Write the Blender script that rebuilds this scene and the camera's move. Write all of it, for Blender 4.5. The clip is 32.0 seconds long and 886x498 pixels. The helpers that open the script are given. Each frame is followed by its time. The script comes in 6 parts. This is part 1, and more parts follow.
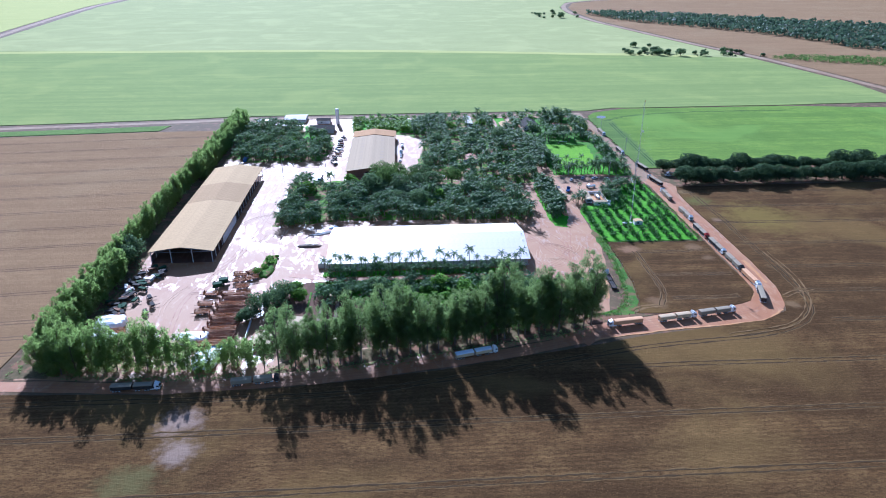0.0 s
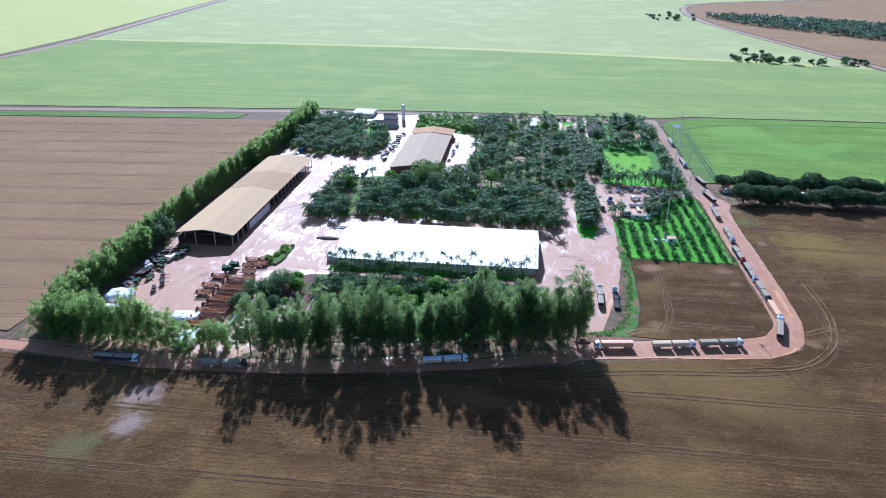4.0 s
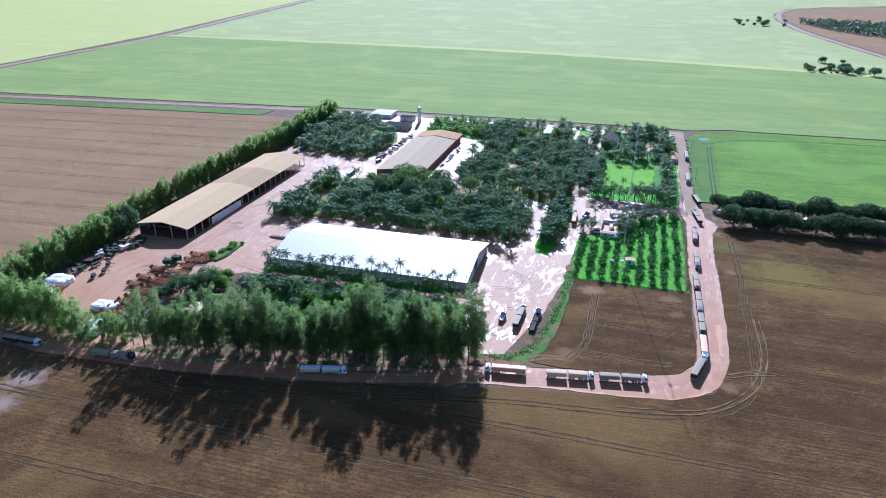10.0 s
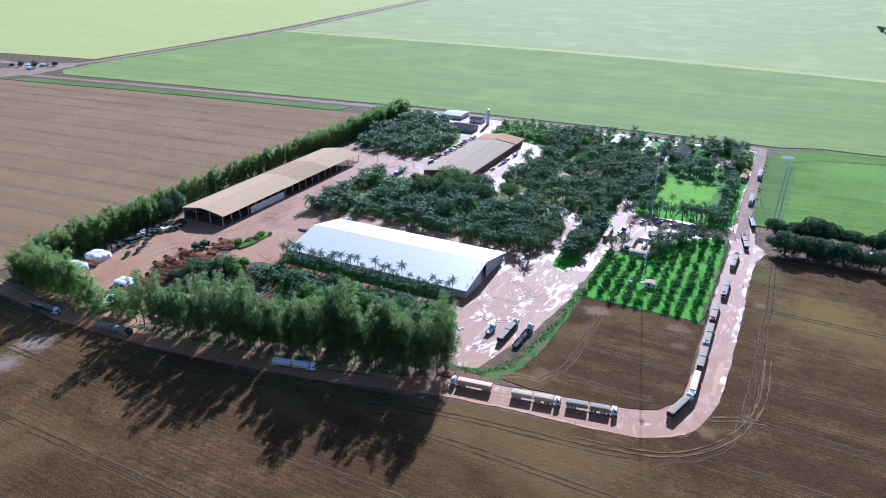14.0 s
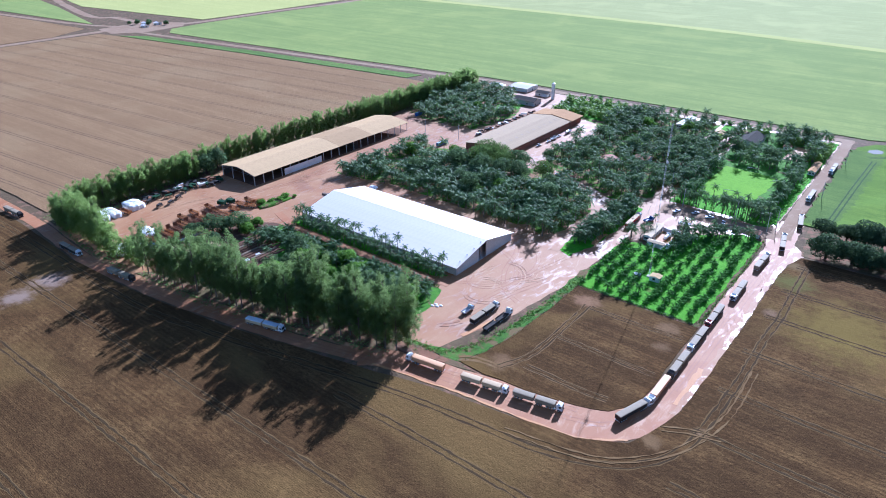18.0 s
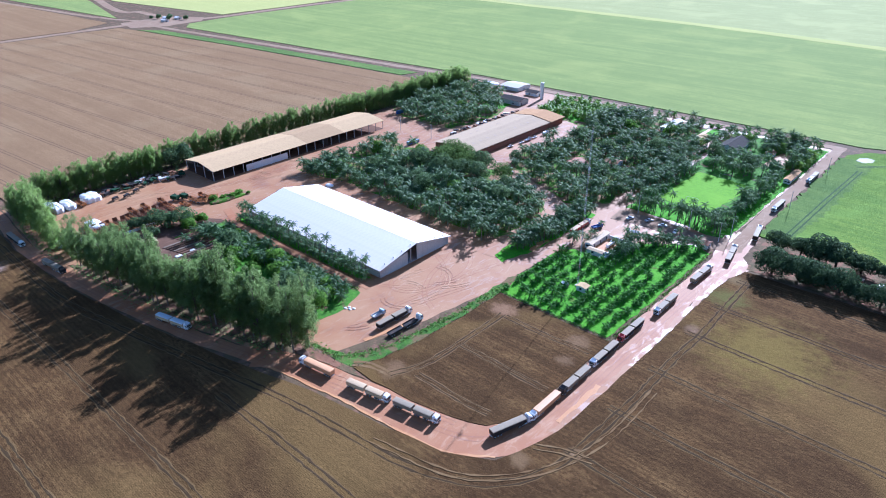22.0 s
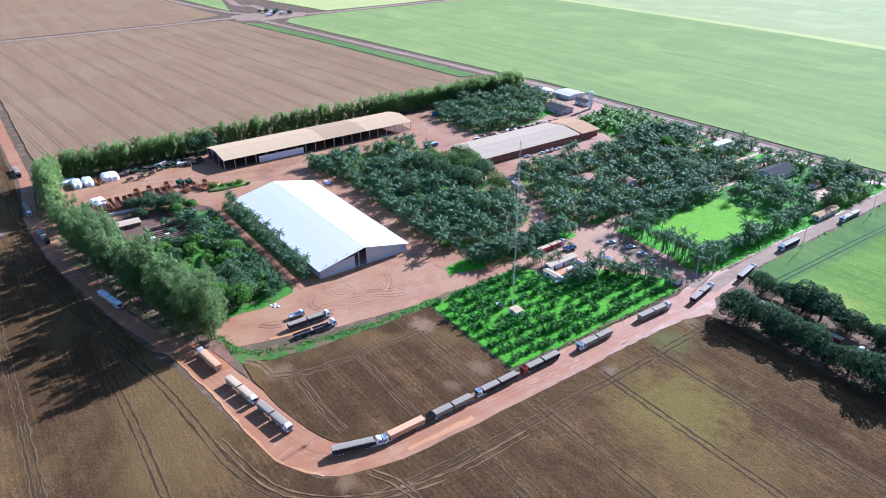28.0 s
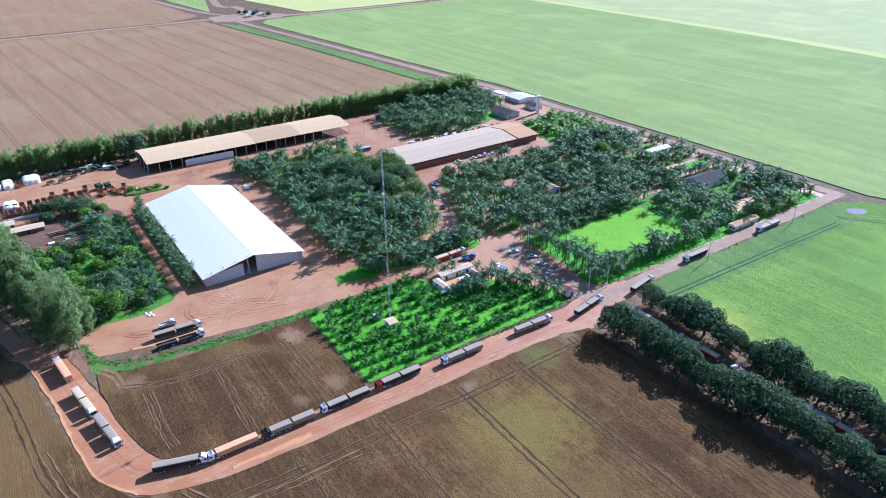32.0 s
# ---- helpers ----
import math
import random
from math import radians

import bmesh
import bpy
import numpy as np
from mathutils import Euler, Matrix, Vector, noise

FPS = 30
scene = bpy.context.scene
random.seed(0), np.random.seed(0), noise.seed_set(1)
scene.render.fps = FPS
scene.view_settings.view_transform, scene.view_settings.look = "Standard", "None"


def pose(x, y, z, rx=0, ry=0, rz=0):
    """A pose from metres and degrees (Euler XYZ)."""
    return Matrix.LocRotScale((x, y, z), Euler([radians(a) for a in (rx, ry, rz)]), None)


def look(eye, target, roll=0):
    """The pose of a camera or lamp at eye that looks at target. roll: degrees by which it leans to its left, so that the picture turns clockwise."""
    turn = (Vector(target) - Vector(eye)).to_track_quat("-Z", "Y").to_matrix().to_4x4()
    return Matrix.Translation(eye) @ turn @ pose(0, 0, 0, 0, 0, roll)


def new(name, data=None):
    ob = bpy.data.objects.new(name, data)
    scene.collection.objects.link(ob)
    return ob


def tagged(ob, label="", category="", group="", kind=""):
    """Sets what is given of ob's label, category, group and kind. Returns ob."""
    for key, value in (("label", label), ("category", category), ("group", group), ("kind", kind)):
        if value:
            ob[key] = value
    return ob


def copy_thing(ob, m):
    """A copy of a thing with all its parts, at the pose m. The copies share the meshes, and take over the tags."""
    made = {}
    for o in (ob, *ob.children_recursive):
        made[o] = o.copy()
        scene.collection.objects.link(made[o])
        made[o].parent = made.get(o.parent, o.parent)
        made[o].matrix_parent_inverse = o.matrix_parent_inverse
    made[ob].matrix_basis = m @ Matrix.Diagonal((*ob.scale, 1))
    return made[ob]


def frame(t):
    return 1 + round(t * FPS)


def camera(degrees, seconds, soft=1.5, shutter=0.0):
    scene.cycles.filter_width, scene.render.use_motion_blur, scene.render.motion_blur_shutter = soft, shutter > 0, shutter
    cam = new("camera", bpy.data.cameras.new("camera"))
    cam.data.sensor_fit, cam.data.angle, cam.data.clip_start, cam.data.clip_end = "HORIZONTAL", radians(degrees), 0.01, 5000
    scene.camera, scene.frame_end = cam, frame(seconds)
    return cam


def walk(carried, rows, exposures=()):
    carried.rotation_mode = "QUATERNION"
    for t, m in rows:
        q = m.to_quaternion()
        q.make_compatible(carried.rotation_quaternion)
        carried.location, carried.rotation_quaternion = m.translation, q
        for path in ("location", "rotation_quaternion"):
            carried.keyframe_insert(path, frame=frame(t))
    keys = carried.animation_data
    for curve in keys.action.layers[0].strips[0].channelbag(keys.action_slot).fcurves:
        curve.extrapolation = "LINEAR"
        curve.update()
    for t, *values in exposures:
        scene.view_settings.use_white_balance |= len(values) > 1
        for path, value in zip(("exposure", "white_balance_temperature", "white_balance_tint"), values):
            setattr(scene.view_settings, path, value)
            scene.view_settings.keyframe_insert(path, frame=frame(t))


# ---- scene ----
cam = camera(66.5, 32.0, 1.0)
METRES, EYE, TILT, LEAN, TURN = 486.75, 167.6, 0.03, 1.22, -4.0
ROWS = [
    (0.0, 0.0, 0.0, 0.0, 0.51, -24.55, -1.13),
    (0.5, 0.0155, 0.0015, 0.0004, 2.11, -24.64, -1.21),
    (1.0, 0.0308, 0.0036, 0.0009, 3.23, -24.7, -1.26),
    (1.5, 0.046, 0.0059, 0.0012, 4.6, -24.74, -1.3),
    (2.0, 0.0612, 0.0088, 0.0014, 6.35, -24.79, -1.3),
    (2.5, 0.0761, 0.0121, 0.0016, 8.32, -24.85, -1.29),
    (3.0, 0.0912, 0.0157, 0.0018, 9.84, -24.91, -1.31),
    (3.5, 0.1063, 0.0198, 0.0021, 10.56, -24.93, -1.31),
    (5.5, 0.1642, 0.04, 0.0025, 14.03, -24.95, -1.31),
    (6.0, 0.1789, 0.0455, 0.003, 15.03, -24.98, -1.26),
    (6.5, 0.1933, 0.0512, 0.0034, 15.19, -24.97, -1.24),
    (7.0, 0.2075, 0.0571, 0.0038, 15.33, -24.95, -1.23),
    (7.5, 0.2217, 0.063, 0.0041, 16.35, -24.95, -1.17),
    (8.0, 0.2359, 0.0692, 0.0044, 17.56, -24.97, -1.14),
    (8.5, 0.25, 0.0756, 0.0047, 18.49, -25.0, -1.14),
    (9.0, 0.2643, 0.0822, 0.0049, 18.77, -25.01, -1.14),
    (9.5, 0.2783, 0.0891, 0.0052, 18.84, -25.02, -1.14),
    (10.0, 0.2918, 0.0959, 0.0052, 20.13, -25.02, -1.1),
    (10.5, 0.3053, 0.1031, 0.0054, 21.8, -25.03, -1.07),
    (11.0, 0.3188, 0.1106, 0.0058, 22.93, -25.04, -1.05),
    (11.5, 0.3322, 0.1182, 0.0062, 23.93, -25.05, -1.03),
    (12.0, 0.3454, 0.1261, 0.0067, 24.98, -25.07, -0.99),
    (12.5, 0.3586, 0.1343, 0.0074, 26.22, -25.08, -0.97),
    (13.0, 0.3713, 0.1427, 0.0078, 27.8, -25.11, -0.96),
    (13.5, 0.3841, 0.1512, 0.0082, 29.43, -25.15, -0.96),
    (14.0, 0.3967, 0.1602, 0.0084, 31.08, -25.23, -0.95),
    (14.5, 0.4092, 0.1694, 0.0087, 32.7, -25.32, -0.94),
    (16.5, 0.4575, 0.21, 0.01, 38.95, -26.12, -0.78),
    (17.0, 0.4687, 0.2207, 0.0096, 40.32, -26.87, -0.78),
    (17.5, 0.4797, 0.2318, 0.0093, 41.61, -27.69, -0.78),
    (18.0, 0.4906, 0.2436, 0.0094, 41.74, -27.84, -0.79),
    (18.5, 0.5012, 0.2554, 0.0095, 41.71, -28.05, -0.81),
    (19.0, 0.5115, 0.2673, 0.0099, 41.7, -28.35, -0.81),
    (19.5, 0.5215, 0.2792, 0.0102, 42.09, -28.32, -0.78),
    (20.0, 0.5316, 0.2913, 0.0104, 42.49, -28.3, -0.75),
    (20.5, 0.5416, 0.3035, 0.0107, 42.76, -28.27, -0.7),
    (21.0, 0.5514, 0.3155, 0.0111, 43.27, -28.23, -0.63),
    (21.5, 0.5611, 0.3276, 0.0114, 44.62, -28.22, -0.54),
    (22.0, 0.5707, 0.3399, 0.0115, 45.99, -28.22, -0.48),
    (22.5, 0.5801, 0.3524, 0.0116, 47.34, -28.23, -0.41),
    (23.0, 0.5893, 0.365, 0.0115, 48.65, -28.22, -0.37),
    (23.5, 0.5984, 0.3779, 0.0115, 49.86, -28.19, -0.32),
    (24.0, 0.6071, 0.3909, 0.0115, 50.83, -28.22, -0.31),
    (24.5, 0.6156, 0.4041, 0.0114, 51.79, -28.21, -0.29),
    (26.5, 0.6469, 0.4587, 0.0115, 55.6, -28.26, -0.24),
    (27.0, 0.6542, 0.4727, 0.0116, 56.56, -28.27, -0.24),
    (27.5, 0.6612, 0.4868, 0.0116, 57.53, -28.26, -0.22),
    (28.0, 0.6683, 0.5013, 0.0113, 58.1, -28.26, -0.21),
    (28.5, 0.6749, 0.5155, 0.0113, 58.28, -28.27, -0.2),
    (29.0, 0.6815, 0.5301, 0.0113, 58.97, -28.25, -0.18),
    (29.5, 0.6878, 0.5446, 0.0113, 58.97, -28.25, -0.17),
    (30.0, 0.6941, 0.5593, 0.0111, 59.32, -28.23, -0.17),
    (30.5, 0.7003, 0.574, 0.0108, 59.33, -28.22, -0.17),
    (31.0, 0.7063, 0.5889, 0.0109, 59.33, -28.21, -0.16),
    (31.5, 0.7125, 0.6037, 0.0109, 59.34, -28.19, -0.13),
    (32.0, 0.7184, 0.6187, 0.0112, 59.35, -28.2, -0.09),
]
walk(cam, [(t, pose(0, 0, EYE, TILT, LEAN, TURN) @ pose(METRES * x, METRES * y, METRES * z, 90 + pitch, roll, yaw)) for t, x, y, z, yaw, pitch, roll in ROWS],
     [(0, 1.04, 4620, 18), (9, 1.04, 4620, 18), (13, 0.90, 4620, 19), (17, 1.08, 4670, 20), (22, 1.23, 4680, 21), (32, 1.32, 4640, 21)])

# ---- light ----
SUN_AZ, SUN_EL = 101.7, 27.3      # degrees: azimuth from +x towards +y, height over the horizon
sun = new("sun", bpy.data.lights.new("sun", "SUN"))
sun.data.energy, sun.data.angle, sun.data.color = 5.0, radians(0.53), (1.0, 0.95, 0.88)
_a, _e = radians(SUN_AZ), radians(SUN_EL)
sun.matrix_world = look((0, 0, 0), (-math.cos(_a) * math.cos(_e), -math.sin(_a) * math.cos(_e), -math.sin(_e)))
world = bpy.data.worlds.new("sky")
scene.world = world
world.use_nodes = True
_n = world.node_tree.nodes
_sky = _n.new("ShaderNodeTexSky")
_sky.sky_type, _sky.sun_disc = "NISHITA", False
_sky.sun_elevation, _sky.sun_rotation = _e, radians(90 - SUN_AZ)
_sky.air_density, _sky.dust_density, _sky.ozone_density = 1.3, 0.8, 3.0
world.node_tree.links.new(_sky.outputs["Color"], _n["Background"].inputs["Color"])
_n["Background"].inputs["Strength"].default_value = 0.058

# ---- materials ----
class Nodes:
    """Short hand for a node material."""

    def __init__(self, name):
        self.m = bpy.data.materials.new(name)
        self.m.use_nodes = True
        self.t = self.m.node_tree
        self.bsdf = self.t.nodes["Principled BSDF"]
        self.out = self.t.nodes["Material Output"]
        self.coord = self.t.nodes.new("ShaderNodeTexCoord").outputs["Object"]

    def put(self, node, key, value):
        if isinstance(value, bpy.types.NodeSocket):
            self.t.links.new(value, node.inputs[key])
        elif isinstance(value, tuple) and len(value) == 3 and node.inputs[key].type == "RGBA":
            node.inputs[key].default_value = (*value, 1)
        else:
            node.inputs[key].default_value = value

    def scaled(self, sx, sy, sz, turn=0.0, source=None):
        n = self.t.nodes.new("ShaderNodeMapping")
        self.put(n, "Vector", source or self.coord)
        n.inputs["Scale"].default_value = (sx, sy, sz)
        n.inputs["Rotation"].default_value = (0, 0, radians(turn))
        return n.outputs["Vector"]

    def noise(self, scale, detail=4.0, rough=0.55, vector=None, warp=0.0):
        n = self.t.nodes.new("ShaderNodeTexNoise")
        self.put(n, "Vector", vector or self.coord)
        for key, value in (("Scale", scale), ("Detail", detail), ("Roughness", rough), ("Distortion", warp)):
            self.put(n, key, value)
        return n.outputs["Fac"]

    def wave(self, scale, vector=None, warp=0.0, axis="Y"):
        n = self.t.nodes.new("ShaderNodeTexWave")
        n.bands_direction = axis
        self.put(n, "Vector", vector or self.coord)
        self.put(n, "Scale", scale)
        self.put(n, "Distortion", warp)
        self.put(n, "Detail", 1.0)
        self.put(n, "Detail Scale", 0.6)
        return n.outputs["Fac"]

    def cells(self, scale, vector=None):
        n = self.t.nodes.new("ShaderNodeTexVoronoi")
        self.put(n, "Vector", vector or self.coord)
        self.put(n, "Scale", scale)
        return n.outputs["Distance"]

    def island(self):
        return self.t.nodes.new("ShaderNodeNewGeometry").outputs["Random Per Island"]

    def each(self):
        return self.t.nodes.new("ShaderNodeObjectInfo").outputs["Random"]

    def range(self, value, a, b, lo=0.0, hi=1.0):
        n = self.t.nodes.new("ShaderNodeMapRange")
        n.interpolation_type = "SMOOTHSTEP"
        for key, v in (("Value", value), ("From Min", a), ("From Max", b), ("To Min", lo), ("To Max", hi)):
            self.put(n, key, v)
        return n.outputs["Result"]

    def mix(self, fac, a, b, how="MIX"):
        n = self.t.nodes.new("ShaderNodeMix")
        n.data_type, n.blend_type = "RGBA", how
        self.put(n, "Factor", fac)
        for key, v in (("A", a), ("B", b)):
            s = [s for s in n.inputs if s.name == key and s.type == "RGBA"][0]
            if isinstance(v, bpy.types.NodeSocket):
                self.t.links.new(v, s)
            else:
                s.default_value = (*v, 1)
        return [s for s in n.outputs if s.type == "RGBA"][0]

    def math(self, how, a, b=0.0):
        n = self.t.nodes.new("ShaderNodeMath")
        n.operation = how
        self.put(n, 0, a)
        self.put(n, 1, b)
        return n.outputs[0]

    def bump(self, height, strength=0.5, distance=0.1):
        n = self.t.nodes.new("ShaderNodeBump")
        self.put(n, "Height", height)
        self.put(n, "Strength", strength)
        self.put(n, "Distance", distance)
        self.put(self.bsdf, "Normal", n.outputs["Normal"])
        return n.outputs["Normal"]

    def done(self, color=None, rough=None, metal=None, spec=None):
        for key, v in (("Base Color", color), ("Roughness", rough), ("Metallic", metal), ("Specular IOR Level", spec)):
            if v is not None:
                self.put(self.bsdf, key, v)
        return self.m


def plain(name, color, rough=0.6, metal=0.0, vary=0.25, scale=0.8, dirt=(0.28, 0.17, 0.11), dirty=0.25, bump=0.1, spec=0.3, each=0.12):
    """Paint, metal, plastic or concrete with stains at a large and a small scale, and a slight change from piece to piece."""
    n = Nodes(name)
    big, small = n.noise(scale * 0.35, 3), n.noise(scale * 6, 4)
    dark = tuple(c * (1 - vary) for c in color)
    c = n.mix(n.range(small, 0.35, 0.7), color, dark)
    c = n.mix(n.math("MULTIPLY", n.range(big, 0.45, 0.75), dirty), c, dirt)
    c = n.mix(n.math("MULTIPLY", n.each(), each), c, dark)
    n.bump(small, bump, 0.02)
    return n.done(c, n.math("ADD", n.math("MULTIPLY", small, 0.2), rough - 0.1), metal, spec)


def foliage(name, dark, light, tip, glow=0.35, spec=0.15, rough=0.6):
    """Leaves: each clump of its own tone, light through the blades."""
    n = Nodes(name)
    c = n.mix(n.island(), dark, light)
    c = n.mix(n.range(n.noise(0.25, 2), 0.5, 0.75, 0, 0.6), c, tip)
    c = n.mix(n.math("MULTIPLY", n.each(), 0.35), c, dark)
    n.done(c, rough, 0.0, spec)
    t = n.t.nodes.new("ShaderNodeBsdfTranslucent")
    n.put(t, "Color", n.mix(0.5, c, tip))
    m = n.t.nodes.new("ShaderNodeMixShader")
    m.inputs[0].default_value = glow
    n.t.links.new(n.bsdf.outputs[0], m.inputs[1])
    n.t.links.new(t.outputs[0], m.inputs[2])
    n.t.links.new(m.outputs[0], n.out.inputs["Surface"])
    return n.m


def crop(name, base, dark, pale, turn=0.0, rows=0.5, patch=None, bump=0.9, rowdark=0.2, streaky=0.45, spots=(), blotch=1.0):
    """A field: drill rows, streaks along the rows, large patches of other growth."""
    n = Nodes(name)
    v = n.scaled(1, 1, 1, turn)
    streak = n.noise(1.0, 4, 0.6, n.scaled(0.012, 0.22, 1, turn))
    fine = n.noise(1.5, 5, 0.7)
    clump = n.noise(1.0, 4, 0.7, n.scaled(0.7, 1.5, 1, turn), 0.3)
    lane = n.noise(1.0, 3, 0.6, n.scaled(0.003, 0.075, 1, turn))
    tuft = n.noise(1.0, 4, 0.7, n.scaled(0.13, 0.34, 1, turn), 0.4)
    rowy = n.wave(rows, v, 1.6)
    large = n.noise(0.012, 4, 0.5, warp=0.6)
    mid = n.noise(0.07, 5, 0.65)
    c = n.mix(n.range(mid, 0.35, 0.7, 0, blotch), base, pale)
    c = n.mix(n.range(lane, 0.42, 0.62, 0, 0.55), c, dark)
    c = n.mix(n.range(streak, 0.46, 0.70, 0, streaky), c, dark)
    c = n.mix(n.math("MULTIPLY", n.range(rowy, 0.3, 0.8), rowdark), c, dark)
    c = n.mix(n.math("MULTIPLY", n.range(n.wave(rows * 0.31, v, 0.9), 0.45, 0.8), n.range(n.noise(0.03, 3), 0.4, 0.6, rowdark * 0.6, rowdark * 2.2)), c, dark)
    c = n.mix(n.range(tuft, 0.45, 0.68, 0, 0.55), c, dark)
    c = n.mix(n.range(clump, 0.42, 0.68, 0, 0.85), c, dark)
    c = n.mix(n.range(n.noise(0.02, 5, 0.6), 0.42, 0.66, 0, 0.5 * blotch), c, dark)
    c = n.mix(n.range(fine, 0.5, 0.75, 0, 0.5), c, pale)
    if patch:
        c = n.mix(n.range(large, 0.5, 0.66, 0, 0.6 * blotch), c, patch)
    for x, y, r, tone in spots:
        d = n.t.nodes.new("ShaderNodeVectorMath")
        d.operation = "DISTANCE"
        n.put(d, 0, n.coord)
        d.inputs[1].default_value = (x, y, 0.45)
        edge = n.math("ADD", d.outputs["Value"], n.math("MULTIPLY", n.noise(0.18, 5, 0.7), r * 2.2))
        c = n.mix(n.range(edge, r * 1.3, r * 2.4, 0.75, 0.0), c, tone)
    h = n.math("ADD", n.math("MULTIPLY", rowy, 0.08), n.math("ADD", fine, clump))
    n.bump(h, bump, 0.4)
    return n.done(c, 0.95, 0.0, 0.02)


def clay(name, dry, red, pale, wet=0.0, ruts=0.3, gloss=0.3, dull=0.72):
    """Trodden red earth with ruts, dust and damp patches that lie smoother."""
    n = Nodes(name)
    big, mid, fine = n.noise(0.03, 5, 0.6, warp=0.8), n.noise(0.15, 7, 0.70, n.scaled(1.6, 0.6, 1), 1.1), n.noise(1.6, 5, 0.7)
    c = n.mix(n.range(big, 0.36, 0.66), dry, red)
    c = n.mix(n.range(mid, 0.50, 0.68, 0, 0.75), c, pale)
    c = n.mix(n.range(fine, 0.4, 0.8, 0, 0.4), c, tuple(x * 0.62 for x in dry))
    damp = n.range(n.math("ADD", n.math("MULTIPLY", big, 0.45), n.math("MULTIPLY", mid, 0.55)), 0.49, 0.59)
    c = n.mix(n.math("MULTIPLY", damp, wet * 0.35), c, tuple(x * 0.7 for x in red))
    rough = n.range(n.math("MULTIPLY", damp, wet), 0.0, 1.0, dull, 0.43)
    n.bump(n.math("ADD", fine, n.math("MULTIPLY", mid, 1.2)), ruts, 0.12)
    return n.done(c, rough, 0.0, n.range(n.math("MULTIPLY", damp, wet), 0.0, 1.0, gloss, 0.48))


def turf(name, base, dark, pale, soil=None, share=0.0):
    n = Nodes(name)
    big, mid, fine = n.noise(0.05, 4, 0.6), n.noise(0.4, 5, 0.65), n.noise(2.2, 5, 0.7)
    c = n.mix(n.range(mid, 0.35, 0.7), base, dark)
    c = n.mix(n.range(big, 0.45, 0.7, 0, 0.6), c, pale)
    c = n.mix(n.range(fine, 0.4, 0.75, 0, 0.5), c, dark)
    if soil:
        c = n.mix(n.range(n.noise(0.13, 5, 0.65), 0.60 - share, 0.70 - share), c, soil)
    n.bump(n.math("ADD", fine, mid), 0.7, 0.25)
    return n.done(c, 0.9, 0.0, 0.08)


BROWN = crop("ripe_crop", (0.142, 0.078, 0.029), (0.047, 0.026, 0.012), (0.203, 0.119, 0.044), 0, 0.48, (0.172, 0.108, 0.036), 0.5, 0.20, spots=(
    (-88, 213, 9, (0.30, 0.215, 0.165)), (-84, 196, 8, (0.29, 0.21, 0.16)), (-96, 181, 11, (0.120, 0.105, 0.040)), (127, 294, 6, (0.20, 0.122, 0.062)), (133, 359, 7, (0.27, 0.158, 0.088)), (206, 302, 3, (0.24, 0.155, 0.080)), (194, 288, 4, (0.20, 0.125, 0.060)),
    (172, 360, 5, (0.20, 0.125, 0.065)), (175, 345, 4, (0.185, 0.115, 0.060)), (202, 455, 5, (0.19, 0.135, 0.065)), (205, 400, 4, (0.22, 0.14, 0.09)), (234, 404, 27, (0.182, 0.130, 0.034)), (206, 436, 10, (0.130, 0.125, 0.036)), (330, 330, 24, (0.165, 0.120, 0.036))))
BROWN_FAR = crop("ripe_crop_far", (0.302, 0.192, 0.096), (0.226, 0.140, 0.070), (0.336, 0.220, 0.113), 0, 0.25, (0.318, 0.226, 0.118), 1.0, 0.15, 0.6, (), 0.45)
GREEN = crop("green_crop", (0.280, 0.326, 0.096), (0.182, 0.230, 0.072), (0.335, 0.372, 0.112), 2.5, 0.30, (0.346, 0.372, 0.110), 0.6, 0.14, 0.7, (), 0.45)
GREEN_NEAR = crop("green_crop_beside_road", (0.198, 0.290, 0.048), (0.104, 0.172, 0.036), (0.252, 0.342, 0.060), 0, 0.30, (0.190, 0.300, 0.060), 0.9, 0.12, spots=((232, 520, 16, (0.30, 0.34, 0.06)), (256, 516, 9, (0.30, 0.33, 0.06))))
GREEN_PALE = crop("pale_green_crop", (0.45, 0.44, 0.150), (0.38, 0.38, 0.130), (0.49, 0.48, 0.165), 0, 0.3, None, 0.6, 0.1)
GREEN_DUSTY = crop("dusty_green_crop", (0.165, 0.235, 0.058), (0.092, 0.148, 0.042), (0.210, 0.282, 0.072), 0, 0.5, None, 0.8, 0.15)
CLAY = clay("yard_clay", (0.350, 0.182, 0.080), (0.315, 0.136, 0.053), (0.440, 0.262, 0.137), 1.0)
DARK_MARK = clay("damp_tyre_mark_clay", (0.275, 0.128, 0.060), (0.245, 0.105, 0.048), (0.33, 0.175, 0.085), 0.6)
PALE_MARK = clay("dry_tyre_mark_clay", (0.430, 0.245, 0.125), (0.395, 0.205, 0.095), (0.47, 0.29, 0.16), 0.3)
ROAD = clay("road_clay", (0.350, 0.158, 0.066), (0.312, 0.120, 0.042), (0.45, 0.250, 0.122), 0.35)
LANE = clay("lane_clay", (0.300, 0.205, 0.128), (0.262, 0.165, 0.098), (0.37, 0.265, 0.175), 0.10, 0.3, 0.10, 0.9)
MARK = clay("tyre_mark_clay", (0.315, 0.142, 0.064), (0.280, 0.112, 0.048), (0.38, 0.20, 0.100), 0.6)
TRACK_FAR = clay("faint_wheel_track", (0.165, 0.104, 0.060), (0.150, 0.094, 0.054), (0.195, 0.125, 0.072), 0.0, 0.3, 0.05, 0.95)
SAND = clay("orange_sand", (0.48, 0.235, 0.085), (0.44, 0.20, 0.07), (0.55, 0.31, 0.14), 0.0)
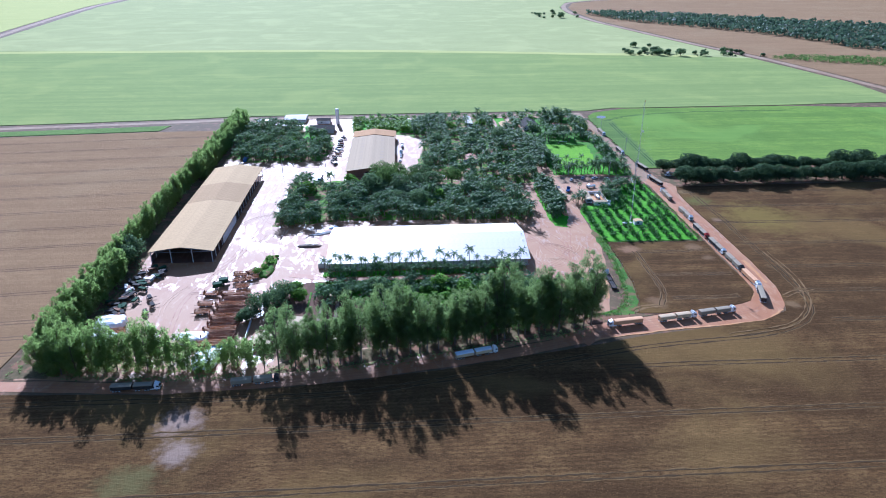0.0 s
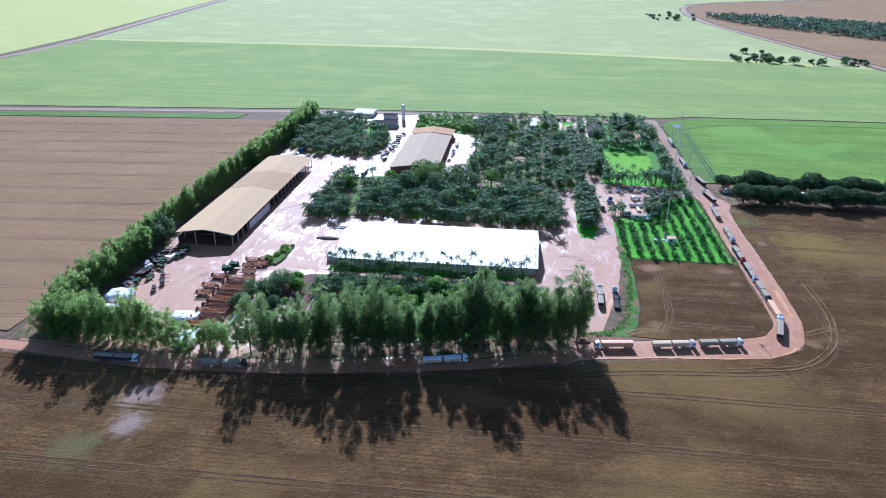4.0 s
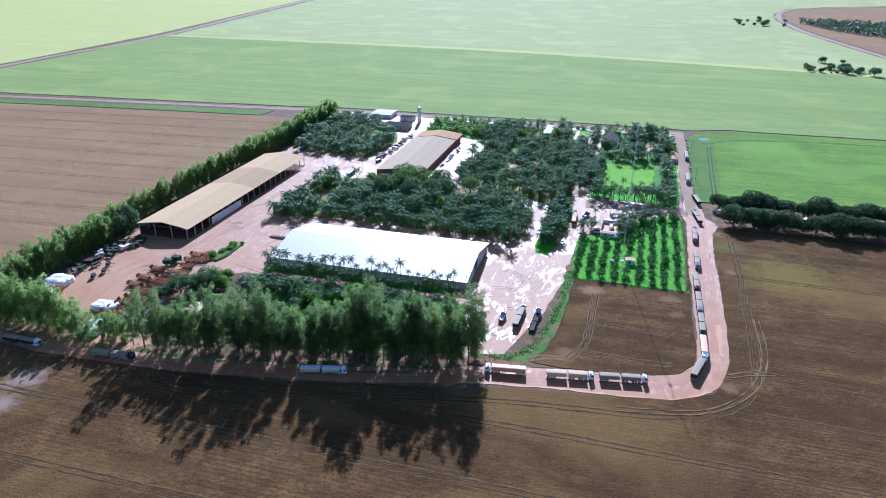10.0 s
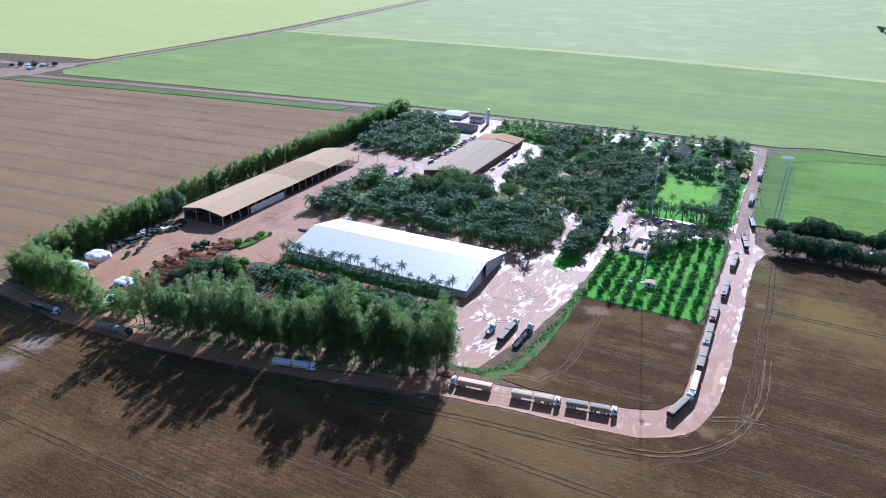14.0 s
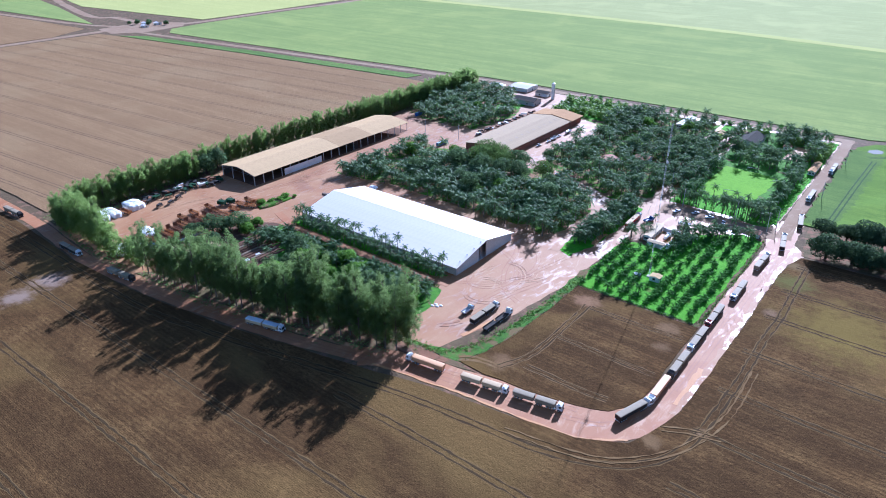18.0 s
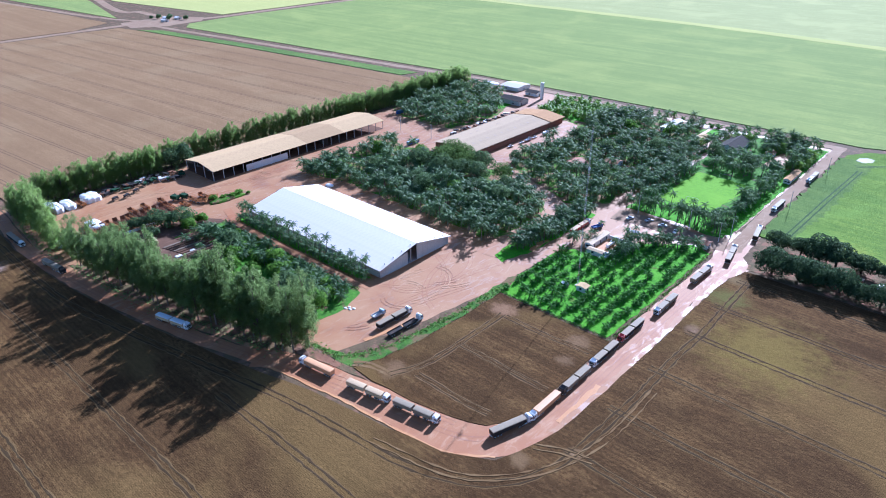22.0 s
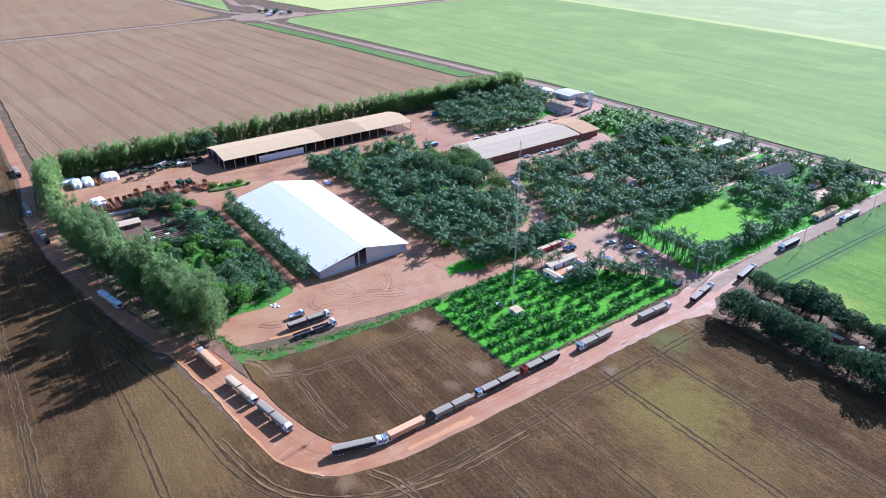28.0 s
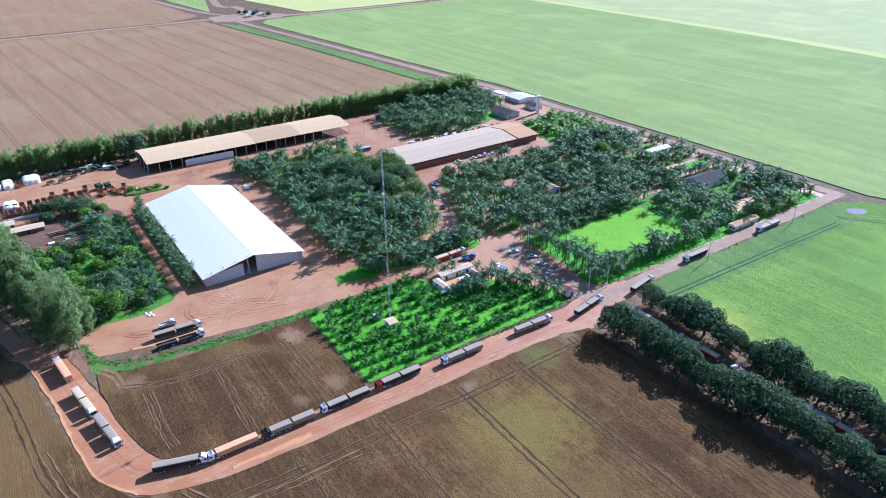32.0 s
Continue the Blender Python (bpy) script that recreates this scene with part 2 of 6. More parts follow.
SOIL = clay("bare_soil", (0.150, 0.086, 0.055), (0.110, 0.062, 0.040), (0.22, 0.13, 0.085), 0.0, 0.4, 0.08, 0.9)
LAWN = turf("mown_grass", (0.165, 0.345, 0.014), (0.120, 0.275, 0.012), (0.195, 0.375, 0.020))
GRASS = turf("bright_grass", (0.110, 0.325, 0.012), (0.060, 0.205, 0.010), (0.145, 0.375, 0.016), (0.10, 0.17, 0.02), 0.02)
UNDER = turf("orchard_floor", (0.105, 0.215, 0.020), (0.050, 0.105, 0.016), (0.150, 0.330, 0.022), (0.26, 0.150, 0.085), 0.13)
WEEDS = turf("garden_weeds", (0.095, 0.240, 0.022), (0.045, 0.125, 0.016), (0.125, 0.285, 0.028), (0.15, 0.10, 0.05), 0.06)
DRY = turf("dry_weedy_soil", (0.150, 0.105, 0.055), (0.085, 0.075, 0.030), (0.20, 0.13, 0.075), (0.23, 0.12, 0.07), 0.12)
# green crop with distance haze mixed into its colours, paler and greyer
GREEN_HAZE = crop("haze_paled_green_crop", (0.365, 0.372, 0.150), (0.300, 0.315, 0.126), (0.400, 0.398, 0.168), 0, 0.3, (0.410, 0.405, 0.168), 0.5, 0.1)
VERGE_GREEN = turf("weedy_green_verge", (0.080, 0.175, 0.022), (0.042, 0.095, 0.016), (0.12, 0.21, 0.034), (0.16, 0.11, 0.05), 0.12)
TRACK = clay("wheel_track", (0.062, 0.040, 0.019), (0.052, 0.033, 0.016), (0.085, 0.056, 0.027), 0.0, 0.4, 0.05, 0.95)
TRACK_PALE = clay("pale_wheel_track", (0.190, 0.120, 0.052), (0.165, 0.098, 0.042), (0.235, 0.155, 0.074), 0.0, 0.4, 0.05, 0.95)
TRACK_EDGE = clay("trodden_crop_edge", (0.150, 0.094, 0.036), (0.132, 0.080, 0.032), (0.19, 0.122, 0.052), 0.0, 0.4, 0.05, 0.95)
TRACK_GREEN = turf("track_in_green", (0.035, 0.075, 0.022), (0.03, 0.06, 0.02), (0.05, 0.09, 0.03))

EUCA = foliage("eucalyptus_leaves", (0.165, 0.232, 0.098), (0.245, 0.335, 0.122), (0.285, 0.392, 0.118), 0.70, 0.02, 0.7)
WOODS = foliage("hedge_leaves", (0.225, 0.320, 0.115), (0.305, 0.420, 0.135), (0.345, 0.465, 0.126), 0.80, 0.02, 0.7)
PALM = foliage("palm_fronds", (0.030, 0.062, 0.032), (0.205, 0.315, 0.138), (0.265, 0.385, 0.115), 0.45, 0.06, 0.5)
PALM_YOUNG = foliage("young_palm_fronds", (0.045, 0.125, 0.022), (0.095, 0.225, 0.034), (0.120, 0.280, 0.036), 0.40, 0.04, 0.6)
MANGO = foliage("mango_leaves", (0.046, 0.078, 0.040), (0.082, 0.128, 0.058), (0.096, 0.148, 0.056), 0.36, 0.03, 0.75)
FOREST = foliage("forest_leaves", (0.050, 0.085, 0.055), (0.085, 0.130, 0.078), (0.100, 0.150, 0.080), 0.4)
BUSH = foliage("bush_leaves", (0.065, 0.145, 0.026), (0.175, 0.315, 0.046), (0.205, 0.370, 0.050), 0.50, 0.05, 0.6)
SHADE = foliage("shade_tree_leaves", (0.070, 0.115, 0.040), (0.150, 0.230, 0.066), (0.180, 0.270, 0.064), 0.45, 0.02, 0.8)
BANANA = foliage("banana_leaves", (0.140, 0.240, 0.040), (0.260, 0.400, 0.070), (0.300, 0.430, 0.075), 0.5, 0.15, 0.5)
DARKLEAF = foliage("dark_tree_leaves", (0.062, 0.105, 0.056), (0.140, 0.210, 0.088), (0.160, 0.240, 0.085), 0.42, 0.04, 0.7)
BARK = plain("grey_bark", (0.22, 0.17, 0.13), 0.9, 0, 0.5, 1.5, (0.1, 0.07, 0.05), 0.4, 0.5)
BARK_DARK = plain("dark_bark", (0.10, 0.075, 0.055), 0.9, 0, 0.5, 1.5, (0.05, 0.04, 0.03), 0.4, 0.5)

WHITE_ROOF = plain("white_roof_sheet", (0.96, 0.86, 0.78), 0.36, 0.12, 0.06, 0.10, (0.66, 0.60, 0.52), 0.35, 0.06, 0.9, 0.25)
TAN_ROOF = plain("dusty_tan_roof_sheet", (0.55, 0.385, 0.205), 0.9, 0.0, 0.15, 0.12, (0.38, 0.23, 0.14), 0.45, 0.1, 0.03, 0.3)
TAN_ROOF_DULL = plain("dull_brown_roof_sheet", (0.44, 0.298, 0.158), 0.9, 0.0, 0.15, 0.12, (0.34, 0.21, 0.13), 0.45, 0.1, 0.03, 0.3)
GREY_ROOF = plain("grey_fibre_cement_roof", (0.48, 0.368, 0.240), 0.92, 0.0, 0.2, 0.15, (0.39, 0.265, 0.175), 0.5, 0.1, 0.02, 0.10)
BROWN_ROOF = plain("weathered_brown_roof", (0.50, 0.300, 0.150), 0.92, 0.0, 0.2, 0.2, (0.36, 0.22, 0.12), 0.4, 0.1, 0.03, 0.3)
DARK_ROOF = plain("dark_grey_roof", (0.085, 0.078, 0.07), 0.92, 0.0, 0.25, 0.3, (0.17, 0.12, 0.09), 0.4, spec=0.02)
RED_ROOF = plain("clay_tile_roof", (0.40, 0.17, 0.09), 0.8, 0.0, 0.3, 0.5, (0.22, 0.12, 0.08), 0.5)
SKYLIGHT = plain("translucent_roof_sheet", (0.42, 0.34, 0.275), 0.9, 0.0, 0.1, 0.3, spec=0.02)
CONCRETE = plain("pale_concrete", (0.56, 0.54, 0.51), 0.8, 0.0, 0.18, 0.4, (0.42, 0.24, 0.15), 0.45)
WHITE_WALL = plain("white_plaster", (0.74, 0.72, 0.69), 0.75, 0.0, 0.1, 0.4, (0.48, 0.30, 0.20), 0.35)
BRICK_WALL = plain("raw_red_wall", (0.30, 0.13, 0.085), 0.85, 0.0, 0.3, 0.5)
# near-black base colour carries the shade inside the open shed
SHADE_WALL = plain("shade_dark_block_wall", (0.10, 0.085, 0.075), 0.9, 0.0, 0.25, 0.5)
STEEL = plain("dull_steel", (0.34, 0.34, 0.34), 0.5, 0.7, 0.25, 1.0)
MAST = plain("dull_mast_paint", (0.62, 0.62, 0.62), 0.6, 0.0, 0.15, 1.0)
GALVA = plain("galvanised_steel", (0.60, 0.59, 0.57), 0.7, 0.1, 0.15, 1.0, (0.4, 0.3, 0.25), 0.1)
WHITE_PAINT = plain("white_paint", (0.80, 0.80, 0.79), 0.35, 0.0, 0.08, 0.8, (0.45, 0.28, 0.19), 0.25)
RED_PAINT = plain("red_paint", (0.48, 0.035, 0.028), 0.35, 0.0, 0.2, 0.8)
BLUE_PAINT = plain("blue_paint", (0.05, 0.14, 0.38), 0.35, 0.0, 0.2, 0.8)
PALE_BLUE = plain("pale_blue_paint", (0.42, 0.55, 0.66), 0.4, 0.0, 0.15, 0.8)
GREEN_PAINT = plain("dark_green_paint", (0.024, 0.068, 0.034), 0.8, 0.0, 0.2, 0.8, spec=0.06)
ORANGE_PAINT = plain("worn_orange_paint", (0.50, 0.225, 0.070), 0.65, 0.0, 0.25, 0.9, (0.34, 0.16, 0.07), 0.5)
RUST = plain("rusty_brown_steel", (0.25, 0.115, 0.058), 0.85, 0.0, 0.35, 0.9, (0.10, 0.05, 0.03), 0.5)
SALMON = plain("salmon_trailer_paint", (0.66, 0.36, 0.175), 0.55, 0.0, 0.2, 0.8)
CREAM = plain("cream_trailer_paint", (0.64, 0.49, 0.29), 0.55, 0.0, 0.2, 0.8)
BLACK = plain("black_rubber", (0.022, 0.021, 0.020), 0.85, 0.0, 0.3, 2.0, (0.13, 0.08, 0.05), 0.4)
DARK = plain("dark_steel", (0.045, 0.043, 0.042), 0.8, 0.0, 0.3, 1.0, (0.14, 0.085, 0.055), 0.4, spec=0.08)
TARP_GREY = plain("grey_tarpaulin", (0.31, 0.255, 0.175), 0.65, 0.0, 0.2, 0.8, (0.38, 0.28, 0.2), 0.4, 0.3, 0.08)
TARP_TAN = plain("tan_tarpaulin", (0.55, 0.41, 0.245), 0.65, 0.0, 0.2, 0.8, (0.4, 0.27, 0.18), 0.4, 0.3, 0.08)
TARP_WHITE = plain("white_plastic_sheet", (0.80, 0.80, 0.80), 0.45, 0.0, 0.08, 0.5, (0.55, 0.42, 0.33), 0.2, 0.4)
WOOD = plain("weathered_wood", (0.20, 0.145, 0.10), 0.85, 0.0, 0.35, 1.5)
GLASS = plain("dark_window_glass", (0.025, 0.032, 0.04), 0.08, 0.0, 0.1, 1.0, (0.1, 0.08, 0.06), 0.1, 0.0, 0.8)
CHAFF = plain("dry_straw", (0.26, 0.17, 0.075), 0.9, 0.0, 0.4, 1.0)


def water_material():
    n = Nodes("muddy_pond_water")
    n.bump(n.noise(1.5, 3), 0.05, 0.05)
    return n.done(n.mix(n.noise(0.3, 3), (0.10, 0.095, 0.08), (0.15, 0.13, 0.10)), 0.12, 0.0, 0.4)


WATER = water_material()

# ---- mesh tools ----
class MB:
    """Collects boxes, prisms and tubes into one mesh."""

    def __init__(self):
        self.v, self.f = [], []

    def add(self, verts, faces):
        k = len(self.v)
        self.v += [tuple(p) for p in verts]
        self.f += [tuple(k + i for i in face) for face in faces]
        return self

    def box(self, x0, y0, z0, x1, y1, z1, cut=0.0):
        """A box, its upright edges and upper rim cut back by cut."""
        if cut <= 0:
            return self.prism([(x0, y0), (x1, y0), (x1, y1), (x0, y1)], z0, z1)
        c = cut
        ring = [(x0 + c, y0), (x1 - c, y0), (x1, y0 + c), (x1, y1 - c), (x1 - c, y1), (x0 + c, y1), (x0, y1 - c), (x0, y0 + c)]
        mx, my = (x0 + x1) / 2, (y0 + y1) / 2
        top = [(mx + (x - mx) * (1 - 2 * c / (x1 - x0)), my + (y - my) * (1 - 2 * c / (y1 - y0))) for x, y in ring]
        v = [(x, y, z0) for x, y in ring] + [(x, y, z1 - c) for x, y in ring] + [(x, y, z1) for x, y in top]
        f = [tuple(range(7, -1, -1)), tuple(range(16, 24))]
        for k in (0, 8):
            f += [(k + i, k + (i + 1) % 8, k + 8 + (i + 1) % 8, k + 8 + i) for i in range(8)]
        return self.add(v, f)

    def prism(self, ring, z0, z1):
        n = len(ring)
        v = [(x, y, z0) for x, y in ring] + [(x, y, z1) for x, y in ring]
        f = [tuple(range(n - 1, -1, -1)), tuple(range(n, 2 * n))] + [(i, (i + 1) % n, n + (i + 1) % n, n + i) for i in range(n)]
        return self.add(v, f)

    def slab_y(self, ring, y0, y1):
        """A prism whose ring lies in x and z."""
        n = len(ring)
        v = [(x, y0, z) for x, z in ring] + [(x, y1, z) for x, z in ring]
        f = [tuple(range(n)), tuple(range(2 * n - 1, n - 1, -1))] + [(n + i, n + (i + 1) % n, (i + 1) % n, i) for i in range(n)]
        return self.add(v, f)

    def slab_x(self, ring, x0, x1):
        """A prism whose ring lies in y and z."""
        n = len(ring)
        v = [(x0, y, z) for y, z in ring] + [(x1, y, z) for y, z in ring]
        f = [tuple(range(n - 1, -1, -1)), tuple(range(n, 2 * n))] + [(i, (i + 1) % n, n + (i + 1) % n, n + i) for i in range(n)]
        return self.add(v, f)

    def tube(self, a, b, r0, r1=None, sides=8):
        a, b = Vector(a), Vector(b)
        d = (b - a).normalized()
        u = d.orthogonal().normalized()
        w = d.cross(u)
        r1 = r0 if r1 is None else r1
        v = [a + (u * math.cos(k) + w * math.sin(k)) * r0 for k in [6.28318 * i / sides for i in range(sides)]]
        v += [b + (u * math.cos(k) + w * math.sin(k)) * r1 for k in [6.28318 * i / sides for i in range(sides)]]
        f = [(i, (i + 1) % sides, sides + (i + 1) % sides, sides + i) for i in range(sides)]
        f += [tuple(range(sides - 1, -1, -1)), tuple(range(sides, 2 * sides))]
        return self.add(v, f)

    def mesh(self, name, material, smooth=False):
        me = bpy.data.meshes.new(name)
        me.from_pydata(self.v, [], self.f)
        me.materials.append(material)
        if smooth:
            me.polygons.foreach_set("use_smooth", [True] * len(me.polygons))
        me.update()
        return me


def part(name, mb, material, parent, label="", smooth=False):
    """One mesh under a thing or a part. mb: an MB, or a mesh that is shared."""
    me = mb.mesh(name, material, smooth) if isinstance(mb, MB) else mb
    ob = new(name, me)
    ob.parent = parent
    return tagged(ob, label) if label else ob


def thing(name, label, category, group="", at=None):
    ob = new(name)
    ob.empty_display_size = 0.5
    if at is not None:
        ob.matrix_world = at
    return tagged(ob, label, category, group)


def single(name, mb, material, label, category, group="", kind="", smooth=False):
    return tagged(new(name, mb.mesh(name, material, smooth)), label, category, group, kind)


def flat_mesh(name, verts, faces, material):
    """A mesh from arrays whose faces all have as many corners."""
    verts, faces = np.asarray(verts, np.float32), np.asarray(faces, np.int32)
    me = bpy.data.meshes.new(name)
    me.vertices.add(len(verts))
    me.vertices.foreach_set("co", verts.ravel())
    n, k = faces.shape
    me.loops.add(n * k)
    me.loops.foreach_set("vertex_index", faces.ravel())
    me.polygons.add(n)
    me.polygons.foreach_set("loop_start", np.arange(0, n * k, k, dtype=np.int32))
    me.polygons.foreach_set("loop_total", np.full(n, k, np.int32))
    me.materials.append(material)
    me.update(calc_edges=True)
    return me


def spread(a, b, n):
    return [a + (b - a) * i / (n - 1) for i in range(n)]


def inside(x, y, ring):
    odd = False
    for i in range(len(ring)):
        (x0, y0), (x1, y1) = ring[i - 1], ring[i]
        if (y0 > y) != (y1 > y) and x < (x1 - x0) * (y - y0) / (y1 - y0) + x0:
            odd = not odd
    return odd


def ragged(ring, step, wob, seed):
    """The ring with its sides cut into short pieces that waver."""
    r = random.Random(seed)
    out = []
    for i in range(len(ring)):
        a, b = Vector(ring[i]), Vector(ring[(i + 1) % len(ring)])
        n = max(1, int((b - a).length / step))
        side = Vector((-(b - a).y, (b - a).x)).normalized()
        for k in range(n):
            out.append(tuple(a + (b - a) * (k / n) + side * r.uniform(-wob, wob)))
    return out


def sheet(name, ring, z, material, label, category, thick=0.0, step=0, wob=0.0, seed=1):
    """A piece of the ground, with real edges that reach down below the soil."""
    if step:
        ring = ragged(ring, step, wob, seed)
    bm = bmesh.new()
    top = [bm.verts.new((x, y, z)) for x, y in ring]
    low = [bm.verts.new((x, y, -0.4)) for x, y in ring]
    bm.faces.new(top)
    for i in range(len(ring)):
        bm.faces.new((top[i - 1], low[i - 1], low[i], top[i]))
    bmesh.ops.recalc_face_normals(bm, faces=bm.faces)
    bmesh.ops.triangulate(bm, faces=[f for f in bm.faces if len(f.verts) > 4])
    if sum(f.normal.z * f.calc_area() for f in bm.faces) < 0:
        bmesh.ops.reverse_faces(bm, faces=bm.faces)
    me = bpy.data.meshes.new(name)
    bm.to_mesh(me)
    bm.free()
    me.materials.append(material)
    return tagged(new(name, me), label, category, kind="structure")


def smooth_line(points, step=6.0):
    """A rounded line through the points."""
    p = [Vector((*q, 0)) for q in points]
    p = [2 * p[0] - p[1]] + p + [2 * p[-1] - p[-2]]
    out = []
    for i in range(1, len(p) - 2):
        a, b, c, d = p[i - 1:i + 3]
        n = max(2, int((c - b).length / step))
        for k in range(n):
            t = k / n
            out.append(0.5 * (2 * b + (c - a) * t + (2 * a - 5 * b + 4 * c - d) * t * t + (3 * b - a - 3 * c + d) * t ** 3))
    return out + [p[-2]]


def ribbon(mb, points, width, z, step=6.0, wob=0.0, seed=3, offset=0.0, low=-0.3):
    """A band along a line, with edges that reach down."""
    r = random.Random(seed)
    line = smooth_line(points, step)
    v = []
    for i, q in enumerate(line):
        d = (line[min(i + 1, len(line) - 1)] - line[max(i - 1, 0)]).normalized()
        s = Vector((-d.y, d.x, 0))
        w0, w1 = width / 2 + r.uniform(-wob, wob), width / 2 + r.uniform(-wob, wob)
        for p, h in ((q + s * (offset + w0), low), (q + s * (offset + w0), z), (q + s * (offset - w1), z), (q + s * (offset - w1), low)):
            v.append((p.x, p.y, h))
    f = []
    for i in range(len(line) - 1):
        k = 4 * i
        f += [(k + 1, k + 2, k + 6, k + 5), (k, k + 1, k + 5, k + 4), (k + 2, k + 3, k + 7, k + 6)]
    return mb.add(v, f)

# ---- ground, fields, roads ----
GROUND = turf("open_ground", (0.135, 0.095, 0.050), (0.095, 0.062, 0.036), (0.16, 0.12, 0.06), (0.20, 0.115, 0.07), 0.08)
_b = MB()
_b.prism([(-7000, -5000), (7000, -5000), (7000, 7000), (-7000, 7000)], -1.0, 0.0)
single("ground", _b, GROUND, "bare brown and weedy ground reaching to the horizon", "ground", kind="structure")

sheet("south_field", [(-5000, -4000), (4500, -4000), (4500, 468), (340, 468), (203, 467), (199.5, 456), (198, 440), (197.6, 360), (197, 318), (194.5, 299), (188, 282), (172, 273),
                      (150, 269.5), (126, 266), (100, 261), (90, 257.5), (52, 249.8), (12, 241.5), (-40, 234), (-100, 231), (-170, 235), (-260, 235.5), (-790, 233), (-5000, 233)],
      0.45, BROWN, "ripening brown soybean field with drill rows and wheel tracks", "crop field", step=9, wob=0.5, seed=11)
sheet("west_field", [(-772, 252), (-176, 252), (-174, 300), (-173, 640), (-178, 656), (-233, 655), (-493, 634), (-735, 606), (-772, 600)],
      0.45, BROWN_FAR, "pale brown ripe crop field with faint wheel tracks", "crop field", step=14, wob=0.6, seed=12)
sheet("far_west_field", [(-5000, 252), (-797, 252), (-797, 540), (-835, 610), (-1250, 585), (-5000, 300)], 0.45, BROWN_FAR,
      "distant pale brown ripe crop field", "crop field", step=30, wob=1.0, seed=13)
sheet("far_green_field", [(-865, 640), (-1110, 703), (-5000, 1500), (-5000, 330), (-1260, 610)], 0.5, GREEN, "distant bright green soybean field", "crop field")
# far part of the green field, haze painted in by the paler crop
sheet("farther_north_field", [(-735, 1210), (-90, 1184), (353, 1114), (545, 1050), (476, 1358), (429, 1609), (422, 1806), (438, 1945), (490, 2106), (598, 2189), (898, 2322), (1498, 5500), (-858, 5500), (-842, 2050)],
      0.56, GREEN_HAZE, "distant green soybean plot, its colour paled for haze", "crop field", step=40, wob=1.0, seed=48)
sheet("northwest_field", [(-772, 775), (-1090, 735), (-5000, 1700), (-5000, 5500), (-900, 5500), (-880, 2060), (-775, 1200), (-768, 900)], 0.5, GREEN_PALE,
      "distant pale green soybean field", "crop field")
sheet("roadside_green_strip", [(-735, 610), (-493, 638), (-236, 659), (-230, 679), (-493, 655), (-700, 632)], 0.42, GREEN_DUSTY,
      "narrow strip of dusty green crop beside the road", "crop field", step=12, wob=0.5, seed=14)
sheet("north_field", [(-700, 668), (-520, 682), (-240, 704), (-165, 714), (-60, 716), (100, 717), (198, 716), (230, 727), (420, 729), (575, 738), (580, 850), (548, 1040),
                      (478, 1358), (431, 1609), (424, 1806), (440, 1945), (492, 2104), (600, 2187), (900, 2320), (1500, 5500), (-860, 5500), (-842, 2050), (-735, 1200), (-738, 760), (-728, 690)],
      0.5, GREEN, "wide bright green soybean field with faint rows", "crop field", step=25, wob=0.7, seed=15)
_b = MB()
ribbon(_b, [(-738, 1195), (-90, 1172), (353, 1102), (470, 1075)], 22, 0.575, 40, 1.5, 4)
single("pale_crop_stripe", _b, GREEN_PALE, "pale yellow-green stripe across the green field", "crop field", kind="structure")
sheet("northeast_field", [(193, 513), (340, 513), (620, 513), (600, 700), (420, 724), (240, 722), (204, 706), (193, 690)], 0.5, GREEN_NEAR,
      "bright green soybean field beside the clay road", "crop field", step=9, wob=0.5, seed=16)
sheet("dusty_crop_edge", [(191.5, 516), (207, 514), (212, 560), (213, 640), (214, 676), (200, 684), (191.5, 680)], 0.52, GREEN_DUSTY,
      "dusty grey-green edge of the soybean field", "crop field", step=3, wob=1.6, seed=17)
sheet("east_far_field", [(604, 863), (575, 1054), (537, 1200), (501, 1360), (455, 1612), (448, 1806), (462, 1938), (508, 2084), (608, 2162), (905, 2285), (5000, 4200), (5000, 300), (640, 300), (626, 700)],
      0.3, BROWN_FAR, "distant reddish brown bare field", "crop field")

# the farm's own ground
sheet("farmyard", [(-166, 246), (-100, 240), (-40, 242), (20, 252), (85, 268), (92, 279), (100, 286), (112, 330), (118, 370), (119, 430), (182, 484), (182, 697), (-168, 697)],
      0.03, CLAY, "red clay yard, trodden, rutted and partly wet", "ground", step=8, wob=0.5, seed=21)
sheet("orchard_floor_middle", [(-86, 408), (-40, 416), (-25, 414), (66, 412), (84, 408), (87.5, 440), (85, 460), (76, 475), (62, 484), (42, 492), (22, 498), (2, 497), (-22, 500), (-52, 498), (-66, 492), (-84, 500)],
      0.06, UNDER, "shaded weedy floor of the palm orchard", "ground", step=5, wob=1.2, seed=22)
sheet("orchard_floor_east", [(10, 530), (26, 510), (48, 500), (70, 492), (86, 482), (96, 484), (108, 500), (116, 688), (-44, 690), (-46, 640), (2, 628), (20, 610), (16, 570)],
      0.06, UNDER, "shaded weedy floor of the palm orchard", "ground", step=5, wob=1.2, seed=23)
sheet("orchard_floor_north", [(-151, 562), (-118, 548), (-84, 548), (-66, 552), (-62, 600), (-72, 632), (-92, 636), (-98, 668), (-130, 676), (-154, 676)],
      0.06, UNDER, "shaded weedy floor of the palm orchard", "ground", step=5, wob=1.2, seed=24)
sheet("orchard_floor_northeast", [(118, 500), (140, 504), (178, 494), (180, 600), (176, 690), (117, 690)],
      0.06, WEEDS, "weedy floor among palms and houses", "ground", step=5, wob=1.0, seed=25)
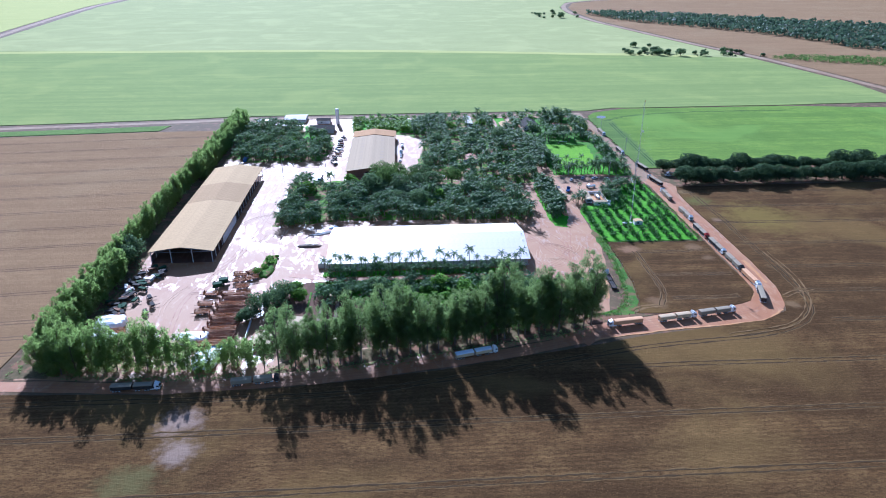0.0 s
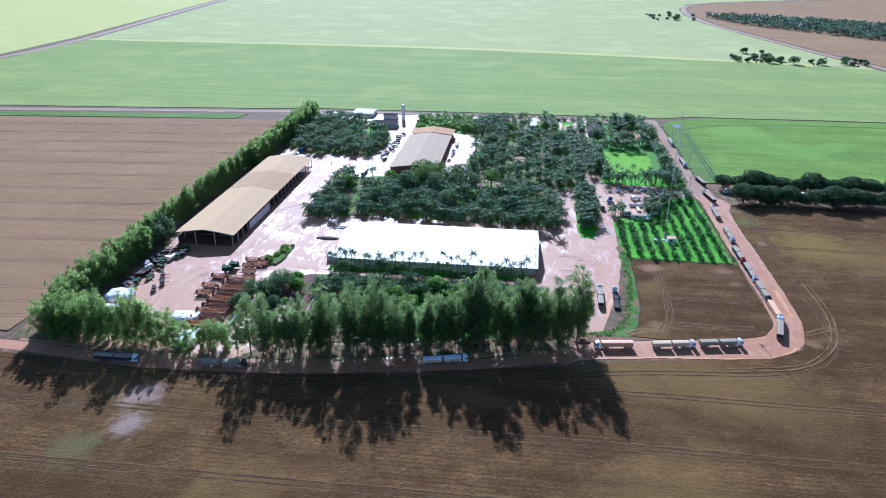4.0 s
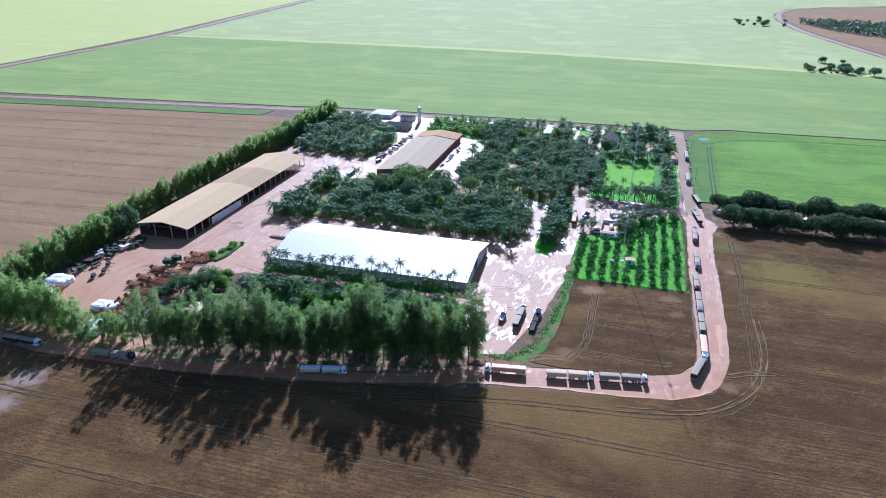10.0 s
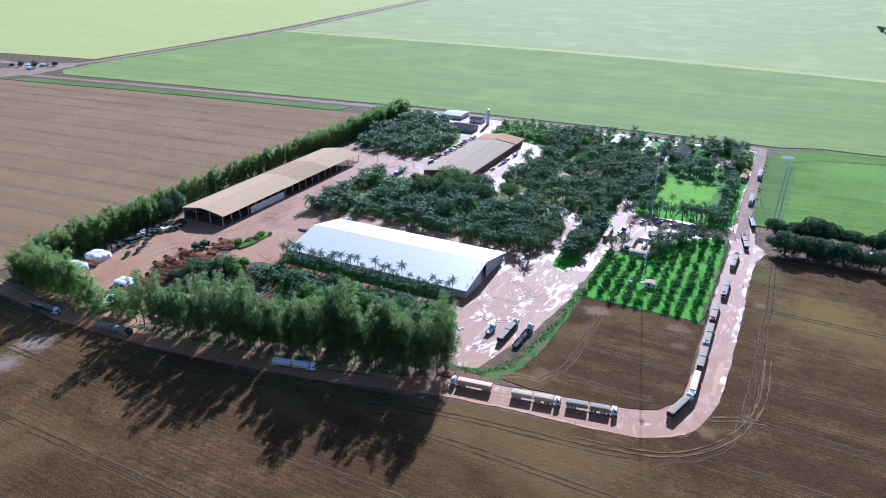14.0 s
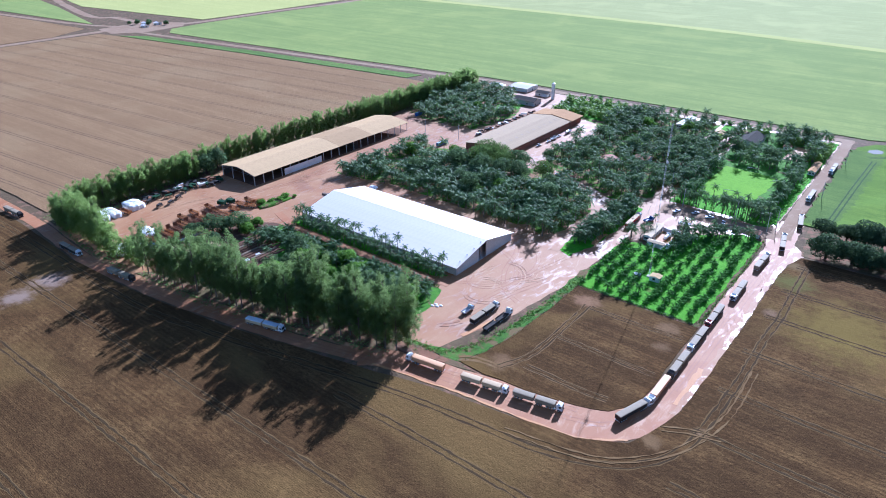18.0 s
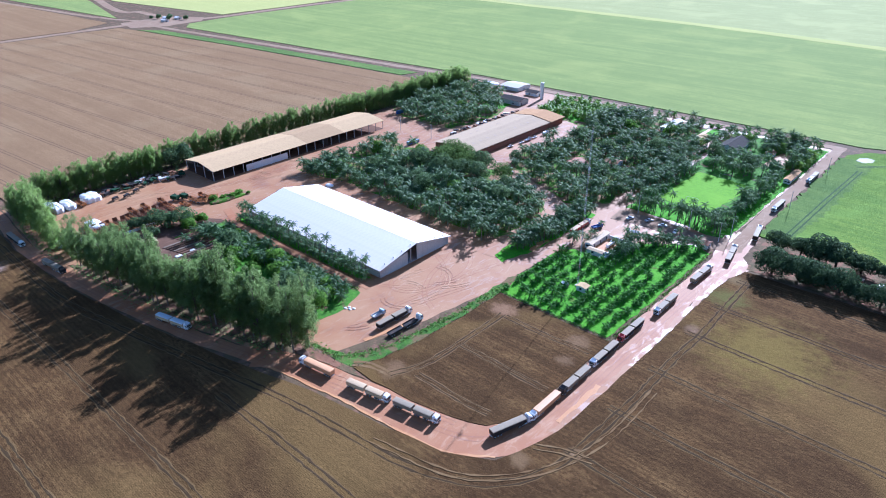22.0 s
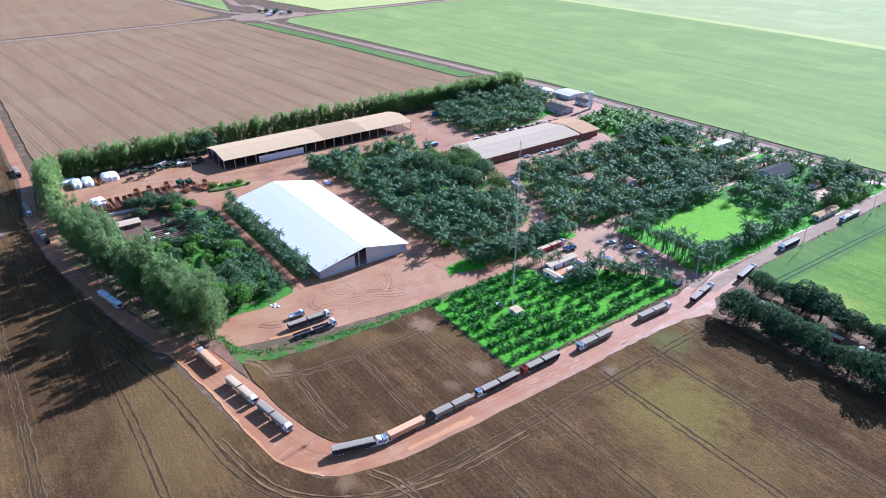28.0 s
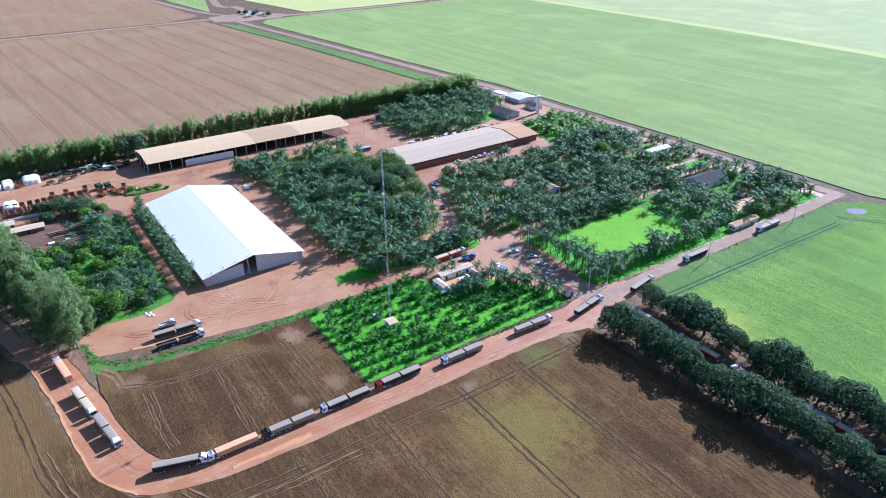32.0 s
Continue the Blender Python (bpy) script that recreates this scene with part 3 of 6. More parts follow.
sheet("young_palm_grass", [(119, 371), (180, 370), (181, 474), (170, 479), (143, 458), (141, 432), (124, 432), (119, 424)],
      0.10, GRASS, "bright green grass under young palms", "lawn", step=5, wob=0.6, seed=26)
sheet("football_lawn", [(126, 527), (159, 523), (165, 584), (126, 588)], 0.12, LAWN, "smooth bright green football lawn", "lawn", step=5, wob=0.9, seed=27)
sheet("palm_grass", [(120, 502), (170, 500), (168, 522), (122, 526)], 0.10, GRASS, "green grass under a row of palms", "lawn", step=5, wob=0.9, seed=28)
sheet("roadside_grass", [(172, 500), (181, 504), (181, 690), (173, 692), (172, 600)], 0.10, GRASS, "green grass verge beside the clay road", "lawn", step=5, wob=0.8, seed=29)
sheet("crop_plot", [(114, 284.4), (126, 284), (146, 285.5), (164, 288.6), (175.5, 293.2), (181.6, 302), (182.4, 318), (182.4, 368), (122.6, 369.6), (122.2, 340), (121.2, 316), (118, 297)], 0.24, BROWN,
      "square plot of ripe brown soybeans", "crop field", step=6, wob=0.4, seed=30)
sheet("verge_strip", [(86, 282.4), (95, 283.6), (106, 283), (113, 284.5), (117.6, 296), (121, 316), (122, 340), (122.4, 371), (123, 376), (119.5, 390), (116.5, 384), (117.6, 352), (116, 321), (111.5, 299), (105, 288.4), (96, 285.8), (87, 284.6)],
      0.12, VERGE_GREEN, "strip of bright green grass along the plot", "lawn", step=4, wob=0.6, seed=31)
sheet("gate_bank", [(86, 273.5), (96, 277), (112, 280.4), (126, 283.2), (113, 284), (106, 282.6), (95, 283.2), (85, 282)], 0.115, DRY, "low weedy earth bank beside the clay road", "ground", step=4, wob=0.5, seed=55)
sheet("avenue_grass", [(95.5, 400), (104, 395), (110, 420), (110, 478), (98, 481), (95, 440)], 0.10, GRASS, "green grass island under a palm avenue", "lawn", step=4, wob=0.9, seed=32)
sheet("clearing_grass", [(94.5, 642), (104, 640), (104, 690), (95, 690)], 0.10, GRASS, "bright green grass in a clearing among the palms", "lawn", step=4, wob=0.8, seed=52)
sheet("garden_floor", [(-18, 272), (20, 268), (60, 278), (76, 290), (78, 312), (72, 326), (-50, 328), (-48, 310), (-20, 300)], 0.06, WEEDS,
      "green grass and weeds of the fruit garden", "lawn", step=5, wob=1.0, seed=33)
sheet("warehouse_grass", [(-46, 333), (60, 334), (66, 339), (-46, 340)], 0.08, GRASS, "strip of green grass beside the warehouse", "lawn", step=5, wob=0.4, seed=34)
sheet("eucalyptus_floor", [(-64, 243), (-40, 245), (20, 256), (86, 271), (88, 280), (60, 276), (20, 266), (-50, 256)], 0.07, DRY,
      "dry weedy ground under the eucalyptus trees", "ground", step=5, wob=0.8, seed=35)
sheet("hedge_floor", [(-172, 246), (-152, 246), (-150, 340), (-149, 560), (-152, 690), (-172, 690)], 0.07, DRY,
      "weedy ground under the western tree row", "ground", step=6, wob=0.8, seed=36)
# southern end is dark colour laid in for shade behind the eucalyptus trunks
sheet("nursery_soil", [(-66, 257), (-40, 258), (-17, 262), (-16, 276), (-20, 296), (-30, 312), (-47, 312), (-50, 328), (-66, 322), (-70, 300)], 0.07, SOIL, "dark bare nursery soil, drawn on southward for shade between the trunks", "ground", step=4, wob=0.8, seed=37)
sheet("shrub_grass", [(-48, 642), (18, 636), (40, 690), (-50, 691)], 0.09, GRASS, "bright green weeds and young plants", "lawn", step=5, wob=1.0, seed=38)
sheet("office_grass", [(-92, 620), (-80, 600), (-74, 640), (-96, 672)], 0.09, GRASS, "green grass patch beside the yard", "lawn", step=4, wob=1.0, seed=39)
sheet("mango_floor", [(202, 470), (520, 470), (520, 511), (197, 511)], 0.10, DRY, "dry grassy lane between the mango rows", "ground", step=7, wob=0.8, seed=40)
sheet("orange_plot", [(154, 630), (165, 629), (167, 662), (156, 664)], 0.13, SAND, "bare orange earth plot among palms", "ground", step=4, wob=0.7, seed=41)

_b = MB()
ribbon(_b, [(-800, 242), (-260, 241), (-165, 241), (-100, 236), (-40, 239), (12, 247), (52, 255), (84, 264)], 7.5, 0.09, 6, 0.5, 5)
ribbon(_b, [(78, 262), (92, 269.5), (136, 278), (168, 284), (180, 289.5), (187, 300), (189.5, 318), (189.5, 360), (189, 420), (190, 470), (188, 496)], 12.5, 0.095, 5, 0.5, 6)
ribbon(_b, [(96, 268), (126, 272.3), (152, 275), (172, 278.4), (184, 286), (191, 299), (192.4, 318), (192.4, 340)], 8, 0.091, 4, 0.5, 25)
single("south_road", _b, ROAD, "rutted red clay road round the farm", "road", kind="structure")
sheet("road_junction", [(186, 458), (197.6, 438), (199, 455), (203.5, 466), (202.5, 474), (196, 482), (194.5, 512), (182, 512), (182, 480)], 0.088, CLAY, "wide wet clay junction at the farm gate", "road", step=4, wob=0.5, seed=54)
_b = MB()
ribbon(_b, [(189, 486), (187, 520), (186.5, 560), (186, 640), (185.5, 706)], 8.0, 0.105, 5, 0.4, 23)
single("east_road", _b, LANE, "pale clay road between palms and green crop", "road", kind="structure")
_b = MB()
ribbon(_b, [(189, 704), (60, 704), (-60, 704), (-165, 702), (-235, 693), (-500, 668), (-700, 648), (-790, 640)], 9, 0.10, 12, 0.6, 7)
single("north_road", _b, LANE, "pale clay road along the green field", "road", kind="structure")
_b = MB()
ribbon(_b, [(-786, 200), (-785, 402), (-789, 530), (-790, 640), (-770, 690), (-755, 764), (-756, 926), (-752, 1199), (-862, 2053), (-880, 3000)], 14, 0.11, 25, 1.0, 8)
ribbon(_b, [(-770, 690), (-860, 636), (-1180, 594), (-2500, 470)], 10, 0.105, 30, 1.0, 9)
ribbon(_b, [(-770, 700), (-900, 700), (-1110, 719), (-2500, 1150)], 14, 0.115, 30, 1.0, 10)
single("far_west_road", _b, LANE, "pale clay roads meeting at a far crossing", "road", kind="structure")
sheet("far_crossing", [(-815, 622), (-760, 612), (-735, 655), (-742, 720), (-770, 740), (-830, 700)], 0.14, LANE, "wide clay crossing of field roads", "road", step=8, wob=1.5, seed=42)
_b = MB()
ribbon(_b, [(640, 500), (591, 863), (562, 1054), (524, 1198), (489, 1358), (443, 1609), (436, 1806), (450, 1940), (500, 2094), (604, 2175), (900, 2300)], 13, 0.32, 30, 1.5, 11)
single("far_east_road", _b, LANE, "pale dirt road at the far field edge", "road", kind="structure")
_b = MB()
ribbon(_b, [(93, 396), (91, 420), (91, 442), (89, 462), (80, 478), (66, 487), (44, 496), (24, 502), (-4, 510)], 6.5, 0.11, 5, 0.7, 14)
ribbon(_b, [(92, 640), (92.5, 660), (93, 694)], 2.6, 0.115, 6, 0.4, 24)
ribbon(_b, [(112, 492), (108, 512), (106, 549), (106, 600), (107, 631), (108, 694)], 4.2, 0.11, 6, 0.4, 15)
single("farm_lane", _b, CLAY, "pale clay lanes through the palm orchard", "road", kind="structure")
_b = MB()
ribbon(_b, [(118, 488), (140, 490), (165, 487), (184, 490)], 15, 0.125, 5, 0.8, 13)
single("parking_ground", _b, LANE, "pale clay parking ground in front of the palms", "road", kind="structure")
_b = MB()
ribbon(_b, [(-64, 338), (-40, 331.5), (0, 330), (40, 330.5), (72, 332)], 5.0, 0.12, 5, 0.4, 16)
single("garden_lane", _b, ROAD, "reddish clay lane between garden and warehouse", "road", kind="structure")
_b = MB()
ribbon(_b, [(86, 261.5), (102, 264.6), (128, 268.6), (152, 271), (173, 274.4), (187, 283.6)], 0.9, 0.14, 3, 0.35, 17)
ribbon(_b, [(193.5, 312), (194, 325), (194, 340)], 3.0, 0.14, 3, 0.6, 18)
ribbon(_b, [(165, 291), (174, 293.5), (180, 299)], 0.8, 0.14, 3, 0.2, 19)
ribbon(_b, [(103, 300), (106, 314), (108, 322)], 1.6, 0.16, 3, 0.4, 20)
ribbon(_b, [(108, 415), (107, 425), (108, 432)], 3.0, 0.16, 3, 0.8, 21)
single("orange_sand_edge", _b, SAND, "orange sandy ridges along the clay road", "trim", kind="structure")
_b = MB()
ribbon(_b, [(194.6, 306), (196.2, 330), (196.3, 370), (196.3, 410), (196.8, 446)], 2.6, 0.15, 3, 0.6, 22)
single("pale_road_edge", _b, CLAY, "pale wet ridge along the clay road", "trim", kind="structure")

# wheel tracks through the crops
def tracks(name, lines, z, material, label, width=0.55, gauge=2.4, wob=0.12):
    b = MB()
    for i, line in enumerate(lines):
        for side in (-1, 1):
            ribbon(b, line, width, z + 0.004 * (i % 7), 2.6, wob, 50 + i + (side > 0) * 31, side * gauge / 2, z - 0.2)
    return single(name, b, material, label, "wheel track", kind="structure")


PLOT_LINES = [[(128, 291), (134, 306), (135, 330), (135, 356)], [(136, 298.5), (158, 298), (172, 299)], [(136, 325), (158, 324.5), (180, 324)], [(137, 355), (158, 354.5), (180, 356)], [(128, 291), (118, 290), (112, 286)]]
tracks("plot_track", PLOT_LINES, 0.245, TRACK_PALE, "pale trodden edges of wheel tracks in the ripe plot", 1.1, 2.4, 0.42)
tracks("plot_rut", PLOT_LINES[:4], 0.275, TRACK, "dark wheel ruts in the ripe plot", 0.55, 2.3, 0.26)
FIELD_LINES = [[(-400, 228), (-170, 228), (-40, 227), (12, 234), (52, 242), (104, 253), (136, 257), (164, 260), (185, 267), (197, 277), (203, 288), (206, 301), (208, 339), (208, 375), (209, 397), (208.5, 426), (208, 458)]]
FIELD_LINES += [[(203, y), (260, y - 1.5), (360, y - 3), (560, y - 5)] for y in (302, 331, 363, 396.5, 425.5, 455)] + [[(206, 272), (300, 270), (560, 268)]]
FIELD_LINES += [[(-400, y), (-100, y), (90, y + 1), (300, y), (560, y - 1)] for y in (236, 206, 174, 141)]
FIELD_LINES[8] = [(88, 239), (134, 239.5), (160, 239), (300, 238), (560, 236)]
tracks("field_track", FIELD_LINES, 0.454, TRACK_EDGE, "trodden edges of wheel tracks in the ripe soybean field", 1.15, 2.7, 0.45)
tracks("field_rut", FIELD_LINES, 0.486, TRACK, "dark wheel ruts in the ripe soybean field", 0.62, 2.5, 0.30)
tracks("loop_track", [[(150, 261), (184, 269), (203, 289), (211, 316), (211.5, 350)], [(194, 296), (202, 300), (213, 303)]], 0.575, TRACK_PALE, "pale trodden wheel tracks at the field corner", 0.5, 2.4, 0.3)
_west = [(max(-770.0, -230 - (y - 256) / 0.09), y) for y in (261, 275, 290, 321, 352, 383, 413, 444, 475, 506, 537, 568, 599, 630)]
tracks("west_field_track", [[(x, y + 0.09 * (x + 230)), (-400, y + 0.09 * (-400 + 230)), (-176, y + 4.8)] if x < -480 else [(x, y + 0.09 * (x + 230)), (-176, y + 4.8)] for x, y in _west], 0.47, TRACK_FAR, "wheel tracks in the pale brown field", 0.75, 2.7, 0.2)
tracks("green_track", [[(205, 519), (206, 560), (207, 600), (209, 660)], [(204, 668), (240, 690), (310, 702), (420, 704)]], 0.535, TRACK_GREEN, "dark wheel tracks in the green crop", 0.9, 2.6)
sheet("pond", [(201, 682), (206, 679), (211, 683), (211, 690), (206, 692), (202, 688)], 0.58, WATER, "small muddy pond beside the road corner", "water", step=2, wob=0.4, seed=47)

# tyre marks in the yard
tracks("yard_tyre_mark", [[(72, 396), (80, 380), (86, 360), (96, 345), (108, 338)], [(76, 400), (92, 384), (97, 368), (92, 352), (82, 342), (72, 336)], [(104, 392), (99, 370), (96, 350), (92, 326)],
                          [(74, 378), (84, 372), (92, 362), (94, 350), (88, 341), (80, 339), (75, 345), (78, 353)], [(90, 300), (96, 318), (100, 340), (108, 366)], [(-56, 345), (-60, 370), (-62, 400), (-92, 420), (-100, 460)],
                          [(-112, 280), (-114, 310), (-106, 340), (-96, 372), (-92, 420), (-88, 470)], [(-120, 345), (-104, 352), (-98, 380), (-97, 430), (-96, 500)]],
       0.05, MARK, "faint tyre marks in the red clay", 0.4, 2.2, 0.18)
_r = random.Random(97)
_arcs = []
for _cx, _cy, _n in ((92, 360, 6), (96, 326, 4), (84, 388, 3), (-98, 400, 6), (-102, 300, 4), (-60, 352, 3), (-84, 520, 3)):
    for _ in range(_n):
        _x, _y, _q, _a = _cx + _r.uniform(-9, 9), _cy + _r.uniform(-16, 16), _r.uniform(6, 20), _r.uniform(0, 6.28)
        _arcs.append([(_x + math.cos(_a + 0.25 * k) * _q * (1 + 0.04 * k), _y + math.sin(_a + 0.25 * k) * _q * 1.6) for k in range(_r.randrange(4, 9))])
_arcs = [[q for q in a if not (-46 < q[0] < 73 and 338 < q[1] < 396) and q[0] < 107 and not (-147 < q[0] < -109 and q[1] > 355)] for a in _arcs]
_arcs = [a for a in _arcs if len(a) > 3]
tracks("damp_tyre_mark", _arcs[::2], 0.10, DARK_MARK, "dark damp tyre marks curving over the clay", 0.35, 2.0, 0.2)
tracks("dry_tyre_mark", _arcs[1::2], 0.102, PALE_MARK, "pale dry tyre marks curving over the clay", 0.3, 1.9, 0.25)
tracks("road_rut", [[(90, 267), (136, 275.5), (166, 281.5), (178, 287), (186, 301), (188.5, 318), (188.5, 360), (188, 420), (188.5, 466)], [(-160, 241), (-100, 236), (-40, 239), (12, 247), (52, 255), (84, 264)],
                    [(95, 272), (136, 281), (166, 287)], [(191.8, 320), (192, 360), (191.6, 420), (192.5, 466)]],
       0.115, MARK, "wheel ruts in the clay road", 0.5, 2.0, 0.15)

# ---- buildings ----
def gable_roof(parent, x0, x1, y0, y1, eave, ridge, material, along="y", sheets=20, over=0.8, thick=0.12, name="roof_sheet", curve=0.0):
    """Two slopes of overlapping sheets. along: the axis of the ridge."""
    a0, a1, b0, b1 = (y0, y1, x0, x1) if along == "y" else (x0, x1, y0, y1)
    a0, a1 = a0 - over, a1 + over
    mid, step = (b0 + b1) / 2, (a1 - a0) / sheets
    fall = (ridge - eave) / (mid - b0)
    for side in (-1, 1):
        edge = (mid - b0) + over
        b = MB()
        pts = [(d, ridge - fall * d + curve * math.sin(math.pi * d / edge)) for d in (0, edge * 0.34, edge * 0.67, edge)]
        w, n = step * 1.01, 4
        vs, fs = [], []
        for lift in (thick, 0.0):
            for u in (0, w):
                for d, z in pts:
                    q = (mid + side * d, u) if along == "y" else (u, mid + side * d)
                    vs.append((q[0] - (mid if along == "y" else 0), q[1] - (0 if along == "y" else mid), z + lift))
        for i in range(n - 1):
            fs += [(i, i + 1, n + i + 1, n + i), (2 * n + i, 3 * n + i, 3 * n + i + 1, 2 * n + i + 1), (i, 2 * n + i, 2 * n + i + 1, i + 1), (n + i, n + i + 1, 3 * n + i + 1, 3 * n + i)]
        fs += [(n - 1, 3 * n - 1, 4 * n - 1, 2 * n - 1), (0, n, 3 * n, 2 * n)]
        me = b.add(vs, fs).mesh(name, material)
        for k in range(sheets):
            ob = part(name, me, None, parent)
            u = a0 + k * step
            ob.location = (mid, u, 0.012 * (k % 2)) if along == "y" else (u, mid, 0.012 * (k % 2))
    b = MB()
    if along == "y":
        b.slab_y([(mid - 0.16, ridge + thick - 0.02), (mid, ridge + thick + 0.03), (mid + 0.16, ridge + thick - 0.02)], a0, a1)
    else:
        b.slab_x([(mid - 0.16, ridge + thick - 0.02), (mid, ridge + thick + 0.03), (mid + 0.16, ridge + thick - 0.02)], a0, a1)
    part("ridge_cap", b, material, parent)


# large white warehouse
WX0, WX1, WY0, WY1, WE, WR = -43.5, 69.0, 341.5, 392.5, 4.8, 10.3
wh = thing("warehouse", "large warehouse with shiny white metal roof and pale concrete walls", "warehouse")
gable_roof(wh, WX0, WX1, WY0, WY1, WE, WR, WHITE_ROOF, "x", 36, 1.0)
part("floor", MB().box(WX0, WY0, -0.2, WX1, WY1, 0.06), CONCRETE, wh)
_wm = (WY0 + WY1) / 2
for _y, _s in ((WY0, 1), (WY1, -1)):
    for _i in range(19):
        _x = WX0 + _i * (WX1 - WX0) / 19
        part("wall_panel", MB().box(_x + 0.03, min(_y, _y + _s * 0.25), 0, _x + (WX1 - WX0) / 19 - 0.03, max(_y, _y + _s * 0.25), WE - 0.15), CONCRETE, wh)
part("gable_wall", MB().slab_x([(WY0, 0), (WY1, 0), (WY1, WE - 0.2), (_wm, WR - 0.25), (WY0, WE - 0.2)], WX0, WX0 + 0.25), CONCRETE, wh, "pale concrete gable wall")
# the east gable: low southern half with an open triangle above it, doorway beside the ridge, full northern half
for _k in range(5):
    _p0, _p1 = WY0 + _k * 3.95, WY0 + (_k + 1) * 3.95 - 0.05
    _h = lambda y: WE - 0.3 + (y - WY0) * 0.13
    part("wall_panel", MB().slab_x([(_p0, 0), (_p1, 0), (_p1, _h(_p1)), (_p0, _h(_p0))], WX1 - 0.3, WX1 - 0.05), CONCRETE, wh)
for _k in range(6):
    _p0, _p1 = 368.0 + _k * 4.08, 368.0 + (_k + 1) * 4.08 - 0.05
    _h = lambda y: WE - 0.25 + (WY1 - y) * (WR - WE) / (WY1 - _wm)
    part("wall_panel", MB().slab_x([(_p0, 0), (_p1, 0), (_p1, _h(_p1)), (_p0, _h(_p0))], WX1 - 0.3, WX1 - 0.05), CONCRETE, wh)
for _y in spread(WY0 + 4, WY1 - 4, 8):
    part("column", MB().box(WX1 - 0.9, _y - 0.2, 0, WX1 - 0.5, _y + 0.2, WE + 1 + (1 - abs(_y - _wm) / 25.5) * 5), CONCRETE, wh)
part("base_plinth", MB().box(WX1 - 0.02, WY0, 0, WX1 + 0.15, 361, 0.5), CONCRETE, wh, "dirty concrete plinth")
for _x in spread(WX0 + 6, WX1 - 6, 10):
    _b = MB()
    for _s in (-1, 1):
        _b.tube((_x, _wm, WR - 0.5), (_x, _wm + _s * 24.5, WE - 0.5), 0.15, None, 5)
    _b.tube((_x, WY0 + 0.6, WE - 0.6), (_x, WY1 - 0.6, WE - 0.6), 0.1, None, 5)
    part("roof_truss", _b, STEEL, wh)
part("loading_annex", MB().box(-49.5, 345, 0, -43.8, 352, 3.0, 0.15), WHITE_WALL, wh, "small white annex at the gable")

# long open shed beside the western trees
SX0, SX1, SY0, SY1, SE, SR = -145.5, -110.5, 357.5, 514.5, 7.0, 9.6
shed = thing("machine_shed", "long open-sided shed with a dusty tan metal roof on posts", "shed")
_lens = ((SY0, 436.0, 0.0), (436.0, 472.0, 0.06), (472.0, SY1, 0.0))
for _y0, _y1, _lift in _lens:
    gable_roof(shed, SX0, SX1, _y0 + 0.9, _y1 - 0.9, SE + _lift, SR + _lift, TAN_ROOF_DULL if _lift else TAN_ROOF, "y", max(6, int((_y1 - _y0) / 5)), 0.9, 0.12, "roof_sheet", 0.2)
# dark soil colour deepens the shade under the roof
part("floor", MB().box(SX0, SY0, -0.2, SX1, SY1, 0.05), SOIL, shed)
for _y in spread(SY0 + 0.4, SY1 - 0.4, 21):
    for _x in (SX0 + 0.4, SX1 - 0.4):
        part("post", MB().box(_x - 0.2, _y - 0.2, 0, _x + 0.2, _y + 0.2, SE - 0.1, 0.04), CONCRETE, shed)
    _b = MB()
    for _s in (-1, 1):
        _b.tube((-128, _y, SR - 0.35), (-128 + _s * 17.2, _y, SE - 0.3), 0.12, None, 5)
    _b.tube((SX0 + 0.5, _y, SE - 0.45), (SX1 - 0.5, _y, SE - 0.45), 0.1, None, 5)
    part("roof_truss", _b, STEEL, shed)
for _x in (-134, -122):
    part("post", MB().box(_x - 0.2, SY0 + 0.2, 0, _x + 0.2, SY0 + 0.6, SE + 1.2, 0.04), CONCRETE, shed)
for _k in range(6):
    part("wall_panel", MB().box(SX1 - 0.3, 383.5 + _k * 5.8, 0, SX1 - 0.05, 383.5 + (_k + 1) * 5.8 - 0.05, 4.6), WHITE_WALL, shed, "white side wall panel")
# back and cross walls coloured dark for the interior's shade
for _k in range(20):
    part("back_panel", MB().box(SX0 + 0.05, SY0 + 1 + _k * 7.75, 0, SX0 + 0.3, SY0 + 1 + (_k + 1) * 7.75 - 0.05, 4.2), SHADE_WALL, shed)
part("cross_wall", MB().box(SX0 + 0.5, 456, 0, SX1 - 0.6, 456.3, 6.0), SHADE_WALL, shed)

# grey roofed warehouse
GX0, GX1, GY0, GY1, GE, GR = -44.5, -8.0, 506.0, 603.0, 5.2, 7.6
gw = thing("grey_warehouse", "long warehouse with a grey fibre-cement roof and raw red walls", "warehouse")
gable_roof(gw, GX0, GX1, GY0, GY1, GE, GR, GREY_ROOF, "y", 24, 0.9)
for _y0, _y1 in ((GY0, GY1), (603.5, 624)):
    for _x, _s in ((GX0, 1), (GX1, -1)):
        for _k in range(max(3, int((_y1 - _y0) / 8))):
            _n = max(3, int((_y1 - _y0) / 8))
            _a, _c = _y0 + _k * (_y1 - _y0) / _n, _y0 + (_k + 1) * (_y1 - _y0) / _n
            part("wall_panel", MB().box(min(_x, _x + _s * 0.25), _a, 0, max(_x, _x + _s * 0.25), _c - 0.05, 3.9), BRICK_WALL, gw)
            part("wall_pillar", MB().box(min(_x, _x + _s * 0.4), _a, 3.9, max(_x, _x + _s * 0.4), _a + 0.4, GE - 0.1), CONCRETE, gw)
part("gable_wall", MB().slab_y([(GX0, 0), (GX1, 0), (GX1, GE - 0.2), ((GX0 + GX1) / 2, GR - 0.25), (GX0, GE - 0.2)], GY0, GY0 + 0.25), BRICK_WALL, gw, "raw red gable wall")
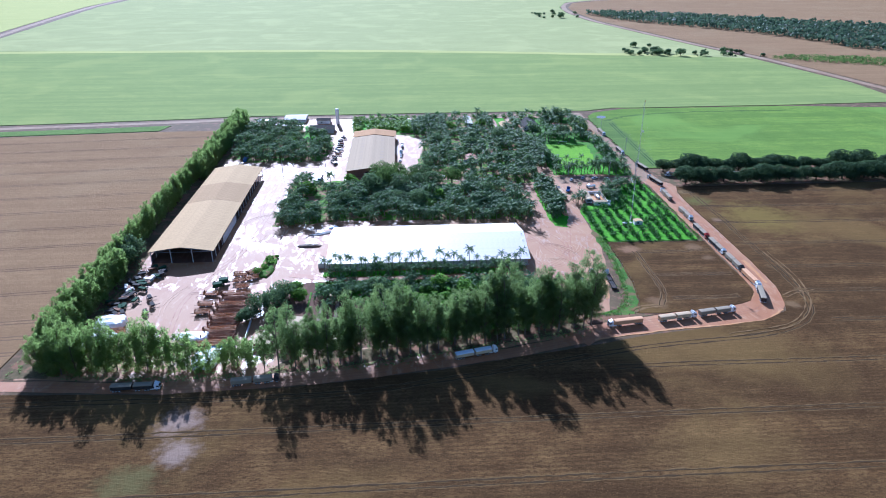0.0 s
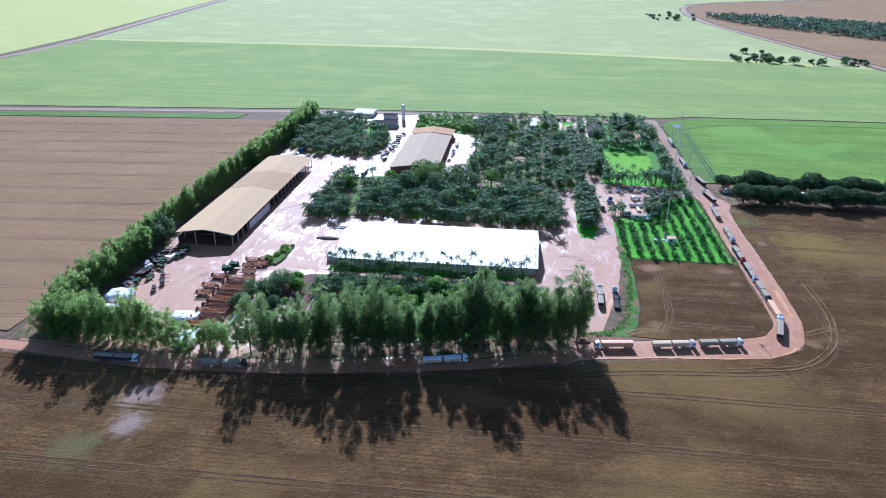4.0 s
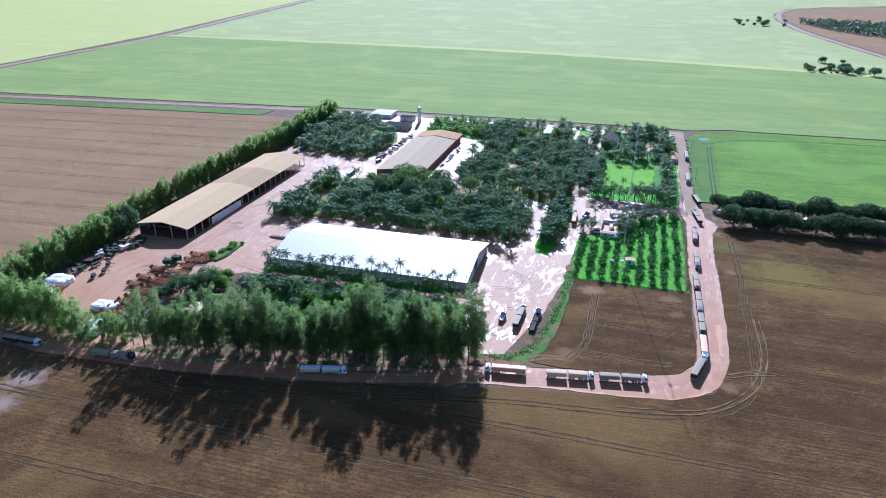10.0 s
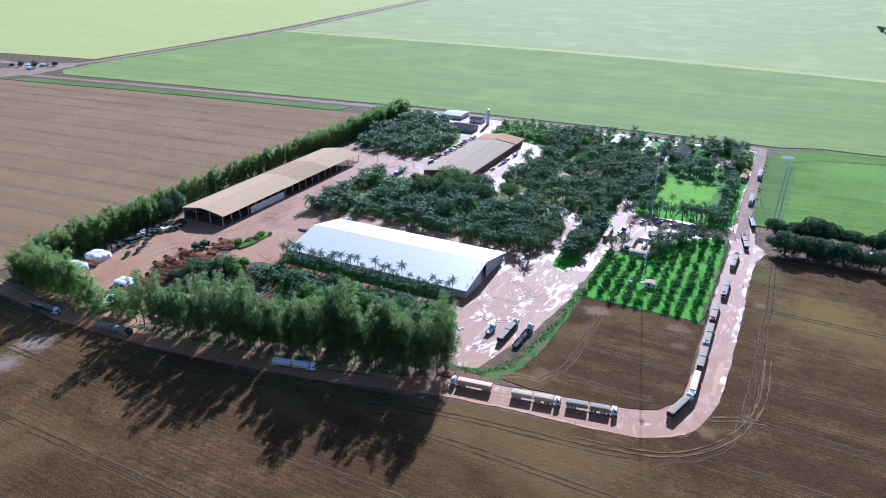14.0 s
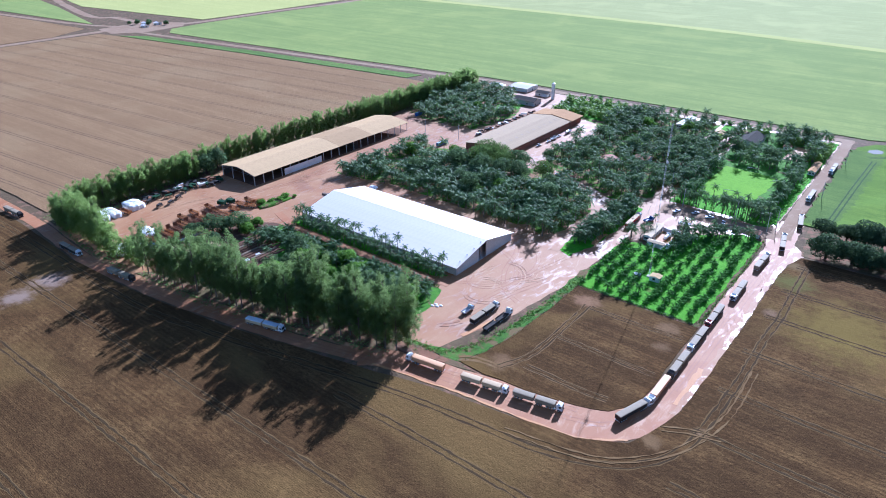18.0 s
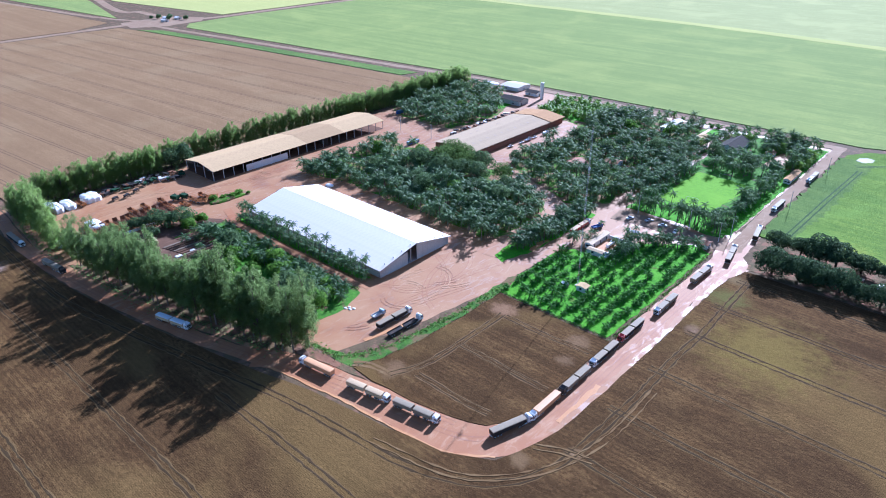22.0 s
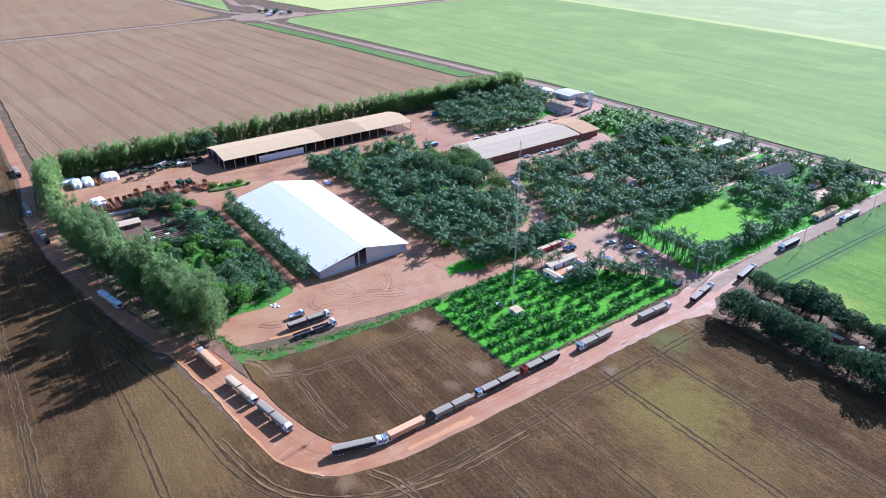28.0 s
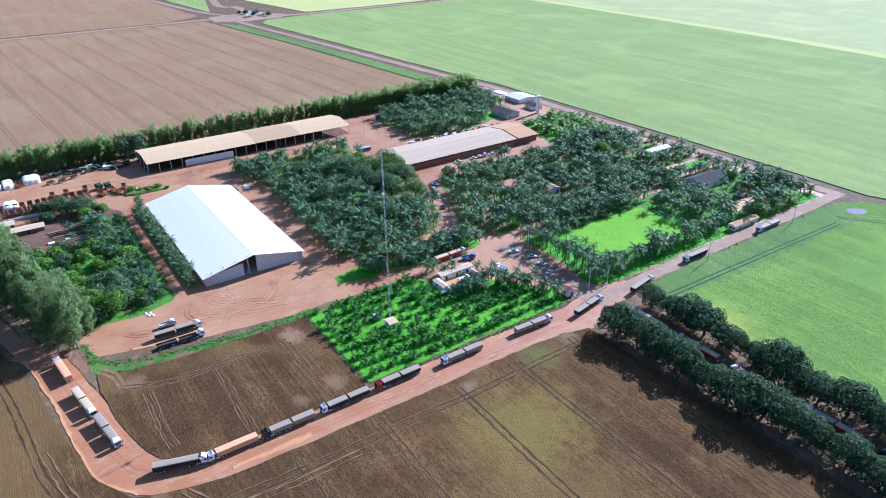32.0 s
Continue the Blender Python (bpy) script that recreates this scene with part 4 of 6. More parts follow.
part("door", MB().box(-30, GY0 - 0.06, 0, -22, GY0 - 0.01, 4.4), DARK, gw, "dark sliding door")
for _k in range(10):
    for _s in (-1, 1):
        _d = 8.5
        _m = (GX0 + GX1) / 2
        _z = GR - (GR - GE) / ((GX1 - GX0) / 2) * _d
        _f = (GR - GE) / ((GX1 - GX0) / 2)
        _y = GY0 + 12 + _k * 8.6
        part("skylight", MB().slab_y([(_m + _s * (_d - 1.3), _z + 1.3 * _f + 0.17), (_m + _s * (_d + 1.3), _z - 1.3 * _f + 0.17), (_m + _s * (_d + 1.3), _z - 1.3 * _f + 0.14), (_m + _s * (_d - 1.3), _z + 1.3 * _f + 0.14)], _y, _y + 0.9),
             SKYLIGHT, gw, "pale translucent roof sheet")
gx = thing("warehouse_extension", "annex of the grey warehouse with a tan metal roof", "warehouse")
gable_roof(gx, GX0, GX1 + 1, 605.2, 624, GE + 0.3, GR + 0.3, BROWN_ROOF, "y", 5, 0.8)
part("gable_wall", MB().slab_y([(GX0, 0), (GX1, 0), (GX1, GE - 0.4), ((GX0 + GX1) / 2, GR - 0.5), (GX0, GE - 0.4)], 623.7, 624), BRICK_WALL, gx)


def house(name, label, x0, x1, y0, y1, eave, ridge, roof, wall, along="y", category="house", sheets=6, doors=1, over=0.6):
    h = thing(name, label, category)
    gable_roof(h, x0, x1, y0, y1, eave, ridge, roof, along, sheets, over)
    for a in ((x0, y0, x1, y0 + 0.2), (x0, y1 - 0.2, x1, y1), (x0, y0 + 0.2, x0 + 0.2, y1 - 0.2), (x1 - 0.2, y0 + 0.2, x1, y1 - 0.2)):
        part("wall", MB().box(a[0], a[1], 0, a[2], a[3], eave), wall, h)
    if along == "y":
        for y in (y0, y1 - 0.2):
            part("gable", MB().slab_y([(x0, eave), (x1, eave), ((x0 + x1) / 2, ridge - 0.1)], y, y + 0.2), wall, h)
    else:
        for x in (x0, x1 - 0.2):
            part("gable", MB().slab_x([(y0, eave), (y1, eave), ((y0 + y1) / 2, ridge - 0.1)], x, x + 0.2), wall, h)
    for k in range(doors):
        yy = y0 + (k + 0.5) * (y1 - y0) / doors
        part("door", MB().box(x1, yy - 0.5, 0.05, x1 + 0.05, yy + 0.5, 2.1), DARK, h)
        part("window", MB().box(x0 + (x1 - x0) * (k + 0.3) / doors, y0 - 0.05, 1.0, x0 + (x1 - x0) * (k + 0.3) / doors + 1.4, y0, 2.1), GLASS, h)
    return h


house("implement_hall", "pale-roofed hall standing by the field road", -119, -98, 683, 704, 3.6, 4.8, CONCRETE, WHITE_WALL, "x", "shed", 9)
house("workshop", "workshop with a dark grey roof and pale walls", -88, -66, 642, 656, 4.2, 6.0, DARK_ROOF, CONCRETE, "x", "workshop", 7, 2)
house("office", "small office building with a dark roof", -86, -73, 679, 689, 3.2, 4.6, DARK_ROOF, WHITE_WALL, "x")
house("farmhouse", "farmhouse with a dark grey roof among palms", 117, 132, 640, 668, 3.2, 6.2, DARK_ROOF, WHITE_WALL, "y", "house", 7, 3)
house("worker_house", "long narrow house with a pale roof under palms", 63, 69, 658, 688, 2.8, 3.6, CONCRETE, WHITE_WALL, "y", "house", 7, 3)
house("garden_house", "small house with a tan roof among orchard palms", 96, 103, 642, 660, 3.0, 4.4, TAN_ROOF, WHITE_WALL, "y", "house", 4, 2)
house("red_roof_house", "house with a clay tile roof hidden among palms", 50, 62, 536, 548, 3.0, 4.8, RED_ROOF, WHITE_WALL, "y", "house", 4, 2)
house("red_roof_house", "small house with a clay tile roof among palms", 70, 80, 556, 566, 3.0, 4.6, RED_ROOF, WHITE_WALL, "x", "house", 4, 2)
house("garden_hut", "tiny hut with a clay tile roof beside the bare plot", 149, 154, 651, 657, 2.4, 3.6, RED_ROOF, WHITE_WALL, "y", "hut", 2)
house("guard_shed", "brown-roofed shelter beside the clay road", 176.4, 180.4, 604, 626, 3.0, 3.8, BROWN_ROOF, WHITE_WALL, "y", "shed", 5, 2)
house("gatehouse", "small gatehouse with an orange roof", 173.5, 178, 478, 483.5, 2.8, 3.8, RED_ROOF, WHITE_WALL, "x", "gatehouse", 2)
house("mast_hut", "small white equipment hut with a tan roof at the mast", 148.2, 153.2, 396, 400, 2.6, 3.1, TAN_ROOF, WHITE_WALL, "y", "hut", 2, 1, 0.3)
house("fuel_store", "long low store with a pale metal roof", 127.4, 131.4, 438, 457, 3.0, 3.5, TARP_TAN, WHITE_WALL, "y", "store", 5, 3, 0.4)
house("store_annex", "low white-walled annex with a tan roof beside the store yard", 131.5, 140.5, 433, 436.4, 2.5, 2.9, TARP_TAN, WHITE_WALL, "x", "store", 3, 1, 0.3)
sheet("store_yard", [(131.6, 437), (141.4, 437), (141.4, 455.4), (131.6, 455.4)], 0.13, SAND, "bare sandy yard inside the store walls", "ground", step=3, wob=0.1, seed=53)
house("nursery_shed", "low nursery shed with a tan fibre roof", -57, -50, 270, 286, 2.6, 3.2, TARP_TAN, WOOD, "y", "shed", 4, 1)
house("nursery_shed", "small low shed with a tan roof in the nursery", -70, -63, 264, 272, 2.6, 3.1, TARP_TAN, WOOD, "y", "shed", 3, 1)
for _x, _y in ((-800, 690), (-785, 702), (-778, 676)):
    house("roadside_hut", "small white hut at the far crossing", _x - 5, _x + 5, _y - 4, _y + 4, 3.0, 4.2, WHITE_ROOF, WHITE_WALL, "x", "hut", 3)
for _a in ((141.6, 437, 142.0, 456), (131.8, 455.6, 141.6, 456)):
    single("yard_wall", MB().box(_a[0], _a[1], 0, _a[2], _a[3], 2.2), WHITE_WALL, "white plastered yard wall of the store", "wall", "store walls")

# water tank
tank = thing("water_tower", "tall white cylindrical water tower", "water tower")
part("shaft", MB().tube((-65, 676, 0), (-65, 676, 10), 1.5, 1.5, 18), WHITE_PAINT, tank, smooth=False)
part("tank", MB().tube((-65, 676, 10), (-65, 676, 15.4), 1.75, 1.75, 18), WHITE_PAINT, tank)
part("lid", MB().tube((-65, 676, 15.4), (-65, 676, 15.9), 1.75, 0.4, 18), WHITE_PAINT, tank)
part("ladder", MB().box(-63.4, 675.7, 0.2, -63.2, 675.75, 15.2).box(-63.4, 676.25, 0.2, -63.2, 676.3, 15.2), STEEL, tank)

dome = thing("water_tank", "squat pale water tank standing in the young palm grass", "water tank")
part("shell", MB().tube((142, 396, 0.1), (142, 396, 1.9), 1.9, 1.9, 20), TARP_GREY, dome)
part("lid", MB().tube((142, 396, 1.9), (142, 396, 2.4), 1.9, 0.5, 20), TARP_WHITE, dome)

# lattice mast
MX, MY, MH = 146.5, 400.0, 79.0
mast = thing("radio_mast", "tall slender pale lattice radio mast with guy wires", "mast")
_c = [(MX + 0.36 * math.cos(k), MY + 0.36 * math.sin(k)) for k in (0.5, 2.594, 4.689)]
for _x, _y in _c:
    part("leg", MB().tube((_x, _y, 0), (_x, _y, MH), 0.036, None, 5), MAST, mast)
for _k in range(13):
    _b = MB()
    for _j in range(6):
        _z = (_k * 6 + _j) * MH / 78
        for _i in range(3):
            _p, _q = _c[_i], _c[(_i + 1) % 3]
            _b.tube((*_p, _z), (*_q, _z + MH / 78), 0.017, None, 4)
            _b.tube((*_p, _z), (*_q, _z), 0.02, None, 4)
    part("lattice_section", _b, RED_PAINT if _k in (1, 5) else MAST, mast)
part("beacon", MB().tube((MX, MY, MH), (MX, MY, MH + 1.2), 0.12, 0.06, 6), RED_PAINT, mast)
for _k, _r in ((26, 22), (52, 34), (77, 44)):
    for _i in range(3):
        _an = 0.5 + 2.0944 * _i
        part("guy_wire", MB().tube((MX, MY, _k), (MX + _r * 0.62 * math.cos(_an), MY + _r * 0.62 * math.sin(_an), 0), 0.012, None, 3), STEEL, mast)
part("antenna_dish", MB().tube((MX + 0.5, MY - 0.5, 61), (MX + 0.8, MY - 0.9, 61), 0.5, 0.6, 12), WHITE_PAINT, mast)
part("base_block", MB().box(MX - 1, MY - 1, 0, MX + 1, MY + 1, 0.45, 0.05), CONCRETE, mast)


def power_pole(x, y, h, turn):
    p = thing("power_pole", "slender concrete power pole with a cross arm", "pole", "power poles", pose(x, y, 0, 0, 0, turn))
    part("shaft", MB().tube((0, 0, 0), (0, 0, h), 0.2, 0.12, 8), CONCRETE, p)
    part("cross_arm", MB().box(-1.2, -0.07, h - 0.8, 1.2, 0.07, h - 0.62), WOOD, p)
    for dx in (-1.05, 0, 1.05):
        part("insulator", MB().tube((dx, 0, h - 0.62), (dx, 0, h - 0.35), 0.06, 0.04, 6), WHITE_PAINT, p)
    return p


_pole = power_pole(179, 491, 12, 0)
for _x, _y in ((193.5, 562), (193.5, 640), (160, 496), (128, 497), (-96, 520), (-62, 520), (112, 520), (182, 500)):
    copy_thing(_pole, pose(_x, _y, 0, 0, 0, 90))

# ---- plants ----
def leaf_cards(centres, out, size, rng, droop=0.0, long=1.3, loose=0.85):
    """Folded leaf clumps: two triangles and a fold each, standing on the given points and turned about the given directions."""
    n = len(centres)
    nrm = out + rng.normal(0, loose, (n, 3))
    nrm /= np.linalg.norm(nrm, axis=1, keepdims=True) + 1e-9
    nrm *= np.where((nrm * out).sum(1, keepdims=True) < 0, -1.0, 1.0)
    t = np.cross(nrm, rng.normal(0, 1, (n, 3)))
    t /= np.linalg.norm(t, axis=1, keepdims=True) + 1e-9
    t[:, 2] -= droop
    b = np.cross(nrm, t)
    s = size * rng.uniform(0.6, 1.35, (n, 1))
    v = np.stack([centres - t * s * long * 0.5, centres - b * s * 0.5 + nrm * s * 0.12, centres + t * s * long * 0.5, centres + b * s * 0.5 + nrm * s * 0.12], 1)
    return v.reshape(-1, 3), np.arange(4 * n).reshape(-1, 4)


def round_shaded(me, out, rng, loose=0.35):
    """Shades the clumps of a crown as the rounded mass that they make up."""
    n = out + rng.normal(0, loose, out.shape)
    n /= np.linalg.norm(n, axis=1, keepdims=True)
    me.polygons.foreach_set("use_smooth", np.ones(len(me.polygons), bool))
    me.normals_split_custom_set_from_vertices(np.repeat(n, 4, 0).tolist())
    return me


def lobed(lobes, n, rng, fill=0.35, up=0.25):
    """Points on and in a heap of rounded lobes (x, y, z, rx, rz), with the way outwards."""
    lobes = np.array(lobes, float)
    pick = rng.choice(len(lobes), n, p=lobes[:, 3] ** 2 / (lobes[:, 3] ** 2).sum())
    d = rng.normal(0, 1, (n, 3))
    d[:, 2] += up
    d /= np.linalg.norm(d, axis=1, keepdims=True)
    r = 1 - fill * rng.random((n, 1)) ** 1.6
    lump = 1 + 0.16 * np.sin(5 * d[:, :1] + pick[:, None]) * np.cos(4 * d[:, 1:2] + 2 * pick[:, None])
    rad = lobes[pick][:, [3, 3, 4]]
    return lobes[pick, :3] + d * r * lump * rad, d


def limbs(mb, base, lobes, r, rng, sides=6):
    for x, y, z, rx, rz in lobes:
        a = Vector(base) + Vector((0, 0, 0))
        m = a.lerp(Vector((x, y, z)), 0.5) + Vector((rng.uniform(-0.4, 0.4), rng.uniform(-0.4, 0.4), -0.3))
        mb.tube(a, m, r * 0.6, r * 0.4, sides)
        mb.tube(m, (x, y, z + rz * 0.3), r * 0.4, r * 0.12, sides)


def eucalyptus(seed, h, leaf=0.45, n=4000, mat=EUCA, low=0.30, wide=0.125):
    """A tall tree: bare leaning trunk, several steep limbs, open crown of many rounded sprays."""
    rng = np.random.default_rng(seed)
    r = random.Random(seed)
    lobes = []
    lean = (r.uniform(-1, 1) * h * 0.03, r.uniform(-1, 1) * h * 0.03)
    z = low
    while z < 0.95:
        f = (z - low) / (1 - low)
        w = wide * h * (0.55 + 0.8 * math.sin(math.pi * min(1, f * 0.80 + 0.12))) * r.uniform(0.85, 1.12)
        for _ in range(4 if f < 0.75 else 3):
            a = r.uniform(0, 6.28)
            rr = w * r.uniform(0.24, 0.44)
            q = w * r.uniform(0.25, 0.9)
            lobes.append((lean[0] * z + math.cos(a) * q, lean[1] * z + math.sin(a) * q, (z + r.uniform(-0.035, 0.035)) * h, rr, rr * r.uniform(0.9, 1.5)))
        z += 0.065
    p, d = lobed(lobes, n, rng, 0.75, 0.35)
    crown = round_shaded(flat_mesh("crown", *leaf_cards(p, d, leaf, rng, 0.25, 1.6), mat), d, rng, 0.30)
    mb = MB()
    top = (lean[0], lean[1], h * 0.9)
    mid = (lean[0] * 0.4 + r.uniform(-0.3, 0.3), lean[1] * 0.4, h * 0.45)
    mb.tube((0, 0, -0.2), mid, h * 0.012, h * 0.008, 7)
    mb.tube(mid, top, h * 0.008, h * 0.002, 6)
    for q in lobes[::2]:
        mb.tube((q[0] * 0.1 + lean[0] * q[2] / h * 0.6, q[1] * 0.1, max(q[2] - h * 0.12, h * 0.2)), (q[0], q[1], q[2] + q[4] * 0.2), h * 0.004, h * 0.001, 4)
    return mb.mesh("trunk", BARK), crown


def round_tree(seed, h, rad, leaf=0.7, n=1400, mat=MANGO, bark=BARK_DARK, stem=0.22, fill=0.4):
    """A broad crown on a short trunk."""
    rng = np.random.default_rng(seed)
    r = random.Random(seed)
    lobes = [(0, 0, h * 0.66, rad * 0.72, h * 0.30)]
    for k in range(9):
        a = k * 0.698 + r.uniform(-0.3, 0.3)
        q = rad * r.uniform(0.45, 0.66)
        lobes.append((math.cos(a) * q, math.sin(a) * q, h * r.uniform(0.32, 0.68), rad * r.uniform(0.36, 0.52), h * r.uniform(0.19, 0.30)))
    p, d = lobed(lobes, n, rng, fill, 0.3)
    p[:, 2] = np.maximum(p[:, 2], h * 0.08)
    crown = round_shaded(flat_mesh("crown", *leaf_cards(p, d, leaf, rng, 0.1, 1.3, 0.5), mat), d, rng)
    mb = MB().tube((0, 0, -0.2), (0, 0, h * stem * 1.4), rad * 0.07, rad * 0.05, 7)
    limbs(mb, (0, 0, h * stem), lobes[1::2], rad * 0.06, r)
    return mb.mesh("trunk", bark), crown


def palm_arrays(seed, h, frond=4.0, fronds=18, leaflets=7, up=0.65, wide=0.185):
    """Trunk quads and leaflet triangles of a palm, as arrays."""
    r = random.Random(seed)
    tv, tf, fv, ff = [], [], [], []
    lean = Vector((r.uniform(-0.6, 0.6), r.uniform(-0.6, 0.6), 0)) * h * 0.05
    sides = 6
    for i in range(5):
        t = i / 4
        c = lean * t * t + Vector((0, 0, t * h - 0.1))
        w = 0.26 * (1 - 0.45 * t) + (0.12 if i == 0 else 0)
        tv += [tuple(c + Vector((math.cos(k) * w, math.sin(k) * w, 0))) for k in [6.28318 * j / sides for j in range(sides)]]
    for i in range(4):
        tf += [(i * sides + j, i * sides + (j + 1) % sides, (i + 1) * sides + (j + 1) % sides, (i + 1) * sides + j) for j in range(sides)]
    top = lean + Vector((0, 0, h - 0.1))
    for k in range(fronds):
        a = k * 2.39996 + r.uniform(-0.2, 0.2)
        rise = up * (1.5 - 1.9 * k / fronds) + r.uniform(-0.15, 0.15)
        length = frond * r.uniform(0.85, 1.12)
        d, side = Vector((math.cos(a), math.sin(a), 0)), Vector((-math.sin(a), math.cos(a), 0))
        spine = []
        for j in range(leaflets + 1):
            t = j / leaflets
            spine.append(top + d * length * t * (1 - 0.12 * t * max(0, 1 - rise)) + Vector((0, 0, length * (rise * t - 0.66 * t * t))))
        for j in range(leaflets):
            t = (j + 0.5) / leaflets
            w = frond * wide * (0.55 + 0.9 * math.sin(math.pi * (0.12 + 0.80 * t)))
            for s in (-1, 1):
                n = len(fv)
                tip = spine[j + 1] + side * s * w * r.uniform(0.85, 1.1) + d * length * 0.08 + Vector((0, 0, -w * r.uniform(0.25, 0.6)))
                fv += [tuple(spine[j]), tuple(spine[j + 1]), tuple(tip)]
                ff.append((n, n + 1, n + 2))
    return np.array(tv), np.array(tf), np.array(fv), np.array(ff)


def tree_thing(name, label, meshes, category="tree", group=""):
    t = thing(name, label, category, group)
    part("trunk", meshes[0], None, t)
    part("crown", meshes[1], None, t)
    return t


def plant_row(kinds, places, seed, scale=(0.85, 1.15), size=None):
    """Copies of the kinds, in turn at random, at (x, y)."""
    r = random.Random(seed)
    used = set()
    for x, y in places:
        k = r.randrange(len(kinds))
        m = pose(x, y, 0, 0, 0, r.uniform(0, 360)) @ Matrix.Diagonal((*[r.uniform(*scale) * (size(x) if size else 1)] * 3, 1))
        if k in used:
            ob = copy_thing(kinds[k], m)
            ob.scale = m.to_scale()
        else:
            used.add(k)
            kinds[k].matrix_world = m
    for k, ob in enumerate(kinds):
        if k not in used:
            x, y = places[k % len(places)]
            ob.matrix_world = pose(x + 1.5, y + 1.5, 0)


def along(line, step, wob, seed):
    r = random.Random(seed)
    pts = smooth_line(line, 1.0)
    out, dist = [], 0.0
    for a, b in zip(pts, pts[1:]):
        dist += (b - a).length
        if dist >= step:
            dist = r.uniform(-0.25, 0.25) * step
            out.append((b.x + r.uniform(-wob, wob), b.y + r.uniform(-wob, wob)))
    return out


# tall eucalyptus stand along the south road
_e = [tree_thing("eucalyptus_tree", "tall eucalyptus with a bare pale trunk and airy green crown", eucalyptus(100 + i, h, 0.31, int(n * 4.8), EUCA, 0.17, 0.142), "tree", "eucalyptus stand")
      for i, (h, n) in enumerate(((35, 2300), (32, 2100), (37, 2400), (29, 1900), (33, 2200)))]
_p = along([(-66, 248), (-20, 252), (20, 260), (60, 268), (90, 275)], 4.7, 1.6, 31) + along([(-58, 254), (-10, 260), (30, 267), (88, 281)], 6.6, 2.0, 32)
_tall_size = lambda x: min(1.0, 0.80 + (x + 58) * 0.0020)
plant_row(_e, _p, 33, (0.70, 1.05), _tall_size)
_e = [tree_thing("eucalyptus_tree", "leafy eucalyptus branching from low on its trunk", eucalyptus(110 + i, h, 0.31, 6200, EUCA, 0.08, 0.155), "tree", "eucalyptus stand") for i, h in enumerate((26, 23))]
plant_row(_e, along([(-62, 251), (-20, 256), (20, 264), (60, 272), (90, 279)], 12, 1.5, 36) + along([(-40, 262), (0, 267), (40, 276), (80, 287)], 7.5, 2.0, 35), 37, (0.75, 1.05), _tall_size)

# lower bushy row west of the yard gate
_e = [tree_thing("roadside_tree", "bushy green roadside tree with a dense crown", eucalyptus(120 + i, h, 0.31, int(n * 3.6), WOODS, 0.03, 0.18), "tree", "roadside trees")
      for i, (h, n) in enumerate(((24, 2100), (21, 1900), (19, 1700)))]
plant_row(_e, along([(-162, 250), (-120, 250), (-94, 249)], 3.4, 2.2, 34) + [(-90, 246.5), (-85, 247), (-80, 249), (-77, 252), (-74, 250), (-70, 252), (-68, 249)] + along([(-156, 256), (-136, 255)], 6, 1.2, 35), 36, (0.85, 1.15), lambda x: 1.0 if x < -91 else 0.72)

# western windbreak
_e = [tree_thing("windbreak_tree", "green windbreak tree in a dense row", eucalyptus(140 + i, h, 0.30, int(n * 3.9), WOODS, 0.06, 0.155), "tree", "western windbreak")
      for i, (h, n) in enumerate(((20, 1500), (18.5, 1400), (21, 1500), (17, 1300)))]
plant_row(_e, along([(-161, 258), (-161, 400), (-160, 560), (-160, 672)], 3.2, 0.8, 37) + along([(-156, 262), (-155.5, 345)], 3.6, 1.0, 77) + along([(-154.5, 500), (-155, 600), (-154, 676)], 3.8, 0.8, 38), 39, (0.88, 1.05))
_e = [tree_thing("mango_tree", "dark round broadleaf tree in the windbreak", round_tree(160, 15, 7.0, 0.8, 1500, DARKLEAF), "tree")]
plant_row(_e, [(-156, 352), (-157, 362)], 40, (0.9, 1.1))

# double row of mango trees beside the east road
_e = [tree_thing("mango_tree", "dark green mango tree with a dense round crown", round_tree(170 + i, h, w, 0.62, 5200, fill=0.14), "tree", "mango rows")
      for i, (h, w) in enumerate(((13.5, 9.8), (12.5, 9.2), (14.5, 10.4), (12, 8.8)))]
plant_row(_e, along([(204, 476), (260, 476), (330, 478), (520, 479)], 9.4, 2.0, 41) + along([(198, 508), (216, 504), (300, 503), (520, 504)], 9.4, 1.6, 42), 43, (0.68, 1.14))

# big shade trees among the palms
_e = [tree_thing("shade_tree", "large dark shade tree with a rounded crown", round_tree(180 + i, h, w, 0.62, 3400, m, BARK_DARK, 0.3, 0.22), "tree", "shade trees")
      for i, (h, w, m) in enumerate(((17, 10, SHADE), (15, 9, DARKLEAF), (16, 9.5, BUSH)))]
plant_row(_e[:2], [(-3, 466), (5, 484), (-13, 481), (-17, 496), (22, 475), (13, 491), (-24, 468), (36, 484), (-6, 494), (10, 472)], 44, (0.82, 1.08))

_mix = [tree_thing("orchard_tree", "green broadleaf tree among the orchard palms", round_tree(300 + i, h, w, 0.6, 1500, m, BARK_DARK, 0.25), "tree", "orchard trees")
        for i, (h, w, m) in enumerate(((11, 6, DARKLEAF), (9, 5, BUSH), (13, 7, DARKLEAF)))]
plant_row(_mix, [(-40, 440), (-30, 452), (-18, 438), (-4, 444), (10, 436), (24, 448), (34, 462), (48, 470), (-62, 428), (-70, 470), (-40, 486), (58, 452), (20, 520), (40, 536), (84, 530), (60, 580), (30, 590),
                     (88, 600), (46, 640), (20, 660), (76, 650), (124, 620), (150, 612), (146, 680), (160, 684), (-100, 600), (-120, 590), (-130, 640)], 86, (0.8, 1.15))

